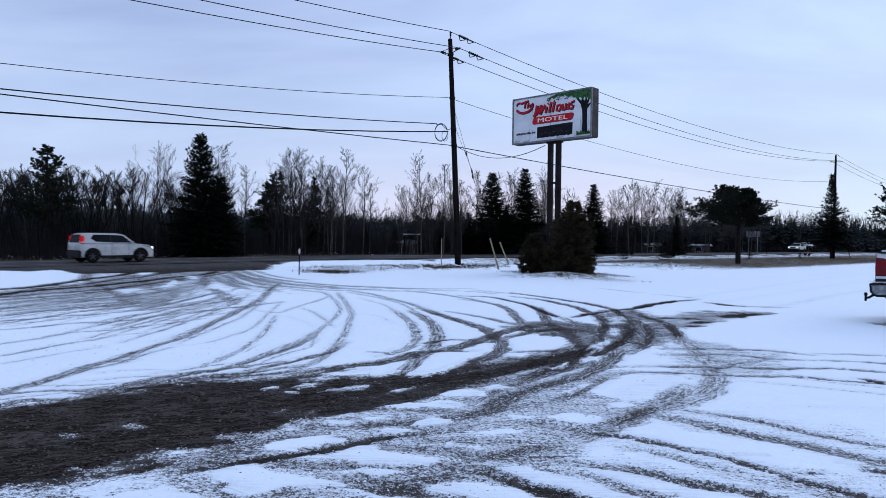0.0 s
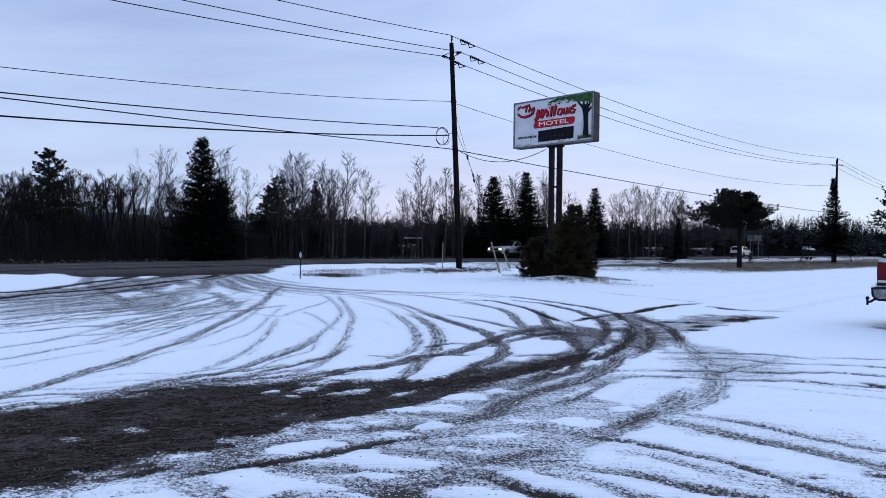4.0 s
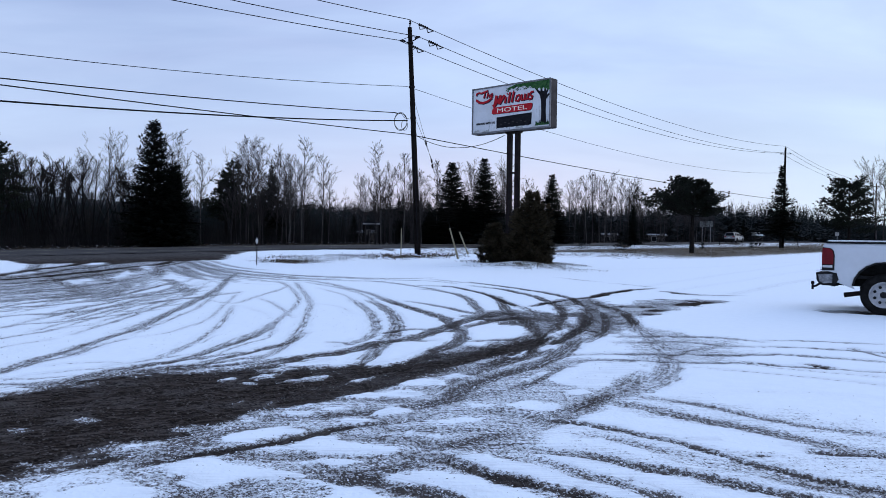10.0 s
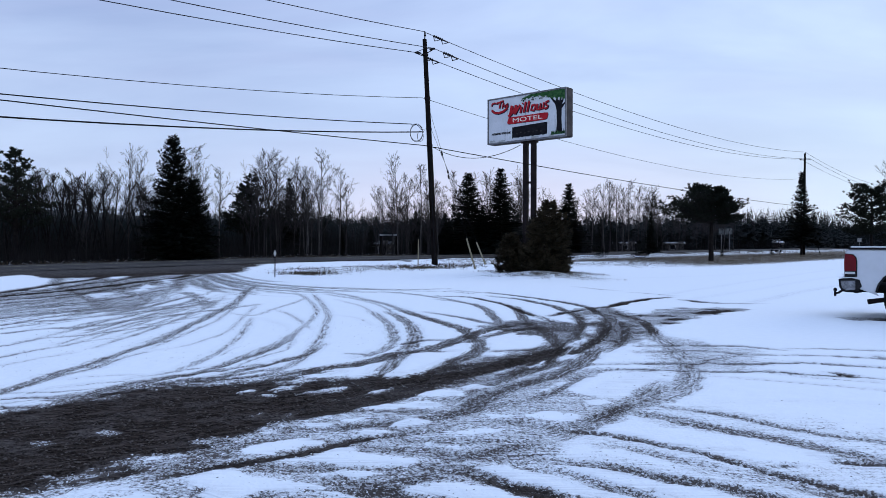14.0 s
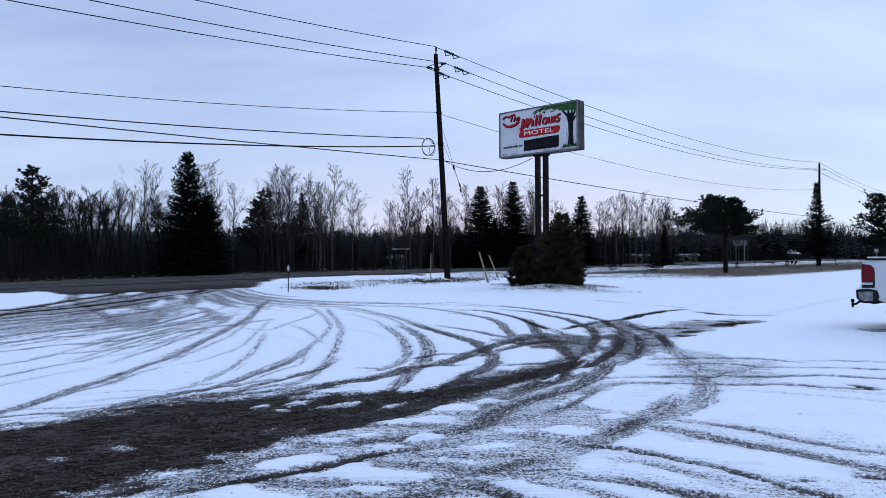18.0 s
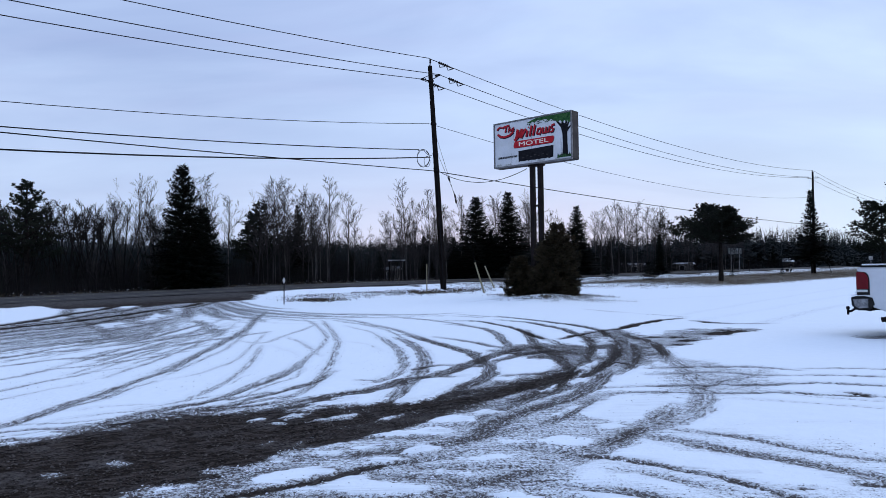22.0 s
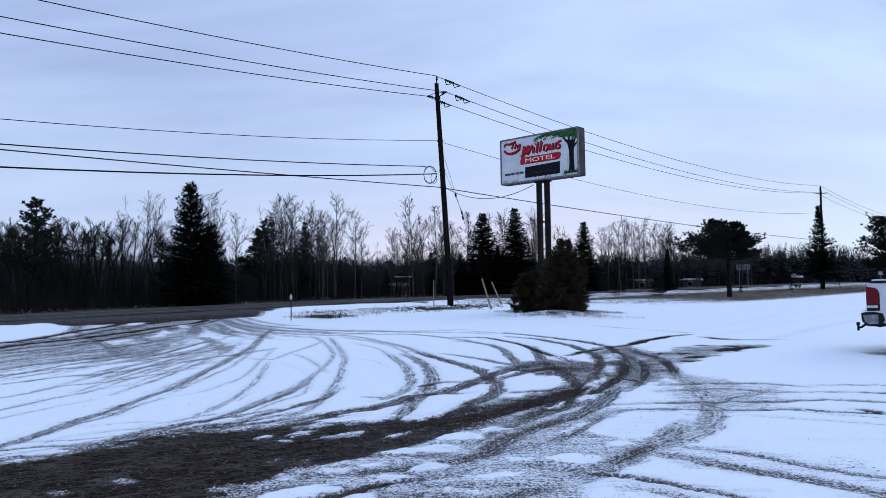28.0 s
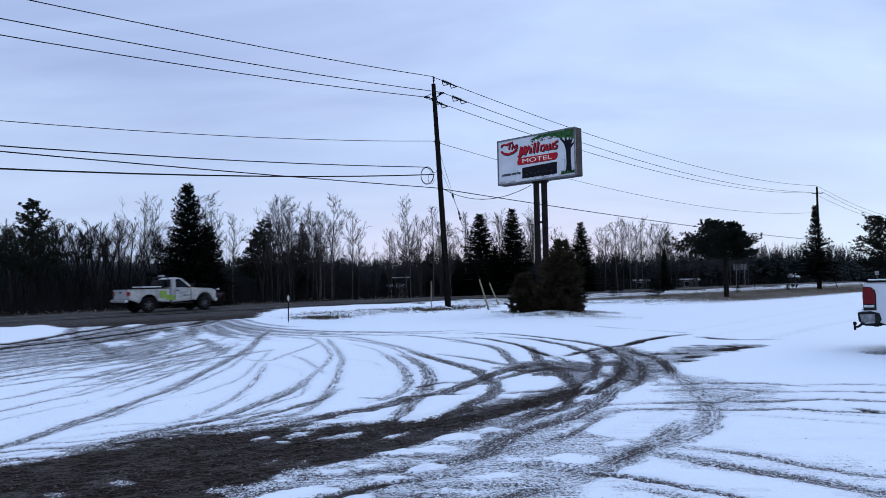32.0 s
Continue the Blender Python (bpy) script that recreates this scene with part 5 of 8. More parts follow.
def road_material():
    m, nt, bsdf = base_mat("salted_asphalt")
    geo = nt.nodes.new("ShaderNodeNewGeometry").outputs["Position"]
    turn = nt.nodes.new("ShaderNodeMapping")
    turn.inputs["Rotation"].default_value = (0, 0, -ROAD_TURN)
    turn.vector_type = "POINT"
    nt.links.new(geo, turn.inputs["Vector"])
    long = nt.nodes.new("ShaderNodeMapping")
    long.inputs["Scale"].default_value = (0.05, 1.6, 1)
    nt.links.new(turn.outputs[0], long.inputs["Vector"])
    streak, grain = noise_fac(nt, long.outputs[0], 1.0, 4), noise_fac(nt, geo, 30, 3)
    col = blend(nt, ramp(nt, streak, 0.32, 0.66), (0.018, 0.016, 0.0155), (0.050, 0.046, 0.044))
    col = blend(nt, ramp(nt, grain, 0.35, 0.7, 0, 0.4), col, (0.05, 0.049, 0.05))
    nt.links.new(col, bsdf.inputs["Base Color"])
    bsdf.inputs["Roughness"].default_value = 0.7
    bsdf.inputs["Specular IOR Level"].default_value = 0.06
    bumped(nt, bsdf, grain, 0.3, 0.006)
    return m


road_u = np.concatenate([np.arange(-900, -60, 30), np.arange(-60, 260, 2.5), np.arange(260, 1201, 30)])
road_v = np.linspace(37.7, 47.7, 13)
road = Shape()
for uu in road_u:
    for vv in road_v:
        px, py = xy(uu, vv)
        road.v.append((px, py, land(px, py) + 0.004 + 0.07 * (1 - ((vv - 42.7) / 5.0) ** 2)))
nv = len(road_v)
for i in range(len(road_u) - 1):
    for j in range(nv - 1):
        k = i * nv + j
        road.f.append((k, k + nv, k + nv + 1, k + 1))
ROAD_MAT = road_material()
tagged(part("road", road, ROAD_MAT, smooth=True), "two-lane grey asphalt highway with salt stains", "road", kind="structure")


def road_z(u, v):
    px, py = xy(u, v)
    return land(px, py) + 0.004 + 0.07 * (1 - ((v - 42.7) / 5.0) ** 2)


paint_worn = surface("worn_road_paint", (0.16, 0.15, 0.11), (0.34, 0.31, 0.2), 0.6, 0.8, bump=0.1, fine=8)
for vv, wide, what in ((42.58, 0.11, "centre_line"), (42.82, 0.11, "centre_line"), (39.0, 0.1, "edge_line"), (46.4, 0.1, "edge_line")):
    stripe = Shape()
    for uu in np.arange(-60, 300, 6.0):
        for dv in (-wide / 2, wide / 2):
            px, py = xy(uu, vv + dv)
            stripe.v.append((px, py, road_z(uu, vv + dv) + 0.005))
    for i in range(len(stripe.v) // 2 - 1):
        stripe.f.append((2 * i, 2 * i + 2, 2 * i + 3, 2 * i + 1))
    tagged(part(what, stripe, paint_worn), "worn painted line on the highway", "road marking", kind="structure")


# ---- trees ----
def rnd(a, b):
    return random.uniform(a, b)


def grow_branch(shape, p, way, length, r, depth, lift, seed_twigs):
    """A branch that wanders, thins out and bears smaller ones."""
    n = 5 if depth > 1 else 3
    pts, rad = [p.copy()], [r]
    d = way.normalized()
    for i in range(n):
        d = (d + Vector((rnd(-1, 1), rnd(-1, 1), rnd(-0.6, 0.8) + lift)) * (0.10 if depth > 1 else 0.13)).normalized()
        p = p + d * length / n
        pts.append(p.copy())
        rad.append(max(r * (1 - 0.8 * (i + 1) / n), 0.010))
    shape.tube(pts, rad, 4 if depth > 1 else 3, cap=False)
    if depth > 0:
        count = seed_twigs if depth > 1 else seed_twigs + 1
        for k in range(count):
            f = 0.25 + 0.72 * (k + rnd(0, 0.8)) / count
            i = min(int(f * n), n - 1)
            q = pts[i].lerp(pts[i + 1], f * n - i)
            side = d.orthogonal().normalized()
            side.rotate(Matrix.Rotation(rnd(0, 6.28), 3, d))
            grow_branch(shape, q, d * rnd(0.7, 1.0) + side * rnd(0.4, 0.9), length * rnd(0.35, 0.6) * (1.1 - 0.5 * f), max(rad[i] * 0.55, 0.013), depth - 1, lift, seed_twigs)


def bare_tree(height, spread, first, limbs, lift=0.4, lean=0.05, depth=2, r=None, twigs=5):
    """Meshes of a leafless tree: its trunk and its crown of limbs and twigs."""
    trunk, crown = Shape(), Shape()
    r = r or height * 0.0078
    p, d, pts, rad, n = Vector((0, 0, -0.2)), Vector((rnd(-lean, lean), rnd(-lean, lean), 1)), [], [], 12
    for i in range(n + 1):
        pts.append(p.copy())
        rad.append(r * (1.25 if i == 0 else 1) * (1 - 0.93 * i / n) + 0.008)
        d = (d + Vector((rnd(-1, 1), rnd(-1, 1), 0.5)) * 0.045).normalized()
        p = p + d * (height + 0.2) / n
    trunk.tube(pts, rad, 7, cap=False)
    for k in range(limbs):
        f = first + (0.97 - first) * (k + rnd(0, 0.9)) / limbs
        i = min(int(f * n), n - 1)
        q = pts[i].lerp(pts[i + 1], f * n - i)
        a = rnd(0, 6.28)
        way = Vector((math.cos(a), math.sin(a), rnd(0.9, 2.2)))
        grow_branch(crown, q, way, spread * (1.85 - 1.4 * f) * rnd(0.6, 1.4), rad[i] * 0.5 + 0.006, depth, lift, twigs)
    return trunk, crown


def clump_tree(height, stems, spread):
    """Several thin stems from one foot, with fine rounded crowns."""
    trunk, crown = [], Shape()
    for s in range(stems):
        a = 6.28 * s / stems + rnd(-0.4, 0.4)
        h, p, d = height * rnd(0.75, 1.0), Vector((0.25 * math.cos(a), 0.25 * math.sin(a), -0.2)), Vector((math.cos(a) * 0.3, math.sin(a) * 0.3, 1)).normalized()
        pts, rad = [], []
        for i in range(10):
            pts.append(p.copy())
            rad.append(0.008 * height * (1 - 0.09 * i) + 0.006)
            d = (d + Vector((rnd(-1, 1), rnd(-1, 1), 0.1)) * 0.07).normalized()
            p = p + d * h / 9
        trunk.append(Shape().tube(pts, rad, 5, cap=False))
        for k in range(13):
            f = rnd(0.6, 0.97)
            i = min(int(f * 9), 8)
            q = pts[i].lerp(pts[i + 1], f * 9 - i)
            b = rnd(0, 6.28)
            grow_branch(crown, q, Vector((math.cos(b), math.sin(b), rnd(0.7, 1.8))), spread * (1.35 - 0.95 * f) * rnd(0.7, 1.2), 0.02, 1, 0.05, 6)
    return trunk, crown


def spray(shape, p, way, length, width, droop=0.0):
    """A flat twig of needles: a long kite with a bend."""
    way = way.normalized()
    side = way.cross(Vector((rnd(-0.5, 0.5), rnd(-0.5, 0.5), 1))).normalized() * width
    mid, tip = p + way * length * 0.45 + Vector((0, 0, -droop * length * 0.2)), p + way * length + Vector((0, 0, -droop * length))
    shape.add([tuple(p), tuple(mid + side), tuple(tip), tuple(mid - side)], [(0, 1, 2), (0, 2, 3)])


def spruce(height, radius, whorls=26, per=8, bare=0.03, ragged=0.3, droop=0.25, dense=9, fine=1.0, full=0.82, tip=0.0):
    """Trunk and needles of a spruce: uneven tiers of boughs that droop, turn up at their ends and bear hanging twigs."""
    trunk, crown = Shape(), Shape()
    trunk.tube([(0, 0, -0.2), (rnd(-0.04, 0.04), 0, height * 0.5), (0, 0, height * 0.985)], [height * 0.014, height * 0.008, 0.012], 7)
    phase = [rnd(0, 6.28) for _ in range(4)]
    for w in range(whorls):
        f = bare + (1 - bare) * (w + 0.4) / whorls
        z = height * f
        for k in range(per):
            a = 6.28 * (k + rnd(-0.5, 0.5)) / per + 2.4 * w
            lobe = 1 + ragged * 0.4 * math.sin(3 * a + phase[0] + 9 * f) + ragged * 0.35 * math.sin(2 * a + phase[1] - 14 * f)
            length = radius * (1 - f) ** full * lobe * rnd(1 - ragged, 1 + ragged * 0.45) + 0.08 * radius * (1 - f) + 0.14
            rise = 0.55 * f - droop * (1 - f) + rnd(-0.1, 0.1)
            way = Vector((math.cos(a), math.sin(a), rise)).normalized()
            z0 = z + rnd(-0.8, 0.8) * height / whorls
            steps = max(4, int(dense * length / radius) + 3)
            end = Vector((0, 0, 0))
            for s in range(steps):
                g = 0.12 + 0.88 * (s + rnd(0, 0.7)) / steps
                p = Vector((0, 0, z0)) + way * length * g + Vector((0, 0, length * (-0.16 * g + 0.13 * g * g * g)))
                b = a + rnd(-1.0, 1.0)
                out = Vector((math.cos(b), math.sin(b), rnd(-0.4, 0.25)))
                spray(crown, p, out, rnd(0.26, 0.5) * (0.4 + length * 0.2) * fine, rnd(0.05, 0.10) * (0.6 + 0.25 * length) * fine, rnd(0.0, 0.5))
                end = p
            for s in range(5):
                b = a + rnd(-1.2, 1.2)
                spray(crown, end, Vector((math.cos(b), math.sin(b), rnd(-0.2, 1.0))), rnd(0.16, 0.30) * fine * (1 + tip), rnd(0.035, 0.06) * fine * (1 + tip), 0.0)
            spray(crown, Vector((0, 0, z0)), way, length * 0.98, (0.12 * length + 0.04) * fine, 0.06)
    for k in range(9):
        spray(crown, Vector((0, 0, height * (0.93 + 0.006 * k))), Vector((rnd(-1, 1), rnd(-1, 1), 1.6)), 0.35, 0.05)
    return trunk, crown


def tuft(shape, p, size, spikes=16):
    """A brush of needles that points outwards and up at a twig's end."""
    lean = Vector((rnd(-0.6, 0.6), rnd(-0.6, 0.6), 0.75))
    for _ in range(spikes):
        way = (Vector((rnd(-1, 1), rnd(-1, 1), rnd(-0.7, 0.9))) + lean).normalized()
        side = way.orthogonal().normalized() * size * 0.13
        side.rotate(Matrix.Rotation(rnd(0, 6.28), 3, way))
        q = p + way * size * rnd(0.55, 1.0)
        r = p.lerp(q, 0.55)
        shape.add([tuple(p), tuple(r + side), tuple(q), tuple(r - side)], [(0, 1, 2), (0, 2, 3)])


def pine(height, spread, first, limbs, flat=0.0, lean=0.0, tufts=16, size=0.34, top=0.9, thick=0.026, skew=0.0):
    """A pine: trunk, open limbs, and needles in bunches along their ends."""
    trunk, wood, crown, made = Shape(), Shape(), Shape(), []
    pts = [Vector((lean * height * f * f * 0.5, 0, height * 0.97 * f - (0.2 if f == 0 else 0))) for f in (0, 0.25, 0.5, 0.75, 1)]
    trunk.tube(pts, [height * thick, height * thick * 0.82, height * thick * 0.68, height * thick * 0.42, 0.03], 8)
    for k in range(limbs):
        f = first + (1 - first) * (k + rnd(0, 0.8)) / limbs
        i = min(int(f * 4), 3)
        q = pts[i].lerp(pts[i + 1], f * 4 - i)
        a = k * 2.4 + rnd(-0.5, 0.5)
        e = (f - first) / (1 - first)
        length = spread * ((1.0 if e < 0.4 else 0.66 * math.sqrt(max(0.08, 1 - (e * top) ** 2.6)) + 0.1) if flat > 0.5 else math.sqrt(max(0.05, 1 - (e * top) ** 2.2)) if flat else (1 - 0.78 * e)) * rnd(0.66, 1.12) * (1 + skew * math.cos(a))
        way, p, lp, lr = Vector((math.cos(a), math.sin(a), 0.12 + 0.55 * e * (1 - flat))), q.copy(), [q.copy()], [0.05 * (1 - 0.6 * e)]
        for s in range(5):
            way = (way + Vector((rnd(-1, 1), rnd(-1, 1), rnd(-0.5, 0.9))) * 0.17).normalized()
            p = p + way * length / 5
            lp.append(p.copy())
            lr.append(lr[0] * (1 - 0.17 * (s + 1)))
        wood = Shape().tube(lp, lr, 5, cap=False)
        made.append(wood)
        for t in range(max(5, int(tufts * length / spread))):
            g = rnd(0.28, 1.0)
            j = min(int(g * 5), 4)
            base = lp[j].lerp(lp[j + 1], g * 5 - j)
            off = Vector((rnd(-1, 1), rnd(-1, 1), rnd(-0.25, 0.75))) * length * 0.22
            wood.tube([base, base + off], [0.014, 0.006], 3, cap=False)
            tuft(crown, base + off, size * rnd(0.75, 1.2))
            tuft(crown, base + off * 0.55, size * rnd(0.6, 1.0), 9)
    for t in range(6):
        tuft(crown, pts[-1] + Vector((rnd(-0.25, 0.25), rnd(-0.25, 0.25), rnd(-0.3, 0.2))), size)
    return trunk, made, crown


def cedar(height, radius, sprays=1500):
    """A bushy cedar of several leaders, clad to the ground in boughs that sweep up and end in feathery sprays."""
    trunk, crown = [], Shape()
    for k in range(5):
        a = 1.26 * k
        trunk.append(Shape().tube([(0.1 * math.cos(a), 0.1 * math.sin(a), -0.15), (0.3 * radius * math.cos(a), 0.3 * radius * math.sin(a), height * rnd(0.5, 0.85))], [0.06, 0.015], 5))
    tips = [(0.0, 0.05 * radius, height, 0.62 * radius)] + [(6.28 * k / 9 + rnd(-0.3, 0.3), rnd(0.35, 0.7) * radius, height * rnd(0.62, 0.97), rnd(0.34, 0.5) * radius) for k in range(10)]
    boughs = sprays // 14
    for s in range(boughs):
        a0, off, h, wide = tips[s % len(tips)] if s % 5 else tips[0]
        f = rnd(0, 1) ** 1.1
        a = rnd(0, 6.28)
        root = Vector((off * math.cos(a0), off * math.sin(a0), 0.04 + f * h * 0.92))
        length = wide * ((1 - f) ** 0.5 * min(1, 0.75 + 2.5 * f) * rnd(0.45, 1.4) + 0.14)
        lift = rnd(0.1, 0.8)
        for q in range(14):
            g = 0.35 + 0.65 * (q + rnd(0, 1)) / 14
            p = root + Vector((math.cos(a) * length * g, math.sin(a) * length * g, lift * length * g * g * 0.8))
            p.z = max(p.z, 0.03)
            b = a + rnd(-1.1, 1.1)
            size = rnd(0.09, 0.22)
            for r in range(3):
                spray(crown, p, Vector((math.cos(b), math.sin(b), rnd(-0.3, 1.2))) + Vector((rnd(-0.5, 0.5), rnd(-0.5, 0.5), 0)), size * rnd(0.7, 1.2), size * 0.2, rnd(-0.1, 0.5))
    return trunk, crown


def tree_thing(name, meshes, label, category, group=""):
    """A tree at the origin, of ready meshes (part name, shape, material)."""
    ob = thing(name, Matrix(), label, category, group)
    for what, shape, mat in meshes:
        for piece in shape if isinstance(shape, list) else [shape]:
            part(what, piece, mat, ob)
    return ob


def put_at(ob, x, y, scale=1.0, turn=None, wide=1.0, label=""):
    turn = rnd(0, 360) if turn is None else turn
    c = copy_thing(ob, pose(x, y, land(x, y), 0, 0, turn) @ Matrix.Diagonal((scale * wide, scale * wide, scale, 1)))
    return tagged(c, label) if label else c


def clear_away(ob):
    for o in (*ob.children_recursive, ob):
        bpy.data.objects.remove(o)


random.seed(11)
bare_kinds = []
for h, s, first, limbs, mat, words in ((10, 2.6, 0.30, 22, BARE_TWIG, "bare grey-brown deciduous tree at the wood's edge"), (11, 2.2, 0.38, 20, PALE_TWIG, "slender leafless aspen with a pale trunk"), (9, 2.3, 0.28, 20, BARE_TWIG, "bare twiggy deciduous tree at the wood's edge"),
                                       (12, 2.5, 0.42, 20, PALE_TWIG, "tall leafless aspen with a pale trunk"), (8, 2.2, 0.2, 18, BARE_TWIG, "small bare deciduous tree beside the highway"), (10.5, 3.4, 0.24, 20, BARE_TWIG, "broad bare deciduous tree at the wood's edge")):
    tr, cr = bare_tree(h, s, first, limbs)
    bare_kinds.append(tree_thing("bare_tree", (("trunk", tr, mat), ("crown", cr, BARE_TWIG)), words, "bare tree", "bare trees beyond the road"))
light_kinds = []
for h, s, first, limbs in ((10, 2.6, 0.30, 13), (9, 2.2, 0.25, 12), (11, 2.2, 0.35, 13)):
    tr, cr = bare_tree(h, s, first, limbs, twigs=3)
    light_kinds.append(tree_thing("bare_tree", (("trunk", tr, BARE_TWIG), ("crown", cr, BARE_TWIG)), "bare thin tree among others in the wood", "bare tree", "bare trees in the wood"))
clumps = []
for h, st, sp in ((8.3, 9, 1.6), (7.8, 8, 1.5)):
    tr, cr = clump_tree(h, st, sp)
    clumps.append(tree_thing("bare_willow", (("stem", tr, THICKET), ("crown", cr, THICKET)), "leafless many-stemmed willow with a rounded twiggy crown", "bare tree", "bare trees beyond the road"))
spruces = []
for h, r, wh, per, rag in ((10, 2.6, 36, 17, 0.36), (9, 2.1, 34, 16, 0.36), (8, 2.1, 30, 15, 0.36)):
    tr, cr = spruce(h, r, wh, per, 0.03, rag, 0.12, 13, 0.9, 0.86, 0.0)
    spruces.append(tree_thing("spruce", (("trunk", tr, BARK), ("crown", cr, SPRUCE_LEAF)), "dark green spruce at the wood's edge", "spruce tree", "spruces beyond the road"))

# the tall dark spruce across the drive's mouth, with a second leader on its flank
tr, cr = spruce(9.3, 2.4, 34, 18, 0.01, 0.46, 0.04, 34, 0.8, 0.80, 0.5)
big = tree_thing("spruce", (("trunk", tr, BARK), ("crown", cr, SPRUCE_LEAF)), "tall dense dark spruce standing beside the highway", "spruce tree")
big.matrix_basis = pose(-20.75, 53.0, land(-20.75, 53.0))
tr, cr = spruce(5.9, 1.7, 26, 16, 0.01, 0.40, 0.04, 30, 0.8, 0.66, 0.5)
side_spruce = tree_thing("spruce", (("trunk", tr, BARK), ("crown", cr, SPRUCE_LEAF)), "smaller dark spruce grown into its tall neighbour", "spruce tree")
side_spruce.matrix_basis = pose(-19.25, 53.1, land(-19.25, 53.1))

# the spruces that stand out behind the sign
for x, y, k, h, wide in ((1.75, 74, 1, 8.35, 1.55), (5.1, 74, 0, 8.85, 1.25), (13.8, 84, 0, 8.1, 1.3), (24.0, 86, 1, 4.8, 0.9), (-15.0, 66, 0, 7.6, 0.9), (10.6, 78, 2, 5.2, 1.1), (3.2, 73, 2, 5.0, 1.2), (-0.6, 73, 2, 4.2, 1.2)):
    put_at(spruces[k], x, y, h / (10, 9, 8)[k], None, wide)

# pines: the umbrella-shaped one on the lawn, one far along it, one beyond the road
random.seed(23)
tr, wd, cr = pine(6.35, 3.75, 0.50, 40, flat=0.80, lean=-0.03, tufts=84, size=0.24, top=0.95, thick=0.036, skew=0.3)
umbrella = tree_thing("pine", (("trunk", tr, BARK), ("limb", wd, BARK), ("crown", cr, PINE_LEAF)), "spreading umbrella-shaped pine on a bare dark trunk, on dead grass", "pine tree")
umbrella.matrix_basis = pose(22.75, 62.7, land(22.75, 62.7), 0, 0, 200)
tr, wd, cr = pine(8.9, 4.0, 0.26, 36, flat=0.2, tufts=66, size=0.30, top=0.85)
far_pine = tree_thing("pine", (("trunk", tr, BARK), ("limb", wd, BARK), ("crown", cr, PINE_LEAF)), "broad open-crowned pine beside the highway", "pine tree")
far_pine.matrix_basis = pose(55.6, 95, land(55.6, 95))
tr, wd, cr = pine(8.6, 3.1, 0.32, 44, flat=0.0, tufts=40, size=0.22)
road_pine = tree_thing("pine", (("trunk", tr, BARK), ("limb", wd, BARK), ("crown", cr, PINE_LEAF)), "open-crowned dark pine among bare trees", "pine tree")
road_pine.matrix_basis = pose(-31.7, 51.5, land(-31.7, 51.5))
c = put_at(road_pine, -18.0, 64, 0.9, 120, 1.0)
c = put_at(road_pine, -18.8, 64.6, 0.8, 10, 1.05)
tr, cr = spruce(11.1, 3.9, 40, 9, 0.17, 0.5, 0.12, 22, 1.05, 1.6, 0.5)
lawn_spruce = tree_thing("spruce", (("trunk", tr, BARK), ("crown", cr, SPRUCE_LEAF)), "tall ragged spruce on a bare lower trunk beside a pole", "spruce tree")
lawn_spruce.matrix_basis = pose(47.65, 97.6, land(47.65, 97.6))

# bare trees one by one, where they stand out against the sky
random.seed(37)
def stand(*trees):
    """Bare trees one by one: x, y, which kind, how high."""
    for x, y, k, h in trees:
        put_at(bare_kinds[k], x, y, 0.93 * h / (10, 11, 9, 12, 8, 10.5)[k])


# beyond the mouth of the drive
stand((-26.4, 58, 5, 9.2), (-26.2, 60, 2, 8.0), (-18.6, 57, 3, 8.0), (-15.8, 60, 0, 9.5), (-15.4, 61, 5, 9.1), (-15.1, 62, 1, 9.4), (-14.0, 63, 2, 8.8), (-13.2, 64, 0, 8.3), (-11.9, 64, 3, 10.3), (-10.4, 66, 1, 8.9), (-9.9, 67, 4, 6.8), (-21.2, 56, 1, 9.6), (-21.0, 57, 3, 9.8), (-20.6, 58, 2, 8.2))
# between the pole and the sign
stand((-7.4, 70, 4, 6.9), (-6.8, 71, 0, 7.0), (-5.0, 67, 3, 9.8), (-4.4, 70, 4, 7.6), (-3.0, 68, 1, 9.1), (-2.4, 72, 0, 7.8), (-1.3, 72, 2, 7.4), (0.3, 74, 1, 9.0), (1.8, 76, 3, 9.0), (3.6, 78, 2, 9.0), (4.2, 78, 1, 8.6), (7.3, 80, 5, 9.2), (7.8, 80, 3, 9.0))
# beyond the sign
stand((11.1, 85, 4, 7.4), (11.7, 84, 1, 7.2), (16.8, 88, 1, 8.2), (17.7, 90, 3, 8.8), (19.7, 92, 1, 9.2), (20.4, 92, 0, 9.4), (21.8, 94, 3, 9.4))
# along the lawn
stand((22.5, 94, 1, 8.9), (23.3, 94, 3, 9.7), (24.7, 95, 2, 8.5), (26.1, 96, 1, 9.2), (26.7, 96, 3, 9.3), (27.4, 96, 0, 8.4), (65.0, 104, 5, 13.0), (67.2, 106, 0, 13.4))
for x, y, s in ((-31.2, 56, 1.02), (-29.8, 56, 1.06), (-28.4, 55, 1.04), (-27.0, 56, 1.02), (-33.5, 54, 1.0), (-35.2, 56, 1.05), (-24.6, 61, 0.98), (-25.4, 59, 0.95), (-34.5, 60, 1.1), (-36.6, 56, 1.05), (-37.8, 54, 1.0), (-39.4, 56, 1.05), (-41.0, 58, 1.1)):
    put_at(clumps[int(x * 7) % 2], x, y, 0.98 * s)

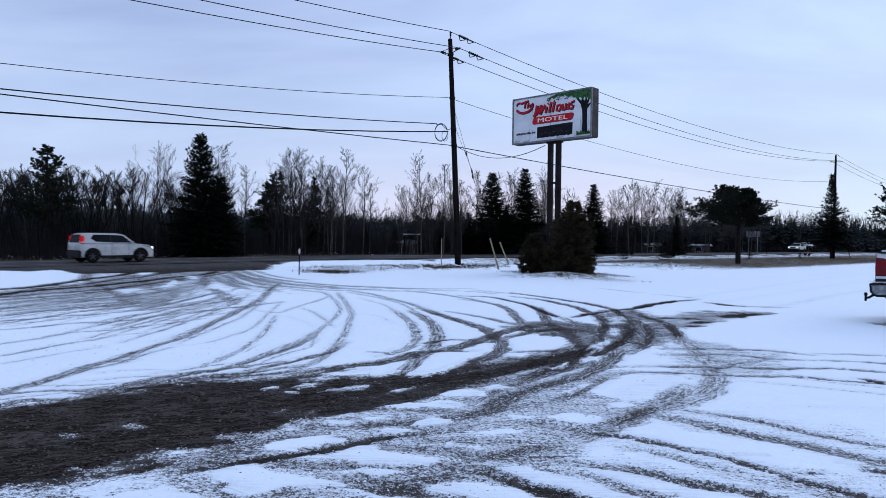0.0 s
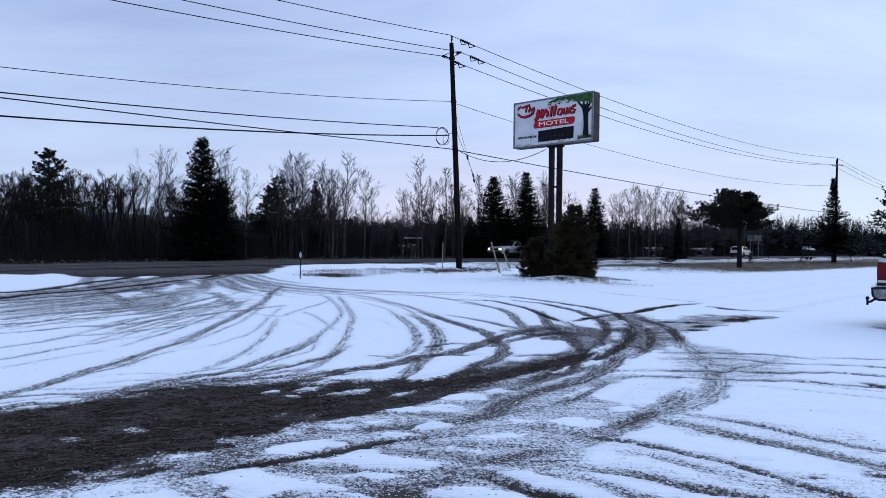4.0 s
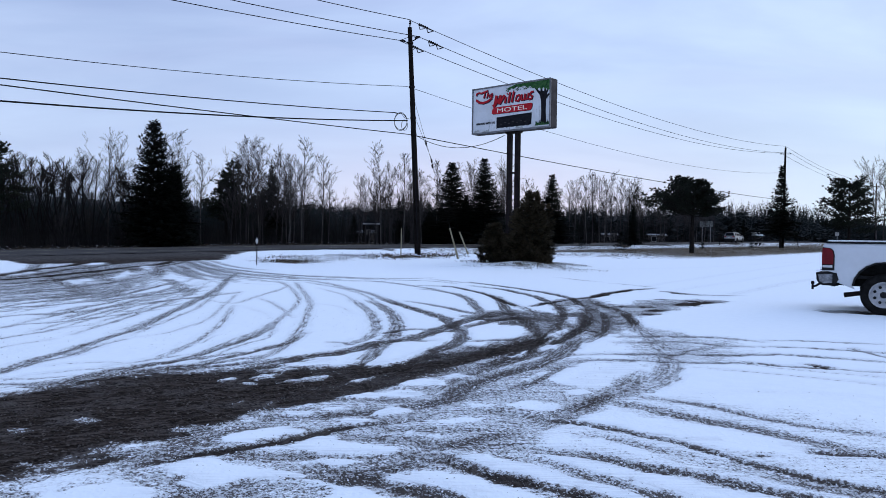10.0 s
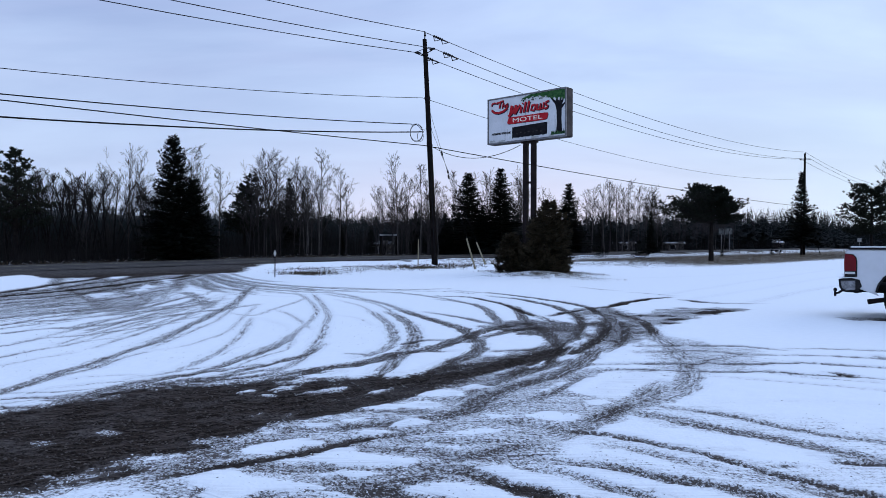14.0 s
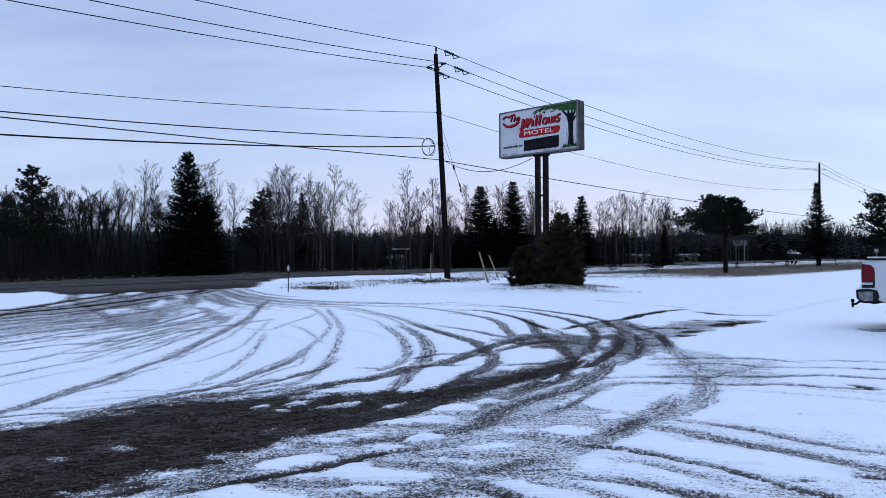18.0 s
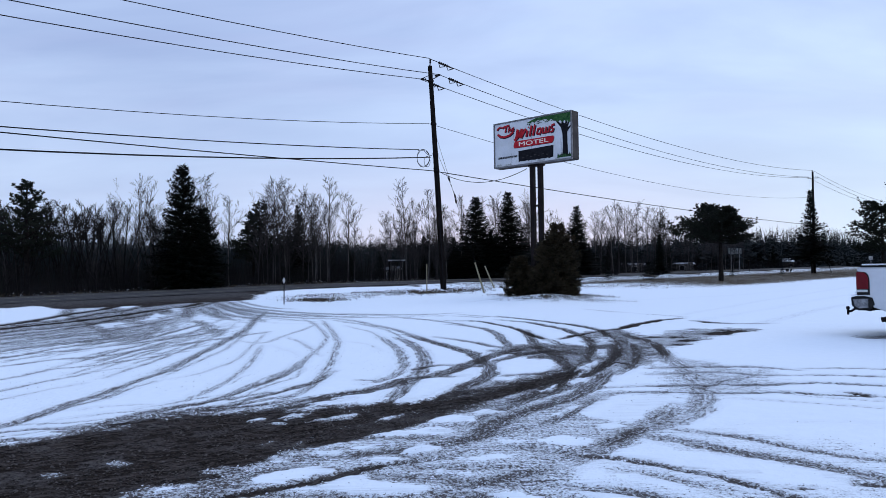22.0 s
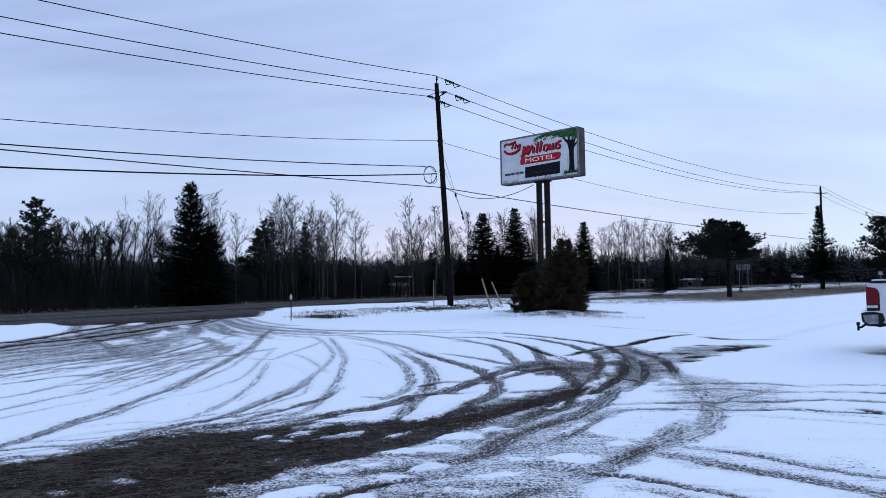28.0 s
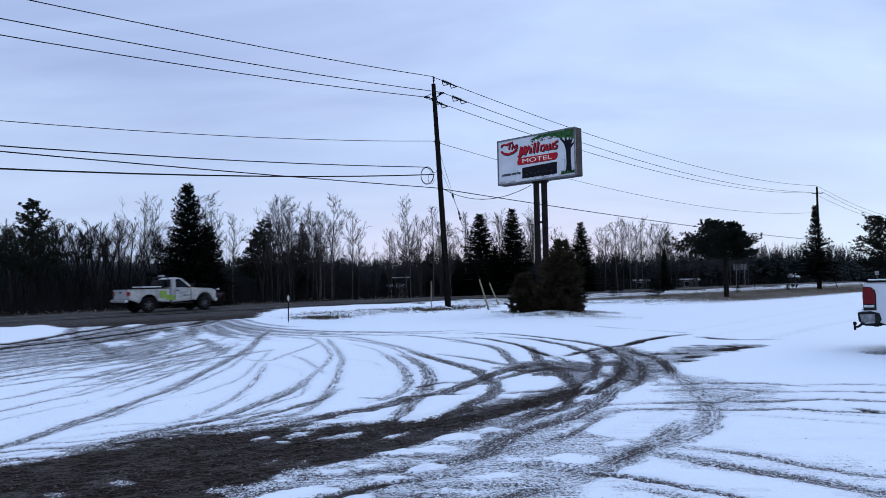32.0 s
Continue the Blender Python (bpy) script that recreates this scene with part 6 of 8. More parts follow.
# more of them in loose groups along the edge of the wood
random.seed(29)
for k in range(78):
    edge = random.choice(((-33, -22, 56, 63, 4.4), (-17.0, -12.0, 59, 66, 7.6), (-6.0, -1.0, 68, 76, 6.2), (0.5, 9, 75, 84, 7.2), (15, 29, 89, 100, 7.4), (33, 46, 108, 124, 7.4)))
    x, y, h = rnd(edge[0], edge[1]), rnd(edge[2], edge[3]), edge[4] * rnd(0.6, 1.0)
    j = random.randrange(6) if x / y > -0.28 else random.choice((0, 2, 4, 5))
    put_at(bare_kinds[j], x, y, h / (10, 11, 9, 12, 8, 10.5)[j])

# the wood behind, thinning out along the road
random.seed(31)
for k in range(190):
    u, v = rnd(-32, 175), 52 + 26 * random.random() ** 1.3
    x, y = xy(u, v)
    if abs(x / max(y, 1)) > 0.78:
        continue
    gap = -0.155 < x / y < -0.085
    if random.random() < (0.30 if u < 60 else 0.45) and x / y > -0.3:
        j = random.randrange(3)
        put_at(spruces[j], x, y, rnd(0.35, 0.62) if not gap else 0.4, None, rnd(0.8, 1.1))
    else:
        put_at(light_kinds[random.randrange(3)], x, y, rnd(0.25, 0.38) if x / y < -0.28 else rnd(0.38, 0.6) if not gap else rnd(0.3, 0.42))
for ob in (*bare_kinds, *light_kinds, *clumps, *spruces):
    clear_away(ob)

# far woods on the rising land, and the dark thicket under the trees
woods = Shape()
for k in range(11000):
    x, y = (rnd(-330, 560), rnd(70, 640)) if k < 5000 else xy(rnd(130, 520), rnd(52, 80)) if k < 7200 else xy(rnd(-60, 150), rnd(72, 120)) if k < 9600 else xy(rnd(-40, 45), rnd(64, 100))
    u, v = uv(x, y)
    if abs(x / y - 0.4535) < 0.011 and 100 < y < 190:
        continue
    if v < (64 if k >= 9600 else 74 if u < 130 else 52) or abs(x / y) > 0.85 or (y < 130 and k < 5000 and random.random() < 0.3):
        continue
    h = (rnd(4.6, 6.6) if random.random() < 0.9 else rnd(6.4, 7.8)) * (1 + y / 900) * (0.86 if x / y < -0.42 else 0.88 if x / y < -0.28 else 1) * (0.86 if -0.16 < x / y < -0.06 and y < 160 else 1)
    h *= 1.2 if x / y > 0.3 else 1
    z, w = land(x, y) - 0.3, rnd(0.20, 0.33)
    if random.random() < (0.06 if x / y < -0.28 else 0.3 if x / y < -0.14 else 0.5 if x / y < 0.2 else 0.88 if y < 260 else 0.45):
        h *= rnd(0.75, 1.08)
        tiers = 36 if y < 190 else 18
        for k2 in range(tiers):
            f = (k2 + rnd(0, 0.9)) / tiers
            a0, r0 = rnd(0, 6.28), h * w * (1 - f) ** 0.8 * rnd(0.6, 1.1) + 0.14
            p = Vector((x, y, z + h * (0.03 + 0.95 * f)))
            spray(woods, p, Vector((math.cos(a0), math.sin(a0), 0.1)), r0, r0 * (0.4 if y < 190 else 0.62) + 0.06, 0.4)
        woods.tube([(x, y, z), (x, y, z + h)], [0.12, 0.015], 3, cap=False)
    else:
        h *= 0.9
        for st in range(3):
            a, b = rnd(-1, 1), rnd(-1, 1)
            woods.tube([(x + a * 0.2 * h * w, y, z), (x + a * 0.55 * h * w, y + b, z + h * 0.55), (x + a * h * w, y + b, z + h * rnd(0.75, 1.0))], [0.07 + y / 6000, 0.045 + y / 7000, 0.01], 3, cap=False)
        for st in range(16):
            a, b = rnd(-1.2, 1.2), rnd(0.35, 1.0)
            woods.tube([(x + a * 0.5 * h * w, y, z + h * b * 0.65), (x + a * h * w, y + rnd(-1, 1), z + h * b)], [0.03 + y / 9000, 0.008], 3, cap=False)
tagged(part("far_woods", woods, FAR_LEAF), "dark mixed forest on low hills behind the highway", "forest", kind="stuff")

random.seed(47)
brush = Shape()
for k in range(21000):
    u, v = rnd(-34, 190) if k < 13000 else rnd(-34, 40), 50.2 + 26 * random.random() ** 1.6
    x, y = xy(u, v)
    if abs(x / max(y, 1)) > 0.8:
        continue
    z, h = land(x, y) - 0.1, rnd(0.5, 4.2) * (0.45 + 0.55 * min(1, (v - 50) / 4)) * (0.7 if x / y < -0.28 else 1)
    a, b = rnd(-0.5, 0.5), rnd(-0.5, 0.5)
    tip = Vector((x + a * h * 0.35, y + b * h * 0.35, z + h))
    mid = Vector((x + a * h * 0.12, y + b * h * 0.12, z + h * 0.5))
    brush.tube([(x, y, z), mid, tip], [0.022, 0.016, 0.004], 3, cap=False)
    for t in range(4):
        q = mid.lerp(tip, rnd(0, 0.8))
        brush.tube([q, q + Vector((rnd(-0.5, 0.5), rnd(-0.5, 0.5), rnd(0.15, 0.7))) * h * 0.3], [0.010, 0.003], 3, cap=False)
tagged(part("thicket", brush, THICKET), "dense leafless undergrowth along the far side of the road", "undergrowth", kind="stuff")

weeds = Shape()
random.seed(53)


def tuft_of_grass(x, y, h, n):
    z = land(x, y) - 0.03
    for _ in range(n):
        a, b = random.gauss(0, 0.9), random.gauss(0, 0.9)
        px, py = x + random.gauss(0, 0.22), y + random.gauss(0, 0.22)
        s, k = rnd(0.006, 0.015), rnd(0.5, 1.0)
        mid = (px + a * h * 0.4, py + b * h * 0.4, z + h * 0.75 * k)
        top = (px + a * h * 1.1, py + b * h * 1.1, z + h * rnd(0.5, 1.2) * k)
        weeds.add([(px - s, py, z), (px + s, py + s, z), (mid[0] + s, mid[1], mid[2]), (mid[0] - s, mid[1], mid[2]), top], [(0, 1, 2, 3), (3, 2, 4)])


for k in range(3900):
    pick = random.random()
    if pick < 0.44:
        u = 20.5 + 13.5 * (random.randrange(11) + random.gauss(0.5, 0.3)) / 11
        v, h = random.gauss(weed_line(u) + 0.8, 1.1), rnd(0.05, 0.26) * rnd(0.3, 1.4)
    elif pick < 0.76:
        u, v = rnd(-34, 150), rnd(49.6, 51.6)
        h = rnd(0.15, 0.45)
    else:
        u, v = rnd(42, 120), rnd(20, 33)
        h = rnd(0.06, 0.22)
    x, y = xy(u, v)
    tuft_of_grass(x, y, h, 6)
for k in range(160):
    a = rnd(0, 6.28)
    tuft_of_grass(4.6 + 2.6 * math.cos(a) * rnd(0.5, 1.2), 35.9 + 1.4 * math.sin(a) * rnd(0.5, 1.1), rnd(0.05, 0.16), 7)
snowy, caught = Shape(), Shape()
for k in range(4200):
    x, y = xy(rnd(-34, 70), 49.2 + 2.4 * random.random() ** 1.5)
    z, q = land(x, y) + rnd(0.0, 0.35) * random.random(), rnd(0.014, 0.055) * rnd(0.5, 1.2)
    ring = [(x + q * rnd(0.7, 1.8) * math.cos(1.26 * i), y + q * math.sin(1.26 * i), z + rnd(-0.3, 0.3) * q) for i in range(5)]
    snowy.add(ring + [(x, y, z + 0.8 * q), (x, y, z - 0.7 * q)], [f for i in range(5) for f in ((i, (i + 1) % 5, 5), ((i + 1) % 5, i, 6))])
    tuft_of_grass(x, y, z - land(x, y) + 0.12, 3)
for k in range(240):
    tuft_of_grass(-6.35 + random.gauss(0, 0.5), 32.0 + random.gauss(0, 0.5), rnd(0.05, 0.2), 7)
for k in range(260):
    tuft_of_grass(4.1 + random.gauss(0, 1.3), 32.6 + random.gauss(0, 0.35), rnd(0.02, 0.10), 5)
for k in range(700):
    u = rnd(19.5, 34)
    x, y = xy(u, random.gauss(weed_line(u) + 0.8, 1.0))
    z, q = land(x, y) + rnd(0.02, 0.16), rnd(0.02, 0.06)
    ring = [(x + q * rnd(0.7, 2.0) * math.cos(1.26 * i), y + q * math.sin(1.26 * i), z + rnd(-0.3, 0.3) * q) for i in range(5)]
    caught.add(ring + [(x, y, z + 0.7 * q), (x, y, z - 0.6 * q)], [f for i in range(5) for f in ((i, (i + 1) % 5, 5), ((i + 1) % 5, i, 6))])
tagged(part("caught_snow", caught, SNOW_CAP), "small clots of snow caught in the weeds of the bank", "snow", kind="stuff")
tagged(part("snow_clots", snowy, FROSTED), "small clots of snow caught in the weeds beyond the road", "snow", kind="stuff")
tagged(part("dead_grass", weeds, DEAD_GRASS), "dry straw-coloured grass and weeds poking through the snow", "grass", kind="stuff")

# saplings and small shrubs on the verge
random.seed(61)
sap = spruce(1.25, 0.34, 9, 6, 0.0, 0.4, 0.1, 4, 0.7)
sapling = tree_thing("spruce_sapling", (("trunk", sap[0], BARK), ("crown", sap[1], SPRUCE_LEAF)), "small dark spruce sapling on the snowy verge", "sapling", "saplings on the verge")
for x, y, s in ((19.3, 73.2, 1.25), (14.4, 69.5, 0.75), (33.5, 88.5, 0.55), (44.5, 99.5, 0.6)):
    put_at(sapling, x, y, s, None, 1.3)
clear_away(sapling)
for x, y, h in ((13.0, 69.0, 1.2), (14.9, 69.8, 1.1), (20.3, 73.6, 1.1), (47, 103, 1.0)):
    tr, cr = clump_tree(h, 4, 0.4)
    sh = tree_thing("shrub", (("stem", tr, THICKET), ("crown", cr, THICKET)), "low leafless shrub on the snowy verge", "shrub", "shrubs on the verge")
    sh.matrix_basis = pose(x, y, land(x, y))


# ---- poles and wires ----
def hang(a, b, sag, n=26):
    a, b = Vector(a), Vector(b)
    return [a.lerp(b, i / n) - Vector((0, 0, 4 * sag * (i / n) * (1 - i / n))) for i in range(n + 1)]


def string_insulator(p, way, length=0.75):
    """A dead-end string of sheds along the wire, with its jumper clamp."""
    s = Shape()
    p, way = Vector(p), Vector(way).normalized()
    turn = way.to_track_quat("X", "Z").to_matrix().to_4x4()
    prof = [(0, 0.012)]
    for k in range(5):
        x = 0.06 + k * (length - 0.5) / 5
        prof += [(x, 0.035), (x + 0.02, 0.085), (x + 0.1, 0.045)]
    prof += [(length, 0.014)]
    s.lathe(prof, 8, Matrix.Translation(p) @ turn)
    s.tube([p + way * 0.02, p + way * 0.12 + Vector((0, 0, -0.26)), p + way * 0.5 + Vector((0, 0, -0.12)), p + way * 0.62 + Vector((0, 0, 0.04))], [0.028] * 4, 5)
    s.tube([p + way * 0.7, p + way * 0.84 + Vector((0, 0, -0.24)), p + way * 1.1 + Vector((0, 0, -0.12)), p + way * length], [0.028] * 4, 5)
    s.tube([p + way * 0.66, p + way * length], [0.05, 0.04], 6)
    return s


def wire(name, a, b, sag, r, mat, label, group="overhead wires"):
    ob = part(name, Shape().tube(hang(a, b, sag), [r] * 27, 5), mat)
    return tagged(ob, label, "wire", group)


def utility_pole(base, top, height, label):
    ob = thing("utility_pole", Matrix(), label, "utility pole", "utility poles along the highway")
    b, t = Vector(base), Vector(top)
    part("pole", Shape().tube([b + Vector((0, 0, -0.6)), b.lerp(t, 0.3), b.lerp(t, 0.65), t], [0.185, 0.17, 0.15, 0.125], 12), WOOD_POLE, ob, smooth=True)
    return ob


ALONG = Vector((DX, DY, 0))
P1B, P1T = (-0.91, 41.0, 0.25), (-1.55, 41.0, 13.38)
pole_1 = utility_pole(P1B, P1T, 13, "dark weathered wooden utility pole leaning slightly")
PIN, ARM_R, ARM_L, NEUTRAL = Vector((-1.53, 41, 13.82)), Vector((-0.95, 41, 12.86)), Vector((-2.10, 41, 12.64)), Vector((-1.66, 40.9, 10.01))
part("pin_insulator", Shape().tube([P1T, PIN + Vector((0, 0, -0.2)), PIN], [0.03, 0.035, 0.02], 8).lathe([(0, 0.03), (0.08, 0.07), (0.12, 0.04), (0.2, 0.065), (0.26, 0.03)], 10, Matrix.Translation(PIN - Vector((0, 0, 0.28))) @ pose(0, 0, 0, 0, -90, 0)), PORCELAIN, pole_1)
for arm, foot in ((ARM_R, (-1.5, 41, 12.55)), (ARM_L, (-1.55, 41, 12.5))):
    part("bracket", Shape().tube([foot, arm], [0.03, 0.025], 6).tube([(foot[0], 41, 12.85), arm], [0.018, 0.018], 5), STEEL_DARK, pole_1)
    part("post_insulator", Shape().lathe([(0, 0.02), (0.05, 0.07), (0.1, 0.04), (0.16, 0.075), (0.22, 0.045), (0.27, 0.07), (0.33, 0.03)], 10, Matrix.Translation(arm) @ pose(0, 0, 0, 0, -12 if arm is ARM_R else 188, 0) @ Matrix.Translation((-0.33, 0, 0))), PORCELAIN, pole_1)
for z in (12.5, 10.0, 8.25, 7.3):
    f = (z - 0.25) / 13.13
    c0 = Vector(P1B).lerp(Vector(P1T), f)
    part("band", Shape().tube([c0 - Vector((0, 0, 0.05)), c0 + Vector((0, 0, 0.05))], [0.175] * 2, 12), STEEL_DARK, pole_1)
part("riser", Shape().tube([(-1.32, 40.86, 9.3), (-1.13, 40.84, 5.0), (-0.92, 40.82, 0.25)], [0.025] * 3, 6), BLACK_CABLE, pole_1)
# coiled slack cable and its lashing
coil = Shape()
ring = [Vector((-2.0 + 0.36 * math.cos(a), 40.85, 7.95 + 0.50 * math.sin(a) + 0.05 * a / 6.28)) for a in np.linspace(0.4, 12.2, 44)]
coil.tube(ring, [0.016] * len(ring), 5)
ring = [Vector((-1.78 + 0.17 * math.cos(a), 40.84, 7.8 + 0.30 * math.sin(a))) for a in np.linspace(0, 6.5, 20)]
coil.tube(ring, [0.014] * len(ring), 5)
coil.tube([(-2.3, 40.9, 8.45), (-2.0, 40.88, 8.5), (-1.75, 40.86, 8.2), (-1.5, 40.85, 8.15)], [0.016] * 4, 5)
part("cable_coil", coil, BLACK_CABLE, pole_1)

P2 = (48.74, 99.2)
pole_2 = utility_pole((*P2, 0.2), (48.86, 99.2, 14.3), 14, "tall wooden utility pole behind a spruce")
PIN2, ARM_R2, ARM_L2, NEUTRAL2 = Vector((48.88, 99.2, 14.48)), Vector((49.56, 99.2, 13.58)), Vector((48.23, 99.2, 13.53)), Vector((48.75, 99.1, 10.8))
part("crossarm", Shape().box(48.88, 99.2, 13.42, 1.45, 0.08, 0.07), WOOD_POLE, pole_2)
for q in (PIN2, ARM_R2, ARM_L2):
    part("pin_insulator", Shape().tube([q - Vector((0, 0, 0.2)), q], [0.06, 0.04], 8), PORCELAIN, pole_2)
gap_0, gap_3 = ALONG * -76.0, ALONG * 74.0
p0 = Vector((-0.91, 41, 0)) + gap_0
utility_pole((p0.x, p0.y, -0.1), (p0.x, p0.y, 12.6), 13, "weathered wooden utility pole behind the car park")
p3 = Vector((*P2, 0)) + gap_3
pole_3 = utility_pole((p3.x, p3.y, 0.2), (p3.x, p3.y, 14.0), 14, "distant wooden utility pole along the highway")
part("crossarm", Shape().box(p3.x, p3.y, 13.3, 1.5, 0.12, 0.13), WOOD_POLE, pole_3)
for a, b, c, e, sag_l, sag_r in ((PIN, PIN2, 1.0, 0.4, 1.7, 1.45), (ARM_R, ARM_R2, 1.0, 0.3, 1.75, 1.6), (ARM_L, ARM_L2, 1.0, 0.3, 1.9, 1.6)):
    first = hang(a + Vector((0, 0, -0.03)), b, sag_r)[1]
    way = (first - a).normalized()
    part("strain_insulator", string_insulator(a + Vector((0, 0, -0.03)) + way * 0.7, way, 1.35), PORCELAIN, pole_1)
    wire("power_line", a, a + gap_0 - Vector((0, 0, c)), sag_l, 0.021, WIRE, "thin dark overhead power line")
    wire("power_line", a + Vector((0, 0, -0.03)), b, sag_r, 0.019, WIRE, "thin dark overhead power line")
    wire("power_line", b, b + gap_3 - Vector((0, 0, e)), 1.2, 0.019, WIRE, "thin dark overhead power line")
wire("power_line", NEUTRAL, NEUTRAL + gap_0 - Vector((0, 0, 1.2)), 2.45, 0.015, WIRE, "thin dark neutral wire below the power lines")
wire("power_line", NEUTRAL, NEUTRAL2, 1.52, 0.014, WIRE, "thin dark neutral wire below the power lines")
CA, CB, CC = Vector((-1.62, 40.9, 8.25)), Vector((-1.60, 40.9, 8.06)), Vector((-1.55, 40.88, 7.28))
wire("telephone_cable", CA + gap_0 * 0.012 + Vector((0, 0, 0.14)), CA + gap_0 - Vector((0, 0, 1.0)), 1.62, 0.024, BLACK_CABLE, "black overhead telephone cable")
wire("telephone_cable", CB, CB + gap_0 - Vector((0, 0, 1.0)), 2.2, 0.032, BLACK_CABLE, "thick black overhead telephone cable")
wire("telephone_cable", CC, CC + gap_0 - Vector((0, 0, 1.0)), 0.53, 0.024, BLACK_CABLE, "black overhead telephone cable")
wire("telephone_cable", CC, (50.84, 99.2, 6.73), 0.34, 0.026, BLACK_CABLE, "black overhead telephone cable")
wire("telephone_cable", CC + Vector((0.1, 0, 0.15)), Vector((3.35, 34.8, 6.45)), 0.75, 0.017, BLACK_CABLE, "slack black cable feeding the motel sign")
for gx1, gy1, top_z in ((1.35, 39.0, 9.7), (2.29, 47.0, 8.6)):
    gz = land(gx1, gy1)
    f = (top_z - 0.25) / 13.13
    hi = Vector(P1B).lerp(Vector(P1T), f)
    guy = wire("guy_wire", hi, (gx1, gy1, gz), 0.0, 0.010, WIRE, "taut steel guy wire bracing the pole")
    for f in (0.30, 0.44):
        c0 = hi.lerp(Vector((gx1, gy1, gz)), f)
        part("guy_insulator", Shape().tube([c0, c0 + Vector((0.01, 0.06, -0.07)), c0 + Vector((0.03, 0.16, -0.18)), c0 + Vector((0.04, 0.2, -0.24))], [0.02, 0.055, 0.055, 0.02], 8), PORCELAIN, guy)
    low_pt = Vector((gx1, gy1, gz - 0.1))
    way = (hi - low_pt).normalized()
    gd = thing("guy_guard", Matrix(), "pale yellow plastic guard on a guy wire", "guy guard", "guards on the guy wires")
    tall = 1.85 if gx1 < 2 else 2.0
    part("guard", Shape().tube([low_pt, low_pt + way * tall], [0.05, 0.042], 8), STAKE, gd)
    part("collar", Shape().tube([low_pt + way * (tall - 0.05), low_pt + way * (tall + 0.03)], [0.05, 0.046], 8), STAKE, gd)

# ---- marker posts on the verge ----
mk = thing("marker_post", pose(-7.27, 29.32, land(-7.27, 29.32)), "thin dark marker post with a white diamond reflector, in snow", "marker post")
part("post", Shape().tube([(0, 0, -0.1), (0.01, 0, 0.95)], [0.022, 0.02], 7), STEEL_DARK, mk)
part("reflector", Shape().plate([(0, 0.83), (0.062, 0.97), (0, 1.11), (-0.062, 0.97)], 0.02, pose(0.01, -0.02, 0, 90, 0, 0)), REFLECTOR, mk, "white diamond reflector")
st = thing("survey_stake", pose(-1.78, 38.2, land(-1.78, 38.2)), "thin pale wooden stake in the snow by the pole", "stake")
part("stake", Shape().tube([(0, 0, -0.1), (0.02, 0, 1.6)], [0.03, 0.025], 5), STAKE, st)
for x, y, h, ln in ((41.0, 102, 1.6, -4), (53.5, 104, 1.9, -18), (60.4, 98.5, 1.2, 5)):
    st = thing("roadside_post", pose(x, y, land(x, y), 0, ln, 0), "thin weathered post on the roadside verge", "post", "posts on the far verge")
    part("post", Shape().tube([(0, 0, -0.1), (0, 0, h)], [0.05, 0.045], 6), WOOD_POLE, st)
    part("post_cap", Shape().tube([(0, 0, h), (0, 0, h + 0.05)], [0.055, 0.04], 6), STAKE, st)

# ---- the motel sign on its two posts ----
SIGN_W, SIGN_H, SIGN_Z, SIGN_D = 4.60, 2.28, 6.62, 0.55
face_m = pose(1.83, 36.0, SIGN_Z, 0, 0, -41.0)  # x along the face, y into the cabinet, z up
motel_sign = thing("motel_sign", face_m, "large white motel sign with red lettering on two steel posts", "motel sign")
part("cabinet", Shape().box(SIGN_W / 2, SIGN_D / 2 + 0.03, SIGN_H / 2, SIGN_W, SIGN_D, SIGN_H, bevel=0.03), SIGN_FRAME, motel_sign, "grimy grey sign cabinet")
part("face", Shape().box(SIGN_W / 2, 0.018, SIGN_H / 2, SIGN_W - 0.12, 0.03, SIGN_H - 0.12), SIGN_WHITE, motel_sign, "faded white acrylic face")
rim = Shape()
for cx, cz, sx, sz in ((SIGN_W / 2, 0.035, SIGN_W, 0.07), (SIGN_W / 2, SIGN_H - 0.035, SIGN_W, 0.07), (0.035, SIGN_H / 2, 0.07, SIGN_H - 0.14), (SIGN_W - 0.035, SIGN_H / 2, 0.07, SIGN_H - 0.14)):
    rim.box(cx, 0.0, cz, sx, 0.075, sz, bevel=0.01)
part("face_trim", rim, SIGN_EDGE, motel_sign, "dull grey metal trim round the face")
part("seam", Shape().box(2.3, 0.001, SIGN_H / 2, 0.012, 0.006, SIGN_H - 0.14), SIGN_EDGE, motel_sign)


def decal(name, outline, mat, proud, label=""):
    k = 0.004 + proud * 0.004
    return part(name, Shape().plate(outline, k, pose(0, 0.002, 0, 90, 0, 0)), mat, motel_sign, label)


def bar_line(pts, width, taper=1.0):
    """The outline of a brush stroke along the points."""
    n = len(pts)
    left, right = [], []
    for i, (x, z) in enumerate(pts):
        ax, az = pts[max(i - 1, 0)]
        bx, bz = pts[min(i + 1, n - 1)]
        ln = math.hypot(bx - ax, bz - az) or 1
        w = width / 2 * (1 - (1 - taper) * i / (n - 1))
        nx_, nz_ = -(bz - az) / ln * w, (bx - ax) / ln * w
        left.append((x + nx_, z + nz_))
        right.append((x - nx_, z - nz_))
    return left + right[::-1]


def rounded(x0, z0, x1, z1, r, skew=0.0):
    out = []
    for cx, cz, a0 in ((x1 - r, z1 - r, 0), (x0 + r, z1 - r, 90), (x0 + r, z0 + r, 180), (x1 - r, z0 + r, 270)):
        for k in range(5):
            a = radians(a0 + 22.5 * k)
            out.append((cx + r * math.cos(a) + skew * (cz + r * math.sin(a) - z0), cz + r * math.sin(a)))
    return out


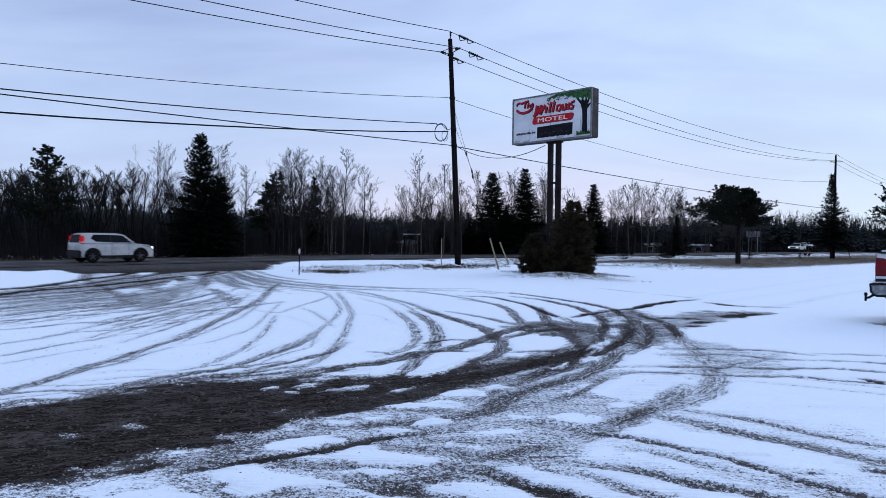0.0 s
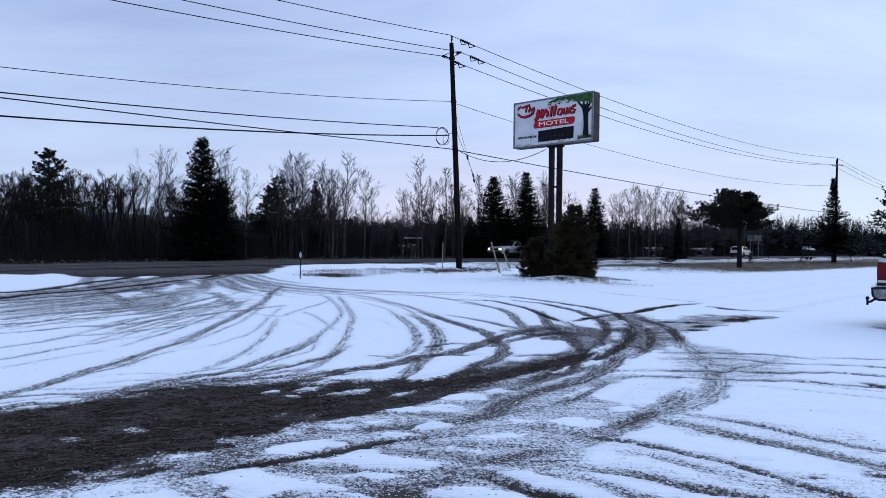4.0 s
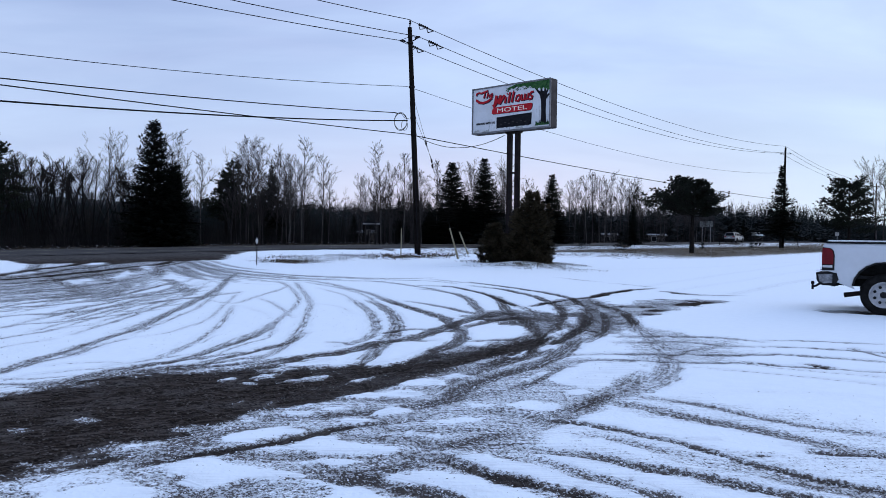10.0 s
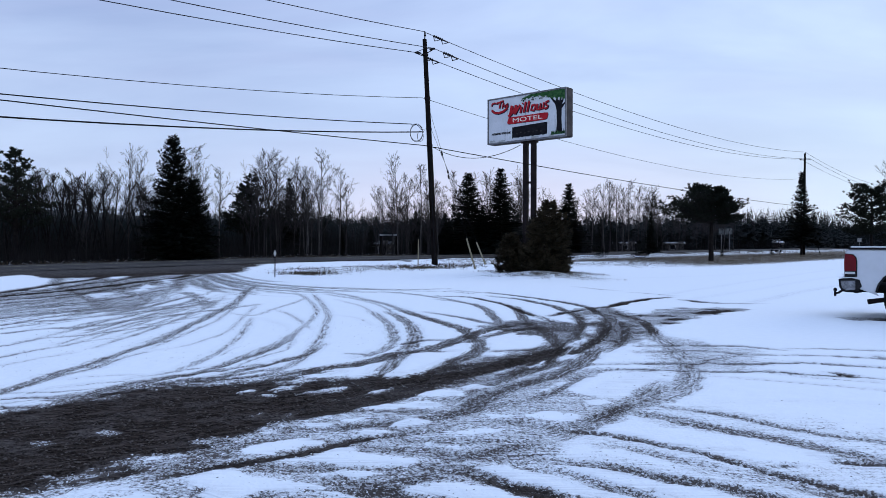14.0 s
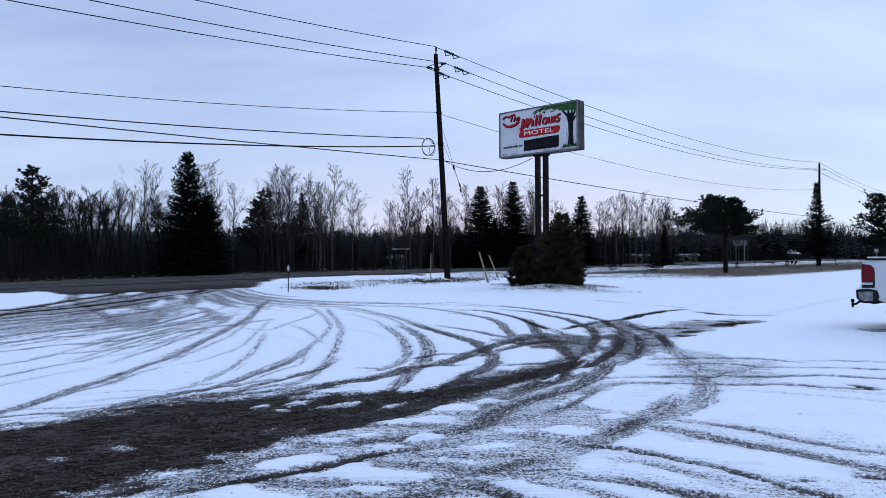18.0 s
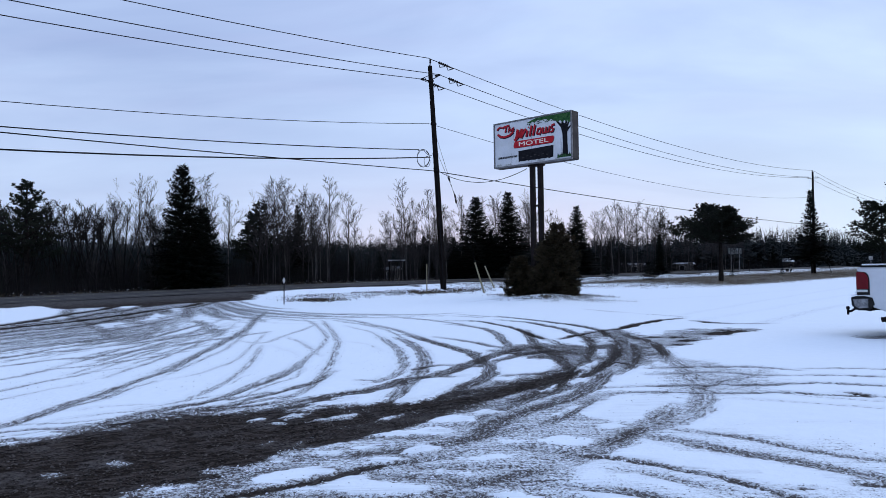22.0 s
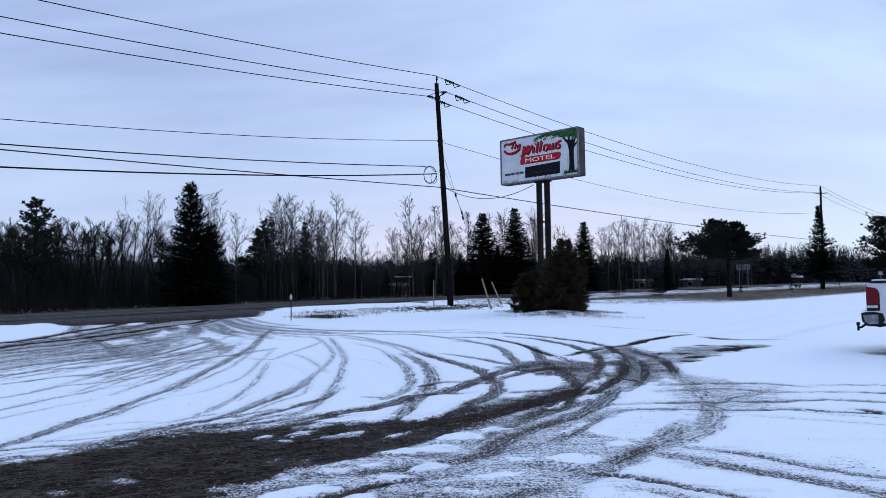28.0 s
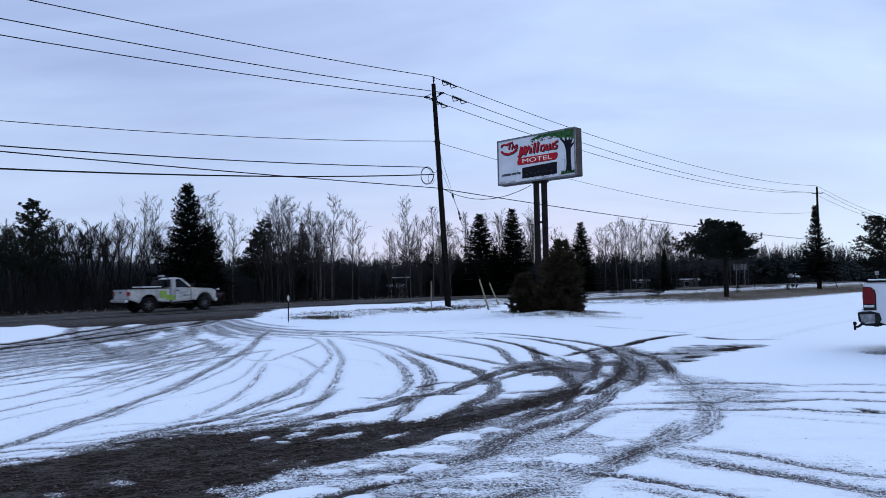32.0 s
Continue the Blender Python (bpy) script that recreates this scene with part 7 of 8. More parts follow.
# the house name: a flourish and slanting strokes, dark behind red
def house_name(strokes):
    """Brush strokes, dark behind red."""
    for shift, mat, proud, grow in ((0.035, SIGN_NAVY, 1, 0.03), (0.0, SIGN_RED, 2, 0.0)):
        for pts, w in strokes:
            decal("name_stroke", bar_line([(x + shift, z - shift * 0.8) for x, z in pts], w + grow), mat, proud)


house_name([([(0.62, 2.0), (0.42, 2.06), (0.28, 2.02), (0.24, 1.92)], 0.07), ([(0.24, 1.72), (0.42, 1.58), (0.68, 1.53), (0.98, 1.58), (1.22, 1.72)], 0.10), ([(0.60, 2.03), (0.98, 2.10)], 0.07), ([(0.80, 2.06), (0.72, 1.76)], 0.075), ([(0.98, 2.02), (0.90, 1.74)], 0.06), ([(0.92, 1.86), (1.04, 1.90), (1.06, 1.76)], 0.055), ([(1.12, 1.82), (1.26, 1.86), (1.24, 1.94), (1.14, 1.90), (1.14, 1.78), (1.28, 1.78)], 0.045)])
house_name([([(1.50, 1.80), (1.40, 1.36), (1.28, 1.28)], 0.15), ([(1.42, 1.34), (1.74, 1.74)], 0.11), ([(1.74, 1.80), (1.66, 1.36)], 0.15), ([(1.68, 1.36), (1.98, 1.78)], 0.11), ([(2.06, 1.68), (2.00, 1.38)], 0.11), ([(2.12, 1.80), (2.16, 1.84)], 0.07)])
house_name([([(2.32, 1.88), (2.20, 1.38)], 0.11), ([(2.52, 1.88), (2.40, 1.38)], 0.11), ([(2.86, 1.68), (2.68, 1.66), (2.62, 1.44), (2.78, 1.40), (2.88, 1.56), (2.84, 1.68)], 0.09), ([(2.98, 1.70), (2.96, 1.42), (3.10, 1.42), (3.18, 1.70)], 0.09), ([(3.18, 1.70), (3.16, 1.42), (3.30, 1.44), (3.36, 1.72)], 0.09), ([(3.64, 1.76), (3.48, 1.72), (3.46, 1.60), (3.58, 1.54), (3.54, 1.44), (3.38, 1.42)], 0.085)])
decal("name_band", rounded(1.22, 0.88, 3.56, 1.22, 0.12, 0.25), SIGN_NAVY, 1)
decal("name_band", rounded(1.20, 0.90, 3.54, 1.23, 0.12, 0.25), SIGN_RED, 2, "red pill-shaped band")
ragged = [(1.52, 0.18)] + [(1.52 + 0.1 * k, 0.18 + 0.012 * (k % 3) + 0.02 * (k % 2)) for k in range(1, 20)] + [(3.54, 0.22), (3.56, 0.78), (3.0, 0.77), (1.52, 0.73)]
decal("blank_board", ragged, SIGN_BLACK, 1, "peeling black patch")
for k in range(7):
    decal("torn_strip", [(1.75 + 0.23 * k, 0.37 + 0.05 * (k % 2)), (1.86 + 0.23 * k, 0.36 + 0.06 * (k % 2)), (1.87 + 0.23 * k, 0.39 + 0.06 * (k % 2)), (1.76 + 0.23 * k, 0.40 + 0.05 * (k % 2))], SIGN_FRAME, 3)


def words(body, x, z, size, width, mat, proud, name="lettering", bold=0.0):
    """Lettering in the built-in face, as a mesh of its own."""
    cu = bpy.data.curves.new(name, "FONT")
    cu.body, cu.size, cu.extrude, cu.offset = body, size, 0.003, bold
    ob = new(name, cu)
    bpy.context.view_layer.update()
    me = bpy.data.meshes.new_from_object(ob.evaluated_get(bpy.context.evaluated_depsgraph_get()))
    bpy.data.objects.remove(ob)
    xs = [q.co.x for q in me.vertices]
    k = width / (max(xs) - min(xs))
    me.transform(Matrix.Diagonal((k, 1, 1, 1)))
    me.materials.clear()
    me.materials.append(mat)
    return part(name, me, mat, motel_sign, at=pose(x, -0.012 - 0.004 * proud, z, 90, 0, 0))


words("MOTEL", 1.52, 0.965, 0.285, 1.72, SIGN_LETTER, 1)
words("AFFILIATED WITH THE", 0.27, 0.45, 0.125, 1.16, SIGN_BLACK, 0, bold=0.006)
for k in range(16):
    gx0, gz0, gl = rnd(0.3, 4.4), rnd(0.5, 2.1), rnd(0.2, 0.9)
    decal("grime_streak", [(gx0, gz0), (gx0 + rnd(0.012, 0.03), gz0), (gx0 + rnd(0.004, 0.012), max(0.1, gz0 - gl))], SIGN_GRIME, 0)
for gx0, gx1 in ((0.12, 0.5), (0.7, 1.1), (2.6, 3.1), (3.6, 3.95)):
    decal("grime_patch", [(gx0, 0.09)] + [(gx0 + (gx1 - gx0) * q / 6, 0.12 + rnd(0.01, 0.10)) for q in range(1, 6)] + [(gx1, 0.09)], SIGN_GRIME, 0)
# the painted tree
decal("painted_trunk", [(3.94, 0.18), (4.05, 0.28), (4.09, 0.7), (4.07, 1.25), (3.99, 1.55), (3.78, 1.80), (3.66, 1.98), (3.72, 2.0), (3.90, 1.80), (4.02, 1.70), (4.06, 2.02), (4.12, 2.04), (4.14, 1.72), (4.22, 1.70), (4.30, 2.0), (4.36, 2.0), (4.32, 1.66), (4.46, 1.86), (4.51, 1.84), (4.36, 1.50), (4.52, 1.58), (4.53, 1.52), (4.34, 1.30), (4.33, 0.8), (4.36, 0.28), (4.48, 0.18)], SIGN_BLACK, 2, "black painted tree trunk")
random.seed(71)
decal("painted_canopy", [(2.10, 2.01), (2.2, 2.09), (2.4, 2.14), (2.6, 2.20), (4.53, 2.20), (4.53, 1.76), (4.44, 1.72), (4.36, 1.82), (4.28, 1.76), (4.2, 1.88), (4.08, 1.78), (3.96, 1.9), (3.84, 1.82), (3.72, 1.92), (3.6, 1.9), (3.5, 2.02), (3.3, 2.0), (3.1, 2.08), (2.9, 2.04), (2.7, 2.09), (2.5, 2.0), (2.35, 2.05), (2.25, 1.98), (2.16, 2.02)], SIGN_GREEN, 3, "green painted leaves")
for k in range(46):
    x = 2.05 + 2.4 * random.random()
    z, s = 1.98 + rnd(-0.08, 0.16), rnd(0.025, 0.055)
    decal("painted_leaf", [(x - s, z), (x, z + s * 0.6), (x + s, z), (x, z - s * 0.6)], SIGN_GREEN if k % 3 else SIGN_BLACK, 4)
decal("painted_grass", [(3.74, 0.14)] + [(3.78 + 0.05 * k, 0.20 + (0.10 if k % 2 else 0.0) + 0.03 * math.sin(k)) for k in range(16)] + [(4.54, 0.14)], SIGN_GREEN, 3)
for k in range(8):
    decal("painted_blade", [(3.80 + 0.09 * k, 0.16), (3.83 + 0.09 * k, 0.16), (3.80 + 0.09 * k + rnd(-0.05, 0.05), 0.30 + rnd(0, 0.1))], SIGN_BLACK, 4)
for ex in (2.12, 2.58):
    post = Shape().box(ex, SIGN_D / 2 + 0.03, -3.2, 0.22, 0.22, 6.42, bevel=0.015)
    part("post", post, STEEL_DARK, motel_sign, "dark rusty square steel post")
part("cross_brace", Shape().box(2.35, SIGN_D / 2 + 0.03, -2.0, 0.3, 0.08, 0.1), STEEL_DARK, motel_sign)
part("conduit", Shape().tube([(2.74, 0.26, 0.0), (2.74, 0.24, -2.6), (2.75, 0.26, -6.0)], [0.025] * 3, 6), STEEL_DARK, motel_sign)
part("bracket", Shape().box(2.35, SIGN_D / 2 + 0.03, -0.04, 0.8, 0.3, 0.09), STEEL_DARK, motel_sign)

random.seed(83)
for x, y, h, r, n in ((2.9, 35.4, 2.0, 0.86, 6000), (4.6, 33.9, 3.65, 1.12, 13000), (5.2, 34.1, 1.3, 0.45, 1800), (3.75, 34.5, 1.5, 0.7, 3000)):
    tr, cr = cedar(h, r, n)
    cb = tree_thing("cedar_bush", (("stem", tr, BARK), ("foliage", cr, CEDAR_LEAF)), "bushy brownish-green cedar at the foot of the sign posts", "cedar bush", "cedars round the sign posts")
    cb.matrix_basis = pose(x, y, land(x, y) - 0.02)


# ---- buildings and signs beyond the road, half hidden by trees ----
def cabin(x, y, turn, long, deep, high, label, wall=SIDING, windows=3, ridge=1.3, cover=SNOW_CAP):
    ob = thing("house", pose(x, y, land(x, y) - 0.05, 0, 0, turn), label, "house", "houses beyond the road")
    part("wall", Shape().box(0, 0, high / 2, long, deep, high, bevel=0.03), wall, ob)
    roof = Shape()
    e, hl, hd = 0.35, long / 2 + 0.3, deep / 2 + 0.35
    for top, mat in ((0.0, None),):
        roof.add([(-hl, -hd, high - 0.05), (hl, -hd, high - 0.05), (hl, hd, high - 0.05), (-hl, hd, high - 0.05), (-hl, 0, high + ridge), (hl, 0, high + ridge)], [(0, 1, 5, 4), (2, 3, 4, 5), (0, 4, 3), (1, 2, 5), (0, 3, 2, 1)])
    rf = part("roof", roof, cover, ob, "snow-covered gable roof")
    part("fascia", Shape().box(0, -hd + 0.02, high - 0.1, 2 * hl, 0.05, 0.16), SIDING_DARK, rf)
    for k in range(windows):
        cx = -long / 2 + long * (k + 0.5) / windows
        w = part("window", Shape().box(cx, -deep / 2 - 0.02, high * 0.58, 1.0, 0.06, 0.9), SIDING, ob)
        part("pane", Shape().box(cx, -deep / 2 - 0.045, high * 0.58, 0.86, 0.03, 0.76), GLASS, w)
    part("door", Shape().box(long * 0.36, -deep / 2 - 0.03, 1.0, 0.9, 0.06, 2.0), SIDING_DARK, ob)
    return ob


cabin(-8.1, 82, -8, 2.0, 2.4, 1.6, "small pale shed with a snowy roof among trees", windows=2, ridge=0.3, wall=SIDING_DARK, cover=FROSTED)
cabin(30.5, 126, -10, 3.4, 3.0, 1.7, "low mobile home with a snowy roof behind trees", windows=1, ridge=0.25, wall=SIDING_DARK, cover=FROSTED)
cabin(40.0, 130, -10, 4.0, 3.0, 1.7, "low mobile home with a snowy roof behind bare trunks", windows=1, ridge=0.25, wall=SIDING_DARK, cover=FROSTED)
cabin(84.4, 186, 30, 2.4, 2.2, 2.0, "small house with a bright snowy roof beyond the highway", windows=1, ridge=1.0, wall=SIDING_DARK)
gate = thing("swing_frame", pose(-6.0, 68.5, land(-6.0, 68.5)), "dark timber frame standing at the wood's edge", "timber frame")
for x in (-0.75, 0.75):
    part("upright", Shape().box(x, 0, 0.95, 0.14, 0.14, 2.0), WOOD_POLE, gate)
part("beam", Shape().box(0, 0, 2.0, 1.75, 0.16, 0.12), FROSTED, gate, "beam with a little snow on it")


def road_sign(x, y, turn, w, h, z, label, mat):
    ob = thing("road_sign", pose(x, y, land(x, y), 0, 0, turn), label, "road sign", "road signs on the far verge")
    part("panel", Shape().box(0, 0, z + h / 2, w, 0.05, h, bevel=0.01), mat, ob)
    for k in (-1, 1) if w > 1 else (0,):
        part("post", Shape().tube([(k * w * 0.3, 0.08, -0.2), (k * w * 0.3, 0.08, z + h * 0.9)], [0.06, 0.06], 6), GALVANISED, ob)
    for k in (0.25, 0.75):
        part("rail", Shape().box(0, -0.04, z + h * k, w * 0.94, 0.04, 0.06), GALVANISED, ob)
    return ob


road_sign(53.4, 139.5, -38, 2.6, 1.15, 3.1, "back of a wide grey highway sign on two posts", SIGN_BACK)
road_sign(70.5, 124.0, -40, 0.6, 0.6, 1.9, "small pale road sign on a post", REFLECTOR)


# ---- vehicles: x forward, y to the left, z up, on the road at z = 0 ----
def arch(cx, r, z0, n=9):
    """Points of a wheel arch, from front to back, above the sill at z0."""
    a0 = math.asin(max(-1, min(1, (z0 - 0.36) / r)))
    return [(cx + r * math.cos(a0 + (math.pi - 2 * a0) * k / n), 0.36 + r * math.sin(a0 + (math.pi - 2 * a0) * k / n)) for k in range(n + 1)]


def slab(outline, half, inset=0.05, lean=None, soft=0.05):
    """A body pressed from a side outline (x, z): full width in the middle, drawn in at the edges. lean(z): half width by height."""
    bm = bmesh.new()
    rings = []
    for y, k in ((half, 1.0), (-half, 1.0)):
        rings.append([bm.verts.new((x, y, z)) for x, z in outline])
    n = len(outline)
    bm.faces.new(rings[0])
    bm.faces.new(rings[1][::-1])
    for i in range(n):
        j = (i + 1) % n
        bm.faces.new((rings[0][j], rings[0][i], rings[1][i], rings[1][j]))
    bmesh.ops.recalc_face_normals(bm, faces=bm.faces[:])
    edges = [e for e in bm.edges if abs(e.verts[0].co.y - e.verts[1].co.y) < 1e-6]
    if soft:
        bmesh.ops.bevel(bm, geom=edges, offset=soft, segments=2, affect="EDGES", clamp_overlap=True)
    if lean:
        for q in bm.verts:
            q.co.y = math.copysign(abs(q.co.y) / half * lean(q.co.z, q.co.x), q.co.y)
    return Shape().bm(bm)


def wheel_on(car, x, y, r, w, rim_mat, holes=0, spokes=5):
    """A wheel with its tyre, rim and hub; y tells the side."""
    out = 1 if y > 0 else -1
    wh = new("wheel")
    wh.parent = car
    wh.matrix_basis = pose(x, y, r)
    wh.empty_display_size = 0.1
    side = pose(0, 0, 0, 0, 0, 90 * out)
    part("tyre", Shape().lathe([(-w / 2, r * 0.6), (-w / 2, r * 0.9), (-w * 0.36, r), (w * 0.36, r), (w / 2, r * 0.92), (w * 0.46, r * 0.62)], 28, side), RUBBER, wh, smooth=True)
    tread = Shape()
    if holes:
        for k in range(36):
            a = 2 * math.pi * k / 36
            tread.box(w * 0.40, 0, r * 0.985, w * 0.22, r * 0.09, r * 0.05, side @ Matrix.Rotation(a, 4, "X"))
            tread.box(0, 0, r * 0.995, w * 0.5, r * 0.07, r * 0.03, side @ Matrix.Rotation(a + 0.08, 4, "X"))
        part("tread", tread, RUBBER, wh)
    rim = Shape().lathe([(w * 0.46, r * 0.64), (w * 0.49, r * 0.62), (w * 0.42, r * 0.57), (w * 0.30, r * 0.52), (w * 0.30, r * 0.25), (w * 0.40, r * 0.18), (w * 0.40, 0.001)], 28, side)
    if not holes:
        rim = Shape().lathe([(w * 0.46, r * 0.64), (w * 0.49, r * 0.62), (w * 0.40, r * 0.57), (w * 0.1, r * 0.55), (w * 0.08, 0.001)], 24, side)
    part("rim", rim, rim_mat if holes else PLASTIC, wh, smooth=True)
    if holes:
        for k in range(holes):
            a = 2 * math.pi * (k + 0.5) / holes
            part("vent_hole", Shape().lathe([(0, r * 0.075), (w * 0.02, r * 0.075), (w * 0.02, 0.001)], 10, side @ Matrix.Rotation(a, 4, "X") @ Matrix.Translation((w * 0.305, 0, r * 0.40))), PLASTIC, wh)
        part("hub", Shape().lathe([(w * 0.36, r * 0.17), (w * 0.52, r * 0.14), (w * 0.54, 0.001)], 14, side), PLASTIC, wh)
    else:
        for k in range(spokes):
            part("spoke", Shape().box(w * 0.38, 0, r * 0.33, w * 0.12, r * 0.16, r * 0.46, side @ Matrix.Rotation(2 * math.pi * k / spokes, 4, "X")), rim_mat, wh)
        part("hub", Shape().lathe([(w * 0.40, r * 0.14), (w * 0.47, r * 0.12), (w * 0.48, 0.001)], 12, side), rim_mat, wh)
    return wh


def pane_on(car, name, pts, lean, mat, out=0.006, label=""):
    """A window set just proud of both flanks; pts (x, z)."""
    for sgn in (1, -1):
        s = Shape()
        outer = [(x, sgn * (lean(z, x) + out), z) for x, z in pts]
        inner = [(x, sgn * (lean(z, x) - 0.03), z) for x, z in pts]
        n = len(pts)
        s.add(outer + inner, [tuple(range(n)), tuple(range(2 * n - 1, n - 1, -1))] + [(i, (i + 1) % n, n + (i + 1) % n, n + i) for i in range(n)])
        part(name, s, mat, car, label)


def cross_pane(car, name, x0, z0, x1, z1, h0, h1, mat, out):
    """A windscreen or rear window from (x0, z0) below to (x1, z1) above."""
    d = Vector((z1 - z0, 0, -(x1 - x0))).normalized() * out
    s = Shape().add([(x0 + d.x, -h0, z0 + d.z), (x0 + d.x, h0, z0 + d.z), (x1 + d.x, h1, z1 + d.z), (x1 + d.x, -h1, z1 + d.z), (x0 - d.x, -h0, z0 - d.z), (x0 - d.x, h0, z0 - d.z), (x1 - d.x, h1, z1 - d.z), (x1 - d.x, -h1, z1 - d.z)],
                    [(0, 1, 2, 3), (7, 6, 5, 4), (0, 4, 5, 1), (1, 5, 6, 2), (2, 6, 7, 3), (3, 7, 4, 0)])
    part(name, s, mat, car)


def both(car, name, x, y, z, sx, sy, sz, mat, label="", bevel=0.015):
    for sgn in (1, -1):
        part(name, Shape().box(x, sgn * y, z, sx, sy, sz, bevel=bevel), mat, car, label)


def hatchback():
    car = thing("hatchback_car", Matrix(), "boxy white hatchback car driving on the highway, tail lamps lit", "car")
    hw = 0.9
    low = lambda z, x: hw - 0.06 * max(0, (0.5 - z)) - 0.05 * max(0, z - 0.9) - 0.10 * max(0, (abs(x) - 1.75)) / 0.3
    line = [(2.05, 0.28), *arch(1.28, 0.40, 0.26), *arch(-1.29, 0.40, 0.26), (-1.92, 0.30), (-1.97, 0.62), (-1.95, 1.02), (1.05, 1.02), (1.75, 0.95), (2.02, 0.80), (2.08, 0.5)]
    part("body", slab(line, hw, lean=low), PAINT_ROAD, car, smooth=False)
    top = lambda z, x: 0.86 - 0.20 * max(0, z - 1.0) / 0.6
    part("cabin", slab([(1.05, 1.0), (0.45, 1.50), (0.1, 1.575), (-1.55, 1.60), (-1.80, 1.52), (-1.95, 1.0)], 0.86, lean=top), PAINT_ROAD, car)
    both(car, "roof_rail", -0.6, 0.6, 1.62, 1.7, 0.04, 0.04, PLASTIC)
    pane_on(car, "side_window", [(0.80, 1.08), (0.36, 1.46), (-0.27, 1.50), (-0.27, 1.08)], top, GLASS)
    pane_on(car, "door_pillar", [(-0.275, 1.08), (-0.275, 1.50), (-0.315, 1.50), (-0.315, 1.09)], top, PLASTIC)
    pane_on(car, "side_window", [(-0.32, 1.09), (-0.32, 1.50), (-1.22, 1.50), (-1.36, 1.30), (-1.12, 1.13)], top, GLASS)
    for x in (1.28, -1.29):
        for sgn in (1, -1):
            part("arch_trim", Shape().tube([(a, sgn * 0.875, b) for a, b in arch(x, 0.41, 0.30, 10)], [0.05] * 11, 6), PLASTIC, car)
    cross_pane(car, "windscreen", 1.02, 1.05, 0.47, 1.49, 0.76, 0.64, GLASS, 0.02)
    cross_pane(car, "rear_window", -1.93, 1.08, -1.80, 1.50, 0.68, 0.62, GLASS, -0.025)
    both(car, "tail_lamp", -1.80, 0.775, 1.22, 0.20, 0.08, 0.44, LAMP_RED_LIT, "tall lit red tail lamp")
    both(car, "headlamp", 1.90, 0.66, 0.80, 0.26, 0.26, 0.15, LAMP_LIT, "lit headlamp")
    part("rear_bumper", Shape().box(-1.92, 0, 0.47, 0.2, 1.74, 0.40, bevel=0.05), PLASTIC, car)
    part("front_grille", Shape().box(2.05, 0, 0.5, 0.08, 1.3, 0.3, bevel=0.03), PLASTIC, car)
    part("number_plate", Shape().box(-1.985, 0, 0.80, 0.02, 0.32, 0.16), SIDING, car)
    both(car, "sill", -0.0, 0.86, 0.32, 1.75, 0.08, 0.16, PLASTIC)
    both(car, "mirror", 0.75, 0.98, 1.10, 0.14, 0.18, 0.13, PAINT_ROAD)
    for x in (-0.15, -1.0):
        both(car, "door_handle", x, 0.895, 0.94, 0.18, 0.03, 0.035, CHROME, bevel=0.008)
    for x in (0.62, -0.28, -1.12):
        both(car, "door_seam", x, 0.893, 0.68, 0.012, 0.012, 0.62, PLASTIC, bevel=0)
    wheels = [wheel_on(car, x, y, 0.335, 0.21, RIM_DARK) for x in (1.28, -1.29) for y in (0.80, -0.80)]
    return car, wheels, 0.335


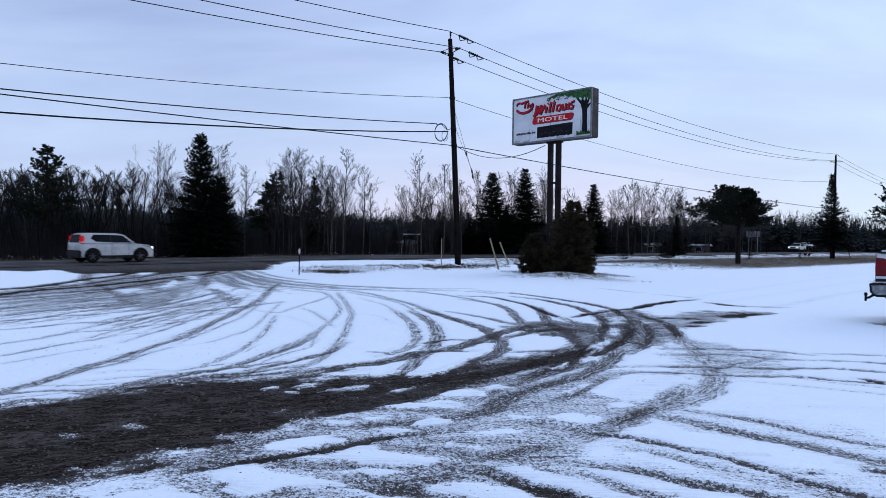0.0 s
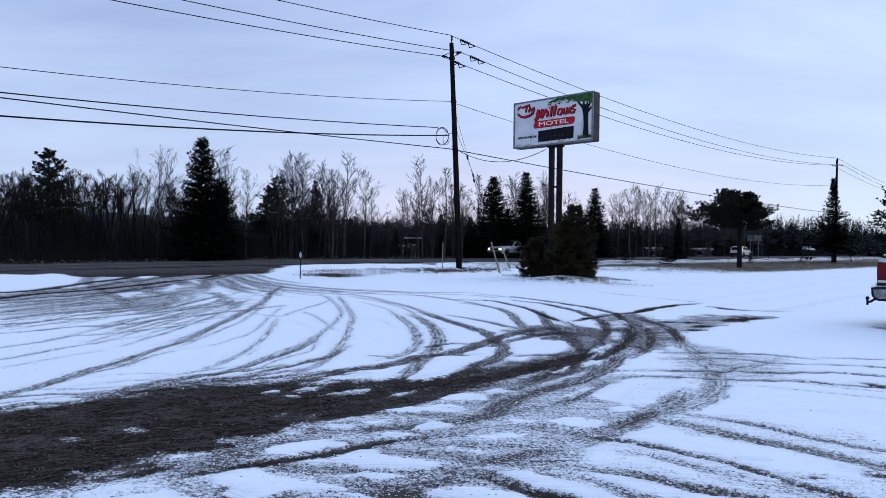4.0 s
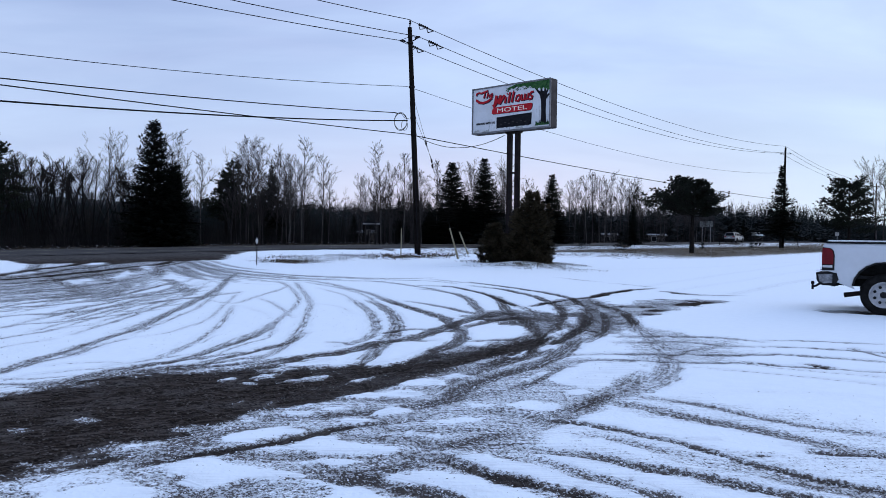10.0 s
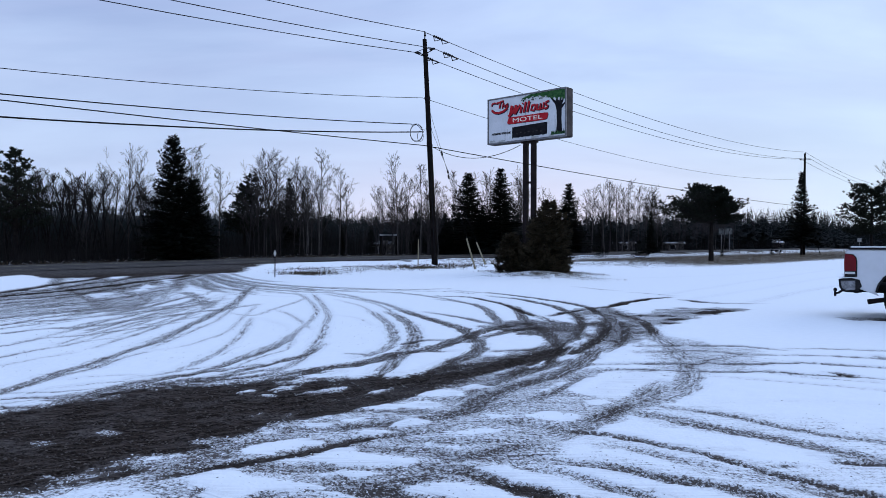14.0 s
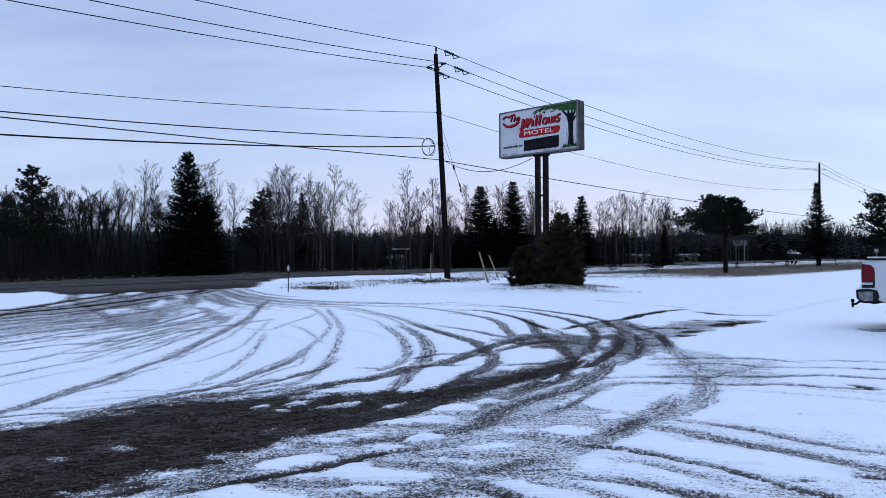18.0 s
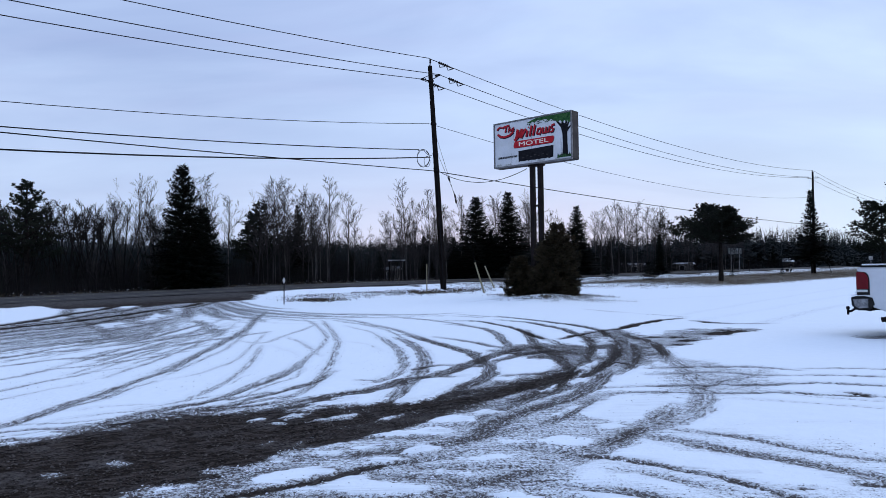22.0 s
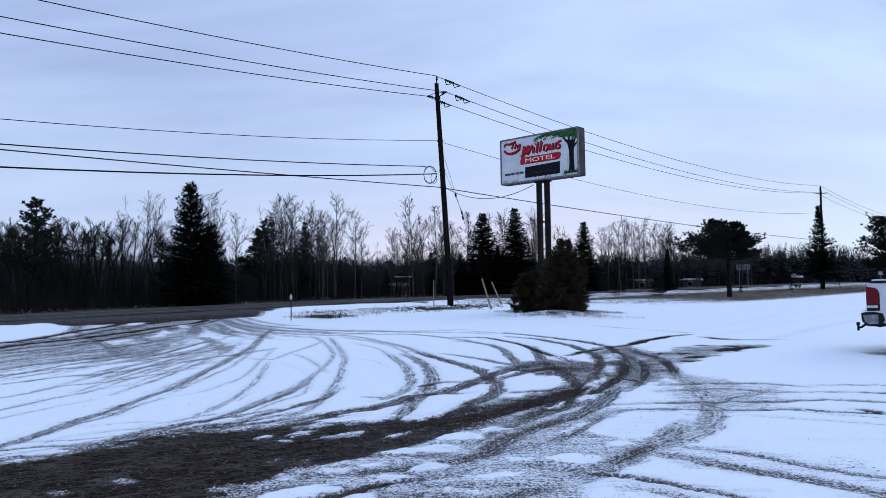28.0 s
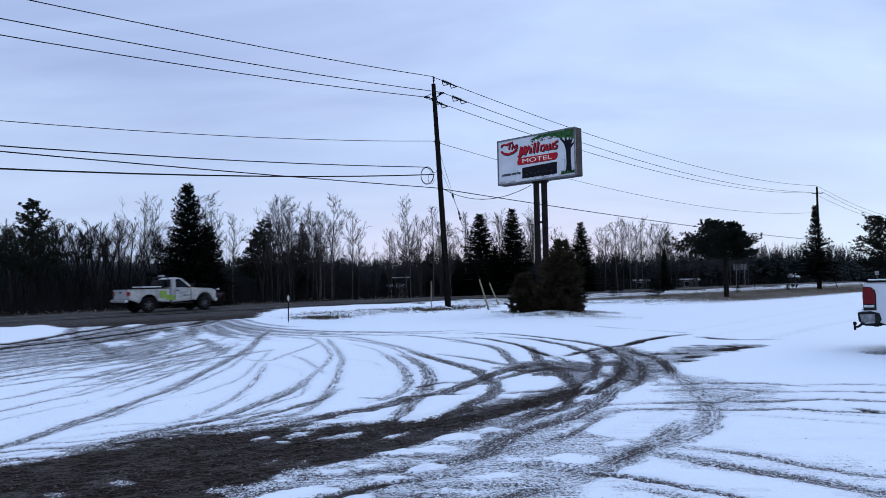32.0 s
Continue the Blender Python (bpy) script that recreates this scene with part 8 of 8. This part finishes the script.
def sport_utility():
    car = thing("suv", Matrix(), "large silvery-white sport utility car driving on the salted highway", "car")
    hw = 0.99
    low = lambda z, x: hw - 0.06 * max(0, (0.5 - z)) - 0.06 * max(0, z - 0.9) - 0.14 * max(0, abs(x) - 2.2) / 0.4
    line = [(2.50, 0.32), *arch(1.54, 0.46, 0.30), *arch(-1.53, 0.46, 0.30), (-2.45, 0.36), (-2.58, 0.66), (-2.50, 1.12), (1.10, 1.10), (2.1, 1.02), (2.50, 0.86), (2.58, 0.55)]
    part("body", slab(line, hw, lean=low), PAINT_SILVER, car)
    top = lambda z, x: 0.93 - 0.24 * max(0, z - 1.08) / 0.65
    part("cabin", slab([(1.25, 1.08), (0.42, 1.62), (0.0, 1.70), (-1.7, 1.745), (-2.28, 1.70), (-2.48, 1.08)], 0.93, lean=top), PAINT_SILVER, car)
    for y in (0.62, -0.62):
        part("roof_rail", Shape().tube([(0.0, y, 1.76), (-1.9, y, 1.80)], [0.025] * 2, 6), PLASTIC, car)
    part("spoiler", Shape().box(-2.30, 0, 1.71, 0.34, 1.25, 0.06, bevel=0.02), PAINT_SILVER, car)
    pane_on(car, "side_window", [(0.95, 1.16), (0.35, 1.57), (-0.18, 1.62), (-0.18, 1.16)], top, GLASS)
    pane_on(car, "side_window", [(-0.26, 1.16), (-0.26, 1.62), (-1.12, 1.65), (-1.22, 1.18)], top, GLASS)
    pane_on(car, "side_window", [(-1.34, 1.18), (-1.26, 1.65), (-1.95, 1.65), (-2.18, 1.22)], top, GLASS)
    cross_pane(car, "windscreen", 1.20, 1.14, 0.46, 1.61, 0.82, 0.66, GLASS, 0.02)
    cross_pane(car, "rear_window", -2.45, 1.20, -2.32, 1.64, 0.74, 0.62, GLASS, -0.025)
    both(car, "tail_lamp", -2.46, 0.70, 1.06, 0.14, 0.40, 0.15, LAMP_RED, "red wraparound tail lamp")
    both(car, "brake_lamp", -2.49, 0.62, 1.03, 0.1, 0.22, 0.06, LAMP_RED_LIT, "lit red lamp")
    both(car, "headlamp", 2.40, 0.70, 0.92, 0.26, 0.34, 0.09, LAMP_CLEAR, "slim clear headlamp")
    part("rear_bumper", Shape().box(-2.50, 0, 0.52, 0.24, 1.86, 0.46, bevel=0.06), PLASTIC, car)
    part("front_grille", Shape().box(2.55, 0, 0.62, 0.08, 1.3, 0.38, bevel=0.03), PLASTIC, car)
    part("number_plate", Shape().box(-2.55, 0, 0.86, 0.02, 0.32, 0.16), SIDING, car)
    both(car, "sill", 0.0, 0.945, 0.42, 2.08, 0.1, 0.30, PLASTIC, bevel=0.03)
    for x in (1.54, -1.53):
        for sgn in (1, -1):
            pts = arch(x, 0.47, 0.36, 10)
            part("arch_trim", Shape().tube([(a, sgn * 0.955, b) for a, b in pts], [0.06] * 11, 6), PLASTIC, car)
    both(car, "mirror", 0.95, 1.06, 1.22, 0.16, 0.2, 0.16, PAINT_SILVER)
    for x in (-0.15, -1.2):
        both(car, "door_handle", x, 0.985, 1.0, 0.2, 0.03, 0.04, CHROME, bevel=0.008)
    for x in (0.75, -0.22, -1.25):
        both(car, "door_seam", x, 0.984, 0.72, 0.012, 0.014, 0.66, PLASTIC, bevel=0)
    wheels = [wheel_on(car, x, y, 0.385, 0.25, PLASTIC) for x in (1.54, -1.53) for y in (0.86, -0.86)]
    return car, wheels, 0.385


def pickup(name, label, length_bed, crew, scale_z=1.0, lit="none", paint=PAINT_ROAD, rear_detail=False, r=0.40, hw=0.96, holes=0, belt=None, sill=None, share=0.56, snout=0.92):
    """A pickup truck with its own cab, box, lamps and wheels. The rear axle is at x = 0."""
    car = thing(name, Matrix(), label, "pickup truck")
    back, front_axle = -length_bed * share, (3.25 if crew else 3.45)
    cab0, cab1 = back + length_bed + 0.06, front_axle - (0.95 if crew else 0.75)
    nose = front_axle + snout
    belt, sill = belt or 1.20 * scale_z, sill or 0.48 * scale_z
    roof = belt + 0.60 * scale_z
    ar = r + (0.15 if rear_detail else 0.115)
    lean = lambda z, x: hw - 0.10 * max(0, 0.75 - z) - 0.03 * max(0, z - 0.95)

    def wheel_gap(cx):
        a0 = math.asin(max(-0.9, (sill - r) / ar))
        return [(cx + ar * math.cos(a0 + (math.pi - 2 * a0) * k / 10), r + 0.10 + ar * math.sin(a0 + (math.pi - 2 * a0) * k / 10)) for k in range(11)]

    bed_line = [(cab0 - 0.07, sill + 0.02), *wheel_gap(0.0), (back + 0.62, sill + 0.02), (back + 0.25, sill + 0.17), (back + 0.02, sill + 0.24), (back, belt - 0.02), (back + 0.03, belt + 0.02), (cab0 - 0.07, belt + 0.02)]
    for sgn in (1, -1):
        s = slab(bed_line, 0.09, soft=0.035)
        s.v = [(x, sgn * (lean(z, x) - 0.09) + y, z) for x, y, z in s.v]
        part("bed_side", s, paint, car)
        part("bed_rail", Shape().box((back + cab0) / 2, sgn * (lean(belt, 0) - 0.09), belt + 0.035, cab0 - back - 0.1, 0.2, 0.035, bevel=0.01), PLASTIC, car, "black rail cap")
        part("wheel_housing", Shape().box(0, sgn * (0.66 if not rear_detail else 0.60), r + 0.22 + (0.21 if rear_detail else 0), 2 * ar + 0.05, 0.30 if not rear_detail else 0.24, 0.72 - (0.16 if rear_detail else 0)), RUBBER, car)
        part("arch_lip", Shape().tube([(a, sgn * (lean(b, a) + 0.005), b) for a, b in wheel_gap(0.0)], [0.022 if not rear_detail else 0.018] * 11, 6), PLASTIC if rear_detail else paint, car)
    part("bed_floor", Shape().box((back + cab0) / 2, 0, sill + 0.28, cab0 - back - 0.1, 2 * hw - 0.3, 0.06), PLASTIC, car)
    tg = part("tailgate", Shape().box(back + 0.03, 0, (sill + 0.26 + belt) / 2, 0.08, 2 * hw - 0.42, belt - sill - 0.26, bevel=0.02), paint, car)
    part("handle", Shape().box(back - 0.015, 0, belt - 0.16, 0.02, 0.28, 0.08, bevel=0.008), PLASTIC, tg)
    part("bulkhead", Shape().box(cab0 - 0.09, 0, (sill + 0.3 + belt) / 2, 0.05, 2 * hw - 0.3, belt - sill - 0.3), paint, car)
    body = [(nose - 0.08, sill), *wheel_gap(front_axle), (cab0, sill), (cab0 - 0.02, belt + 0.03), (cab1 + 0.1, belt + 0.03), (nose - 0.35, belt - 0.02), (nose - 0.04, belt - 0.14), (nose, sill + 0.28)]
    part("body", slab(body, hw, lean=lambda z, x: lean(z, x) - 0.10 * max(0, x - nose + 0.5)), paint, car)
    top = lambda z, x: hw - 0.03 - 0.20 * max(0, z - belt) / (roof - belt)
    part("cab", slab([(cab1 + 0.12, belt), (cab1 - 0.62, roof - 0.06), (cab1 - 0.95, roof), (cab0 + 0.28, roof), (cab0 + 0.10, roof - 0.08), (cab0 + 0.02, belt)], hw - 0.03, lean=top), paint, car)
    mid = (cab0 + cab1) / 2 + (-0.12 if crew else 0)
    if crew:
        pane_on(car, "side_window", [(cab1 - 0.22, belt + 0.07), (cab1 - 0.70, roof - 0.12), (mid + 0.04, roof - 0.10), (mid + 0.04, belt + 0.07)], top, GLASS)
        pane_on(car, "side_window", [(mid - 0.05, belt + 0.07), (mid - 0.05, roof - 0.10), (cab0 + 0.32, roof - 0.12), (cab0 + 0.26, belt + 0.07)], top, GLASS)
        seams = (cab1 - 0.15, mid, cab0 + 0.18)
        grips = (mid + 0.15, cab0 + 0.32)
    else:
        pane_on(car, "side_window", [(cab1 - 0.22, belt + 0.07), (cab1 - 0.70, roof - 0.12), (cab0 + 0.34, roof - 0.10), (cab0 + 0.30, belt + 0.07)], top, GLASS)
        seams, grips = (cab1 - 0.15, cab0 + 0.22), (cab0 + 0.38,)
    for x in seams:
        both(car, "door_seam", x, lean(0.85, x) + 0.002, (belt + sill) / 2 + 0.05, 0.012, 0.014, belt - sill - 0.14, PLASTIC, bevel=0)
    for x in grips:
        both(car, "door_handle", x, lean(belt - 0.1, x) + 0.01, belt - 0.1, 0.2, 0.03, 0.045, PLASTIC, bevel=0.008)
    cross_pane(car, "windscreen", cab1 + 0.06, belt + 0.07, cab1 - 0.58, roof - 0.10, hw - 0.12, hw - 0.27, GLASS, 0.02)
    cross_pane(car, "rear_window", cab0 + 0.03, belt + 0.12, cab0 + 0.10, roof - 0.12, hw - 0.22, hw - 0.3, GLASS, -0.02)
    part("grille", Shape().box(nose - 0.02, 0, belt - 0.32, 0.08, 1.15, 0.32, bevel=0.03), CHROME if crew else PLASTIC, car)
    part("grille_bar", Shape().box(nose + 0.02, 0, belt - 0.32, 0.04, 1.0, 0.2), PLASTIC, car)
    part("front_bumper", Shape().box(nose, 0, sill + 0.08, 0.2, 2 * hw - 0.1, 0.26, bevel=0.05), PLASTIC if rear_detail or crew else CHROME, car)
    head = LAMP_LIT if lit in ("head", "all") else LAMP_CLEAR
    both(car, "headlamp", nose - 0.10, hw - 0.24, belt - 0.28, 0.2, 0.30, 0.20, head, "headlamp")
    both(car, "sill", (cab0 + cab1) / 2, hw - 0.06, sill - 0.05, cab1 - cab0 + 0.1, 0.12, 0.07, PLASTIC)
    both(car, "mirror", cab1 - 0.15, hw + 0.16, belt + 0.16, 0.13, 0.22, 0.22, PLASTIC)
    tail = LAMP_RED_LIT if lit == "tail" else LAMP_RED
    if not rear_detail:
        both(car, "tail_lamp", back + 0.05, hw - 0.09, belt - 0.24, 0.14, 0.17, 0.24, tail, "red tail lamp")
        part("rear_bumper", Shape().box(back - 0.09, 0, sill + 0.17, 0.17, 2 * hw - 0.06, 0.17, bevel=0.04), CHROME, car, "chrome rear bumper")
    wheels = [wheel_on(car, x, y, r, 0.27, RIM_GREY if holes else RIM_DARK, holes, 6) for x in (0.0, front_axle) for y in (hw - 0.14, -(hw - 0.14))]
    part("axle", Shape().tube([(0, -0.7, r), (0, 0.7, r)], [0.06] * 2, 8).lathe([(-0.15, 0.05), (-0.1, 0.15), (0.1, 0.15), (0.15, 0.05)], 10, pose(0, 0, r)), PLASTIC, car)
    part("chassis", Shape().box((back + nose) / 2, 0.42, sill + 0.13, nose - back - 0.5, 0.08, 0.12).box((back + nose) / 2, -0.42, sill + 0.13, nose - back - 0.5, 0.08, 0.12), PLASTIC, car)
    return car, wheels, r, dict(back=back, belt=belt, sill=sill, lean=lean, cab0=cab0, cab1=cab1, roof=roof, nose=nose, hw=hw)


# the parked pickup, seen from its rear quarter
parked, _, _, dim = pickup("pickup_truck", "white pickup truck with a tow hitch, parked on snow", 2.06, True, 1.0, paint=PAINT_WHITE, rear_detail=True, r=0.435, hw=1.01, holes=8, belt=1.50, sill=0.51)
bk, bt, sl, ln = dim["back"], dim["belt"], dim["sill"], dim["lean"]
lt = bt + 0.03
for sgn in (1, -1):
    y = sgn * (ln(lt - 0.3, 0) - 0.075)
    out = [(bk - 0.015, lt - 0.61), (bk + 0.225, lt - 0.60), (bk + 0.225, lt - 0.26), (bk + 0.205, lt - 0.17), (bk + 0.15, lt - 0.115), (bk - 0.01, lt - 0.095), (bk - 0.025, lt - 0.3)]
    cx, cz = bk + 0.1, lt - 0.33
    lamp = part("tail_lamp", Shape().plate(out, 0.17, pose(0, y + 0.085, 0, 90, 0, 0)), PLASTIC, parked, "tall dark-edged red tail lamp with a clear reversing lens")
    red = [(cx + (px - cx) * 0.90 - 0.012, max(lt - 0.47, cz + (pz - cz) * 0.95)) for px, pz in out]
    part("red_lens", Shape().plate(red, 0.186, pose(0, y + 0.093, 0, 90, 0, 0)), LAMP_RED, lamp)
    part("clear_lens", Shape().box(bk + 0.088, y, lt - 0.515, 0.216, 0.186, 0.075, bevel=0.012), LAMP_CLEAR, lamp)
bumper = part("rear_bumper", Shape().box(bk - 0.02, 0, sl + 0.25, 0.24, 1.3, 0.20, bevel=0.05), PLASTIC, parked, "dark bumper with chrome ends")
for sgn in (1, -1):
    part("bumper_end", Shape().plate([(bk - 0.13, sl + 0.36), (bk - 0.11, sl + 0.18), (bk - 0.02, sl + 0.10), (bk + 0.24, sl + 0.12), (bk + 0.31, sl + 0.22), (bk + 0.27, sl + 0.36), (bk + 0.1, sl + 0.40)], 0.36, pose(0, sgn * 0.84 + 0.18, 0, 90, 0, 0)), PLASTIC, bumper)
    part("chrome_corner", Shape().plate([(bk - 0.09, sl + 0.33), (bk - 0.06, sl + 0.18), (bk + 0.02, sl + 0.13), (bk + 0.19, sl + 0.15), (bk + 0.19, sl + 0.34)], 0.39, pose(0, sgn * 0.845 + 0.195, 0, 90, 0, 0)), SCUFFED_METAL, bumper, "scuffed chrome bumper corner")
    part("step_pad", Shape().box(bk + 0.02, sgn * 0.84, sl + 0.405, 0.30, 0.34, 0.02, bevel=0.008), SNOW_CAP, bumper)
hitch = part("tow_hitch", Shape().box(bk + 0.12, 0, sl + 0.07, 0.34, 0.10, 0.08, bevel=0.01).box(bk + 0.2, 0, sl + 0.09, 0.1, 1.5, 0.07, bevel=0.01), PLASTIC, parked)
part("ball_mount", Shape().tube([(bk + 0.05, 0, sl + 0.07), (bk - 0.10, 0, sl + 0.07), (bk - 0.17, 0, sl + 0.01), (bk - 0.26, 0, sl + 0.0)], [0.03, 0.03, 0.026, 0.026], 8), STEEL_DARK, hitch)
part("tow_ball", Shape().lathe([(-0.07, 0.025), (0.02, 0.025), (0.04, 0.018), (0.055, 0.036), (0.085, 0.04), (0.12, 0.028), (0.125, 0.001)], 12, pose(bk - 0.24, 0, sl + 0.0, 0, -90, 0)), STEEL_DARK, hitch)
part("tailpipe", Shape().tube([(bk + 0.42, -0.80, sl - 0.12), (bk + 0.72, -0.74, sl - 0.07), (bk + 1.1, -0.6, sl - 0.06)], [0.055, 0.05, 0.045], 10), STEEL_DARK, parked, "dark exhaust tailpipe")
part("snow_on_cover", Shape().box((bk + dim["cab0"]) / 2, 0, bt + 0.075, dim["cab0"] - bk - 0.16, 1.78, 0.03, bevel=0.012), SNOW_CAP, parked, "thin snow on the black bed cover")
part("bed_cover", Shape().box((bk + dim["cab0"]) / 2, 0, bt + 0.045, dim["cab0"] - bk - 0.1, 1.86, 0.03), PLASTIC, parked)

hatch_car, hatch_wheels, hatch_r = hatchback()
suv_car, suv_wheels, suv_r = sport_utility()
random.seed(97)
flakes = Shape()
for k in range(6500):
    b = random.random() ** 1.2
    x, q = -2.6 - 24 * b, rnd(0.006, 0.014)
    y, z = random.gauss(0.1, 0.5 + 0.5 * b), max(0.03, random.gauss(1.35 - 0.35 * b, 0.2 + 0.42 * b))
    flakes.add([(x + rnd(-q, q) * 2, y + rnd(-q, q), z + rnd(-q, q)) for _ in range(4)], [(0, 1, 2), (0, 2, 3), (0, 3, 1), (1, 3, 2)])
part("snow_dust", flakes, SNOW_DUST, suv_car, "thin cloud of powder snow trailing behind")
crew_car, crew_wheels, crew_r, _ = pickup("pickup_truck", "white crew-cab pickup truck driving on the highway", 1.75, True, 1.0, lit="head", r=0.38, hw=0.93)
plow_car, plow_wheels, plow_r, pd = pickup("pickup_truck", "white pickup truck with lime decals and a front snow plough", 2.45, False, 1.10, lit="none", paint=PAINT_DIRTY, r=0.42, hw=1.0, share=0.48, snout=0.78)
for sgn in (1, -1):
    for dx, dz, sx, sz in ((0.84, 0.92, 0.40, 0.40), (1.26, 0.72, 0.52, 0.28)):
        part("decal", Shape().box(dx, sgn * (pd["lean"](dz, dx) + 0.004), dz + 0.1, sx, 0.012, sz), PAINT_LIME, plow_car, "lime green square decal")
    for dx in (2.15, 2.32, 2.52):
        part("plain_bar", Shape().box(dx, sgn * (pd["lean"](0.9, dx) + 0.004), 0.92, 0.13, 0.012, 0.06), SIDING_DARK, plow_car)
part("headache_rack", Shape().tube([(pd["cab0"] - 0.12, 0.8, 1.3), (pd["cab0"] - 0.12, 0.78, 2.0), (pd["cab0"] - 0.12, -0.78, 2.0), (pd["cab0"] - 0.12, -0.8, 1.3)], [0.03] * 4, 6), PLASTIC, plow_car)
part("beacon", Shape().box(pd["cab0"] - 0.12, 0, 2.08, 0.2, 0.5, 0.08, bevel=0.03), SIDING, plow_car, "roof beacon bar")
part("salt_spreader", Shape().box(1.0, 0, 1.55, 0.45, 0.9, 0.6, bevel=0.08), PLASTIC, plow_car)
part("load", Shape().box(0.35, 0, 1.45, 1.2, 1.3, 0.08, bevel=0.03), SIDING, plow_car)
part("brake_lamp", Shape().box(pd["back"] - 0.03, -(pd["hw"] - 0.09), pd["belt"] - 0.22, 0.03, 0.13, 0.12, bevel=0.01), LAMP_RED_LIT, plow_car, "lit red tail lamp")
both(plow_car, "side_marker", pd["cab1"] - 0.05, 0.98, 1.42, 0.14, 0.1, 0.06, LAMP_AMBER, "lit amber marker")
blade = Shape()
for k in range(9):
    a = radians(-60 + 15 * k)
    for y in (-1.15, 1.15):
        blade.v.append((pd["nose"] + 0.36 + 0.30 - 0.42 * math.cos(a) + 0.12 * y * 0.4, y, 0.62 + 0.42 * math.sin(a)))
for k in range(8):
    blade.f.append((2 * k, 2 * k + 1, 2 * k + 3, 2 * k + 2))
n0 = len(blade.v)
blade.v += [(x + 0.03, y, z) for x, y, z in blade.v]
blade.f += [tuple(i + n0 for i in reversed(f)) for f in blade.f[:8]] + [(0, 2 * 8, 2 * 8 + n0, n0), (1, n0 + 1, n0 + 17, 17)]
plough = part("snow_plough", blade, PAINT_RUST_RED, plow_car, "rusty red snow plough blade")
part("plough_frame", Shape().box(pd["nose"] + 0.25, 0, 0.55, 0.6, 0.7, 0.14).box(pd["nose"] + 0.16, 0, 0.9, 0.12, 0.9, 0.7), STEEL_DARK, plough)
part("plough_lamp", Shape().box(pd["nose"] + 0.3, 0.62, 1.22, 0.14, 0.16, 0.12, bevel=0.03).box(pd["nose"] + 0.3, -0.62, 1.22, 0.14, 0.16, 0.12, bevel=0.03), LAMP_CLEAR, plough, "clear plough lamp")


def motions():
    """The traffic: each vehicle runs along its lane from the clip's start to its end; its wheels turn while it is near."""
    heading = math.degrees(ROAD_TURN)
    parked.matrix_basis = PARKED_AT
    for car, wheels, r, v, u0, speed, near in ((hatch_car, hatch_wheels, hatch_r, 40.6, 16.4, 23.1, (0.0, 2.0)), (crew_car, crew_wheels, crew_r, 44.5, 150.5, -22.85, (3.0, 6.4)),
                                               (suv_car, suv_wheels, suv_r, 40.6, 22.8 - 6 * 26.3, 26.3, (5.2, 8.0)), (plow_car, plow_wheels, plow_r, 40.6, 18.85 - 32 * 23.0, 23.0, (31.0, 32.0))):
        rows = []
        for t in np.arange(0, 32.01, 0.5):
            u = u0 + speed * t
            x, y = xy(u, v)
            rise = math.degrees(math.atan((road_z(u + 2, v) - road_z(u - 2, v)) / 4)) * (1 if speed > 0 else -1)
            rows.append((float(t), pose(x, y, road_z(u, v), 0, -rise, heading + (0 if speed > 0 else 180))))
        walk(car, rows)
        for wh in wheels:
            spot = wh.matrix_basis.translation.copy()
            spins = [(0.0, pose(*spot))] if near[0] > 0 else []
            steps = int((near[1] - near[0]) * FPS)
            for k in range(steps + 1):
                spins.append((near[0] + k / FPS, pose(*spot) @ Matrix.Rotation(radians(84 * k), 4, "Y")))
            if near[1] < 32:
                spins.append((32.0, spins[-1][1]))
            walk(wh, spins)


PARKED_AT = pose(10.06, 15.84, -0.01, 0, 0, -31)
motions()
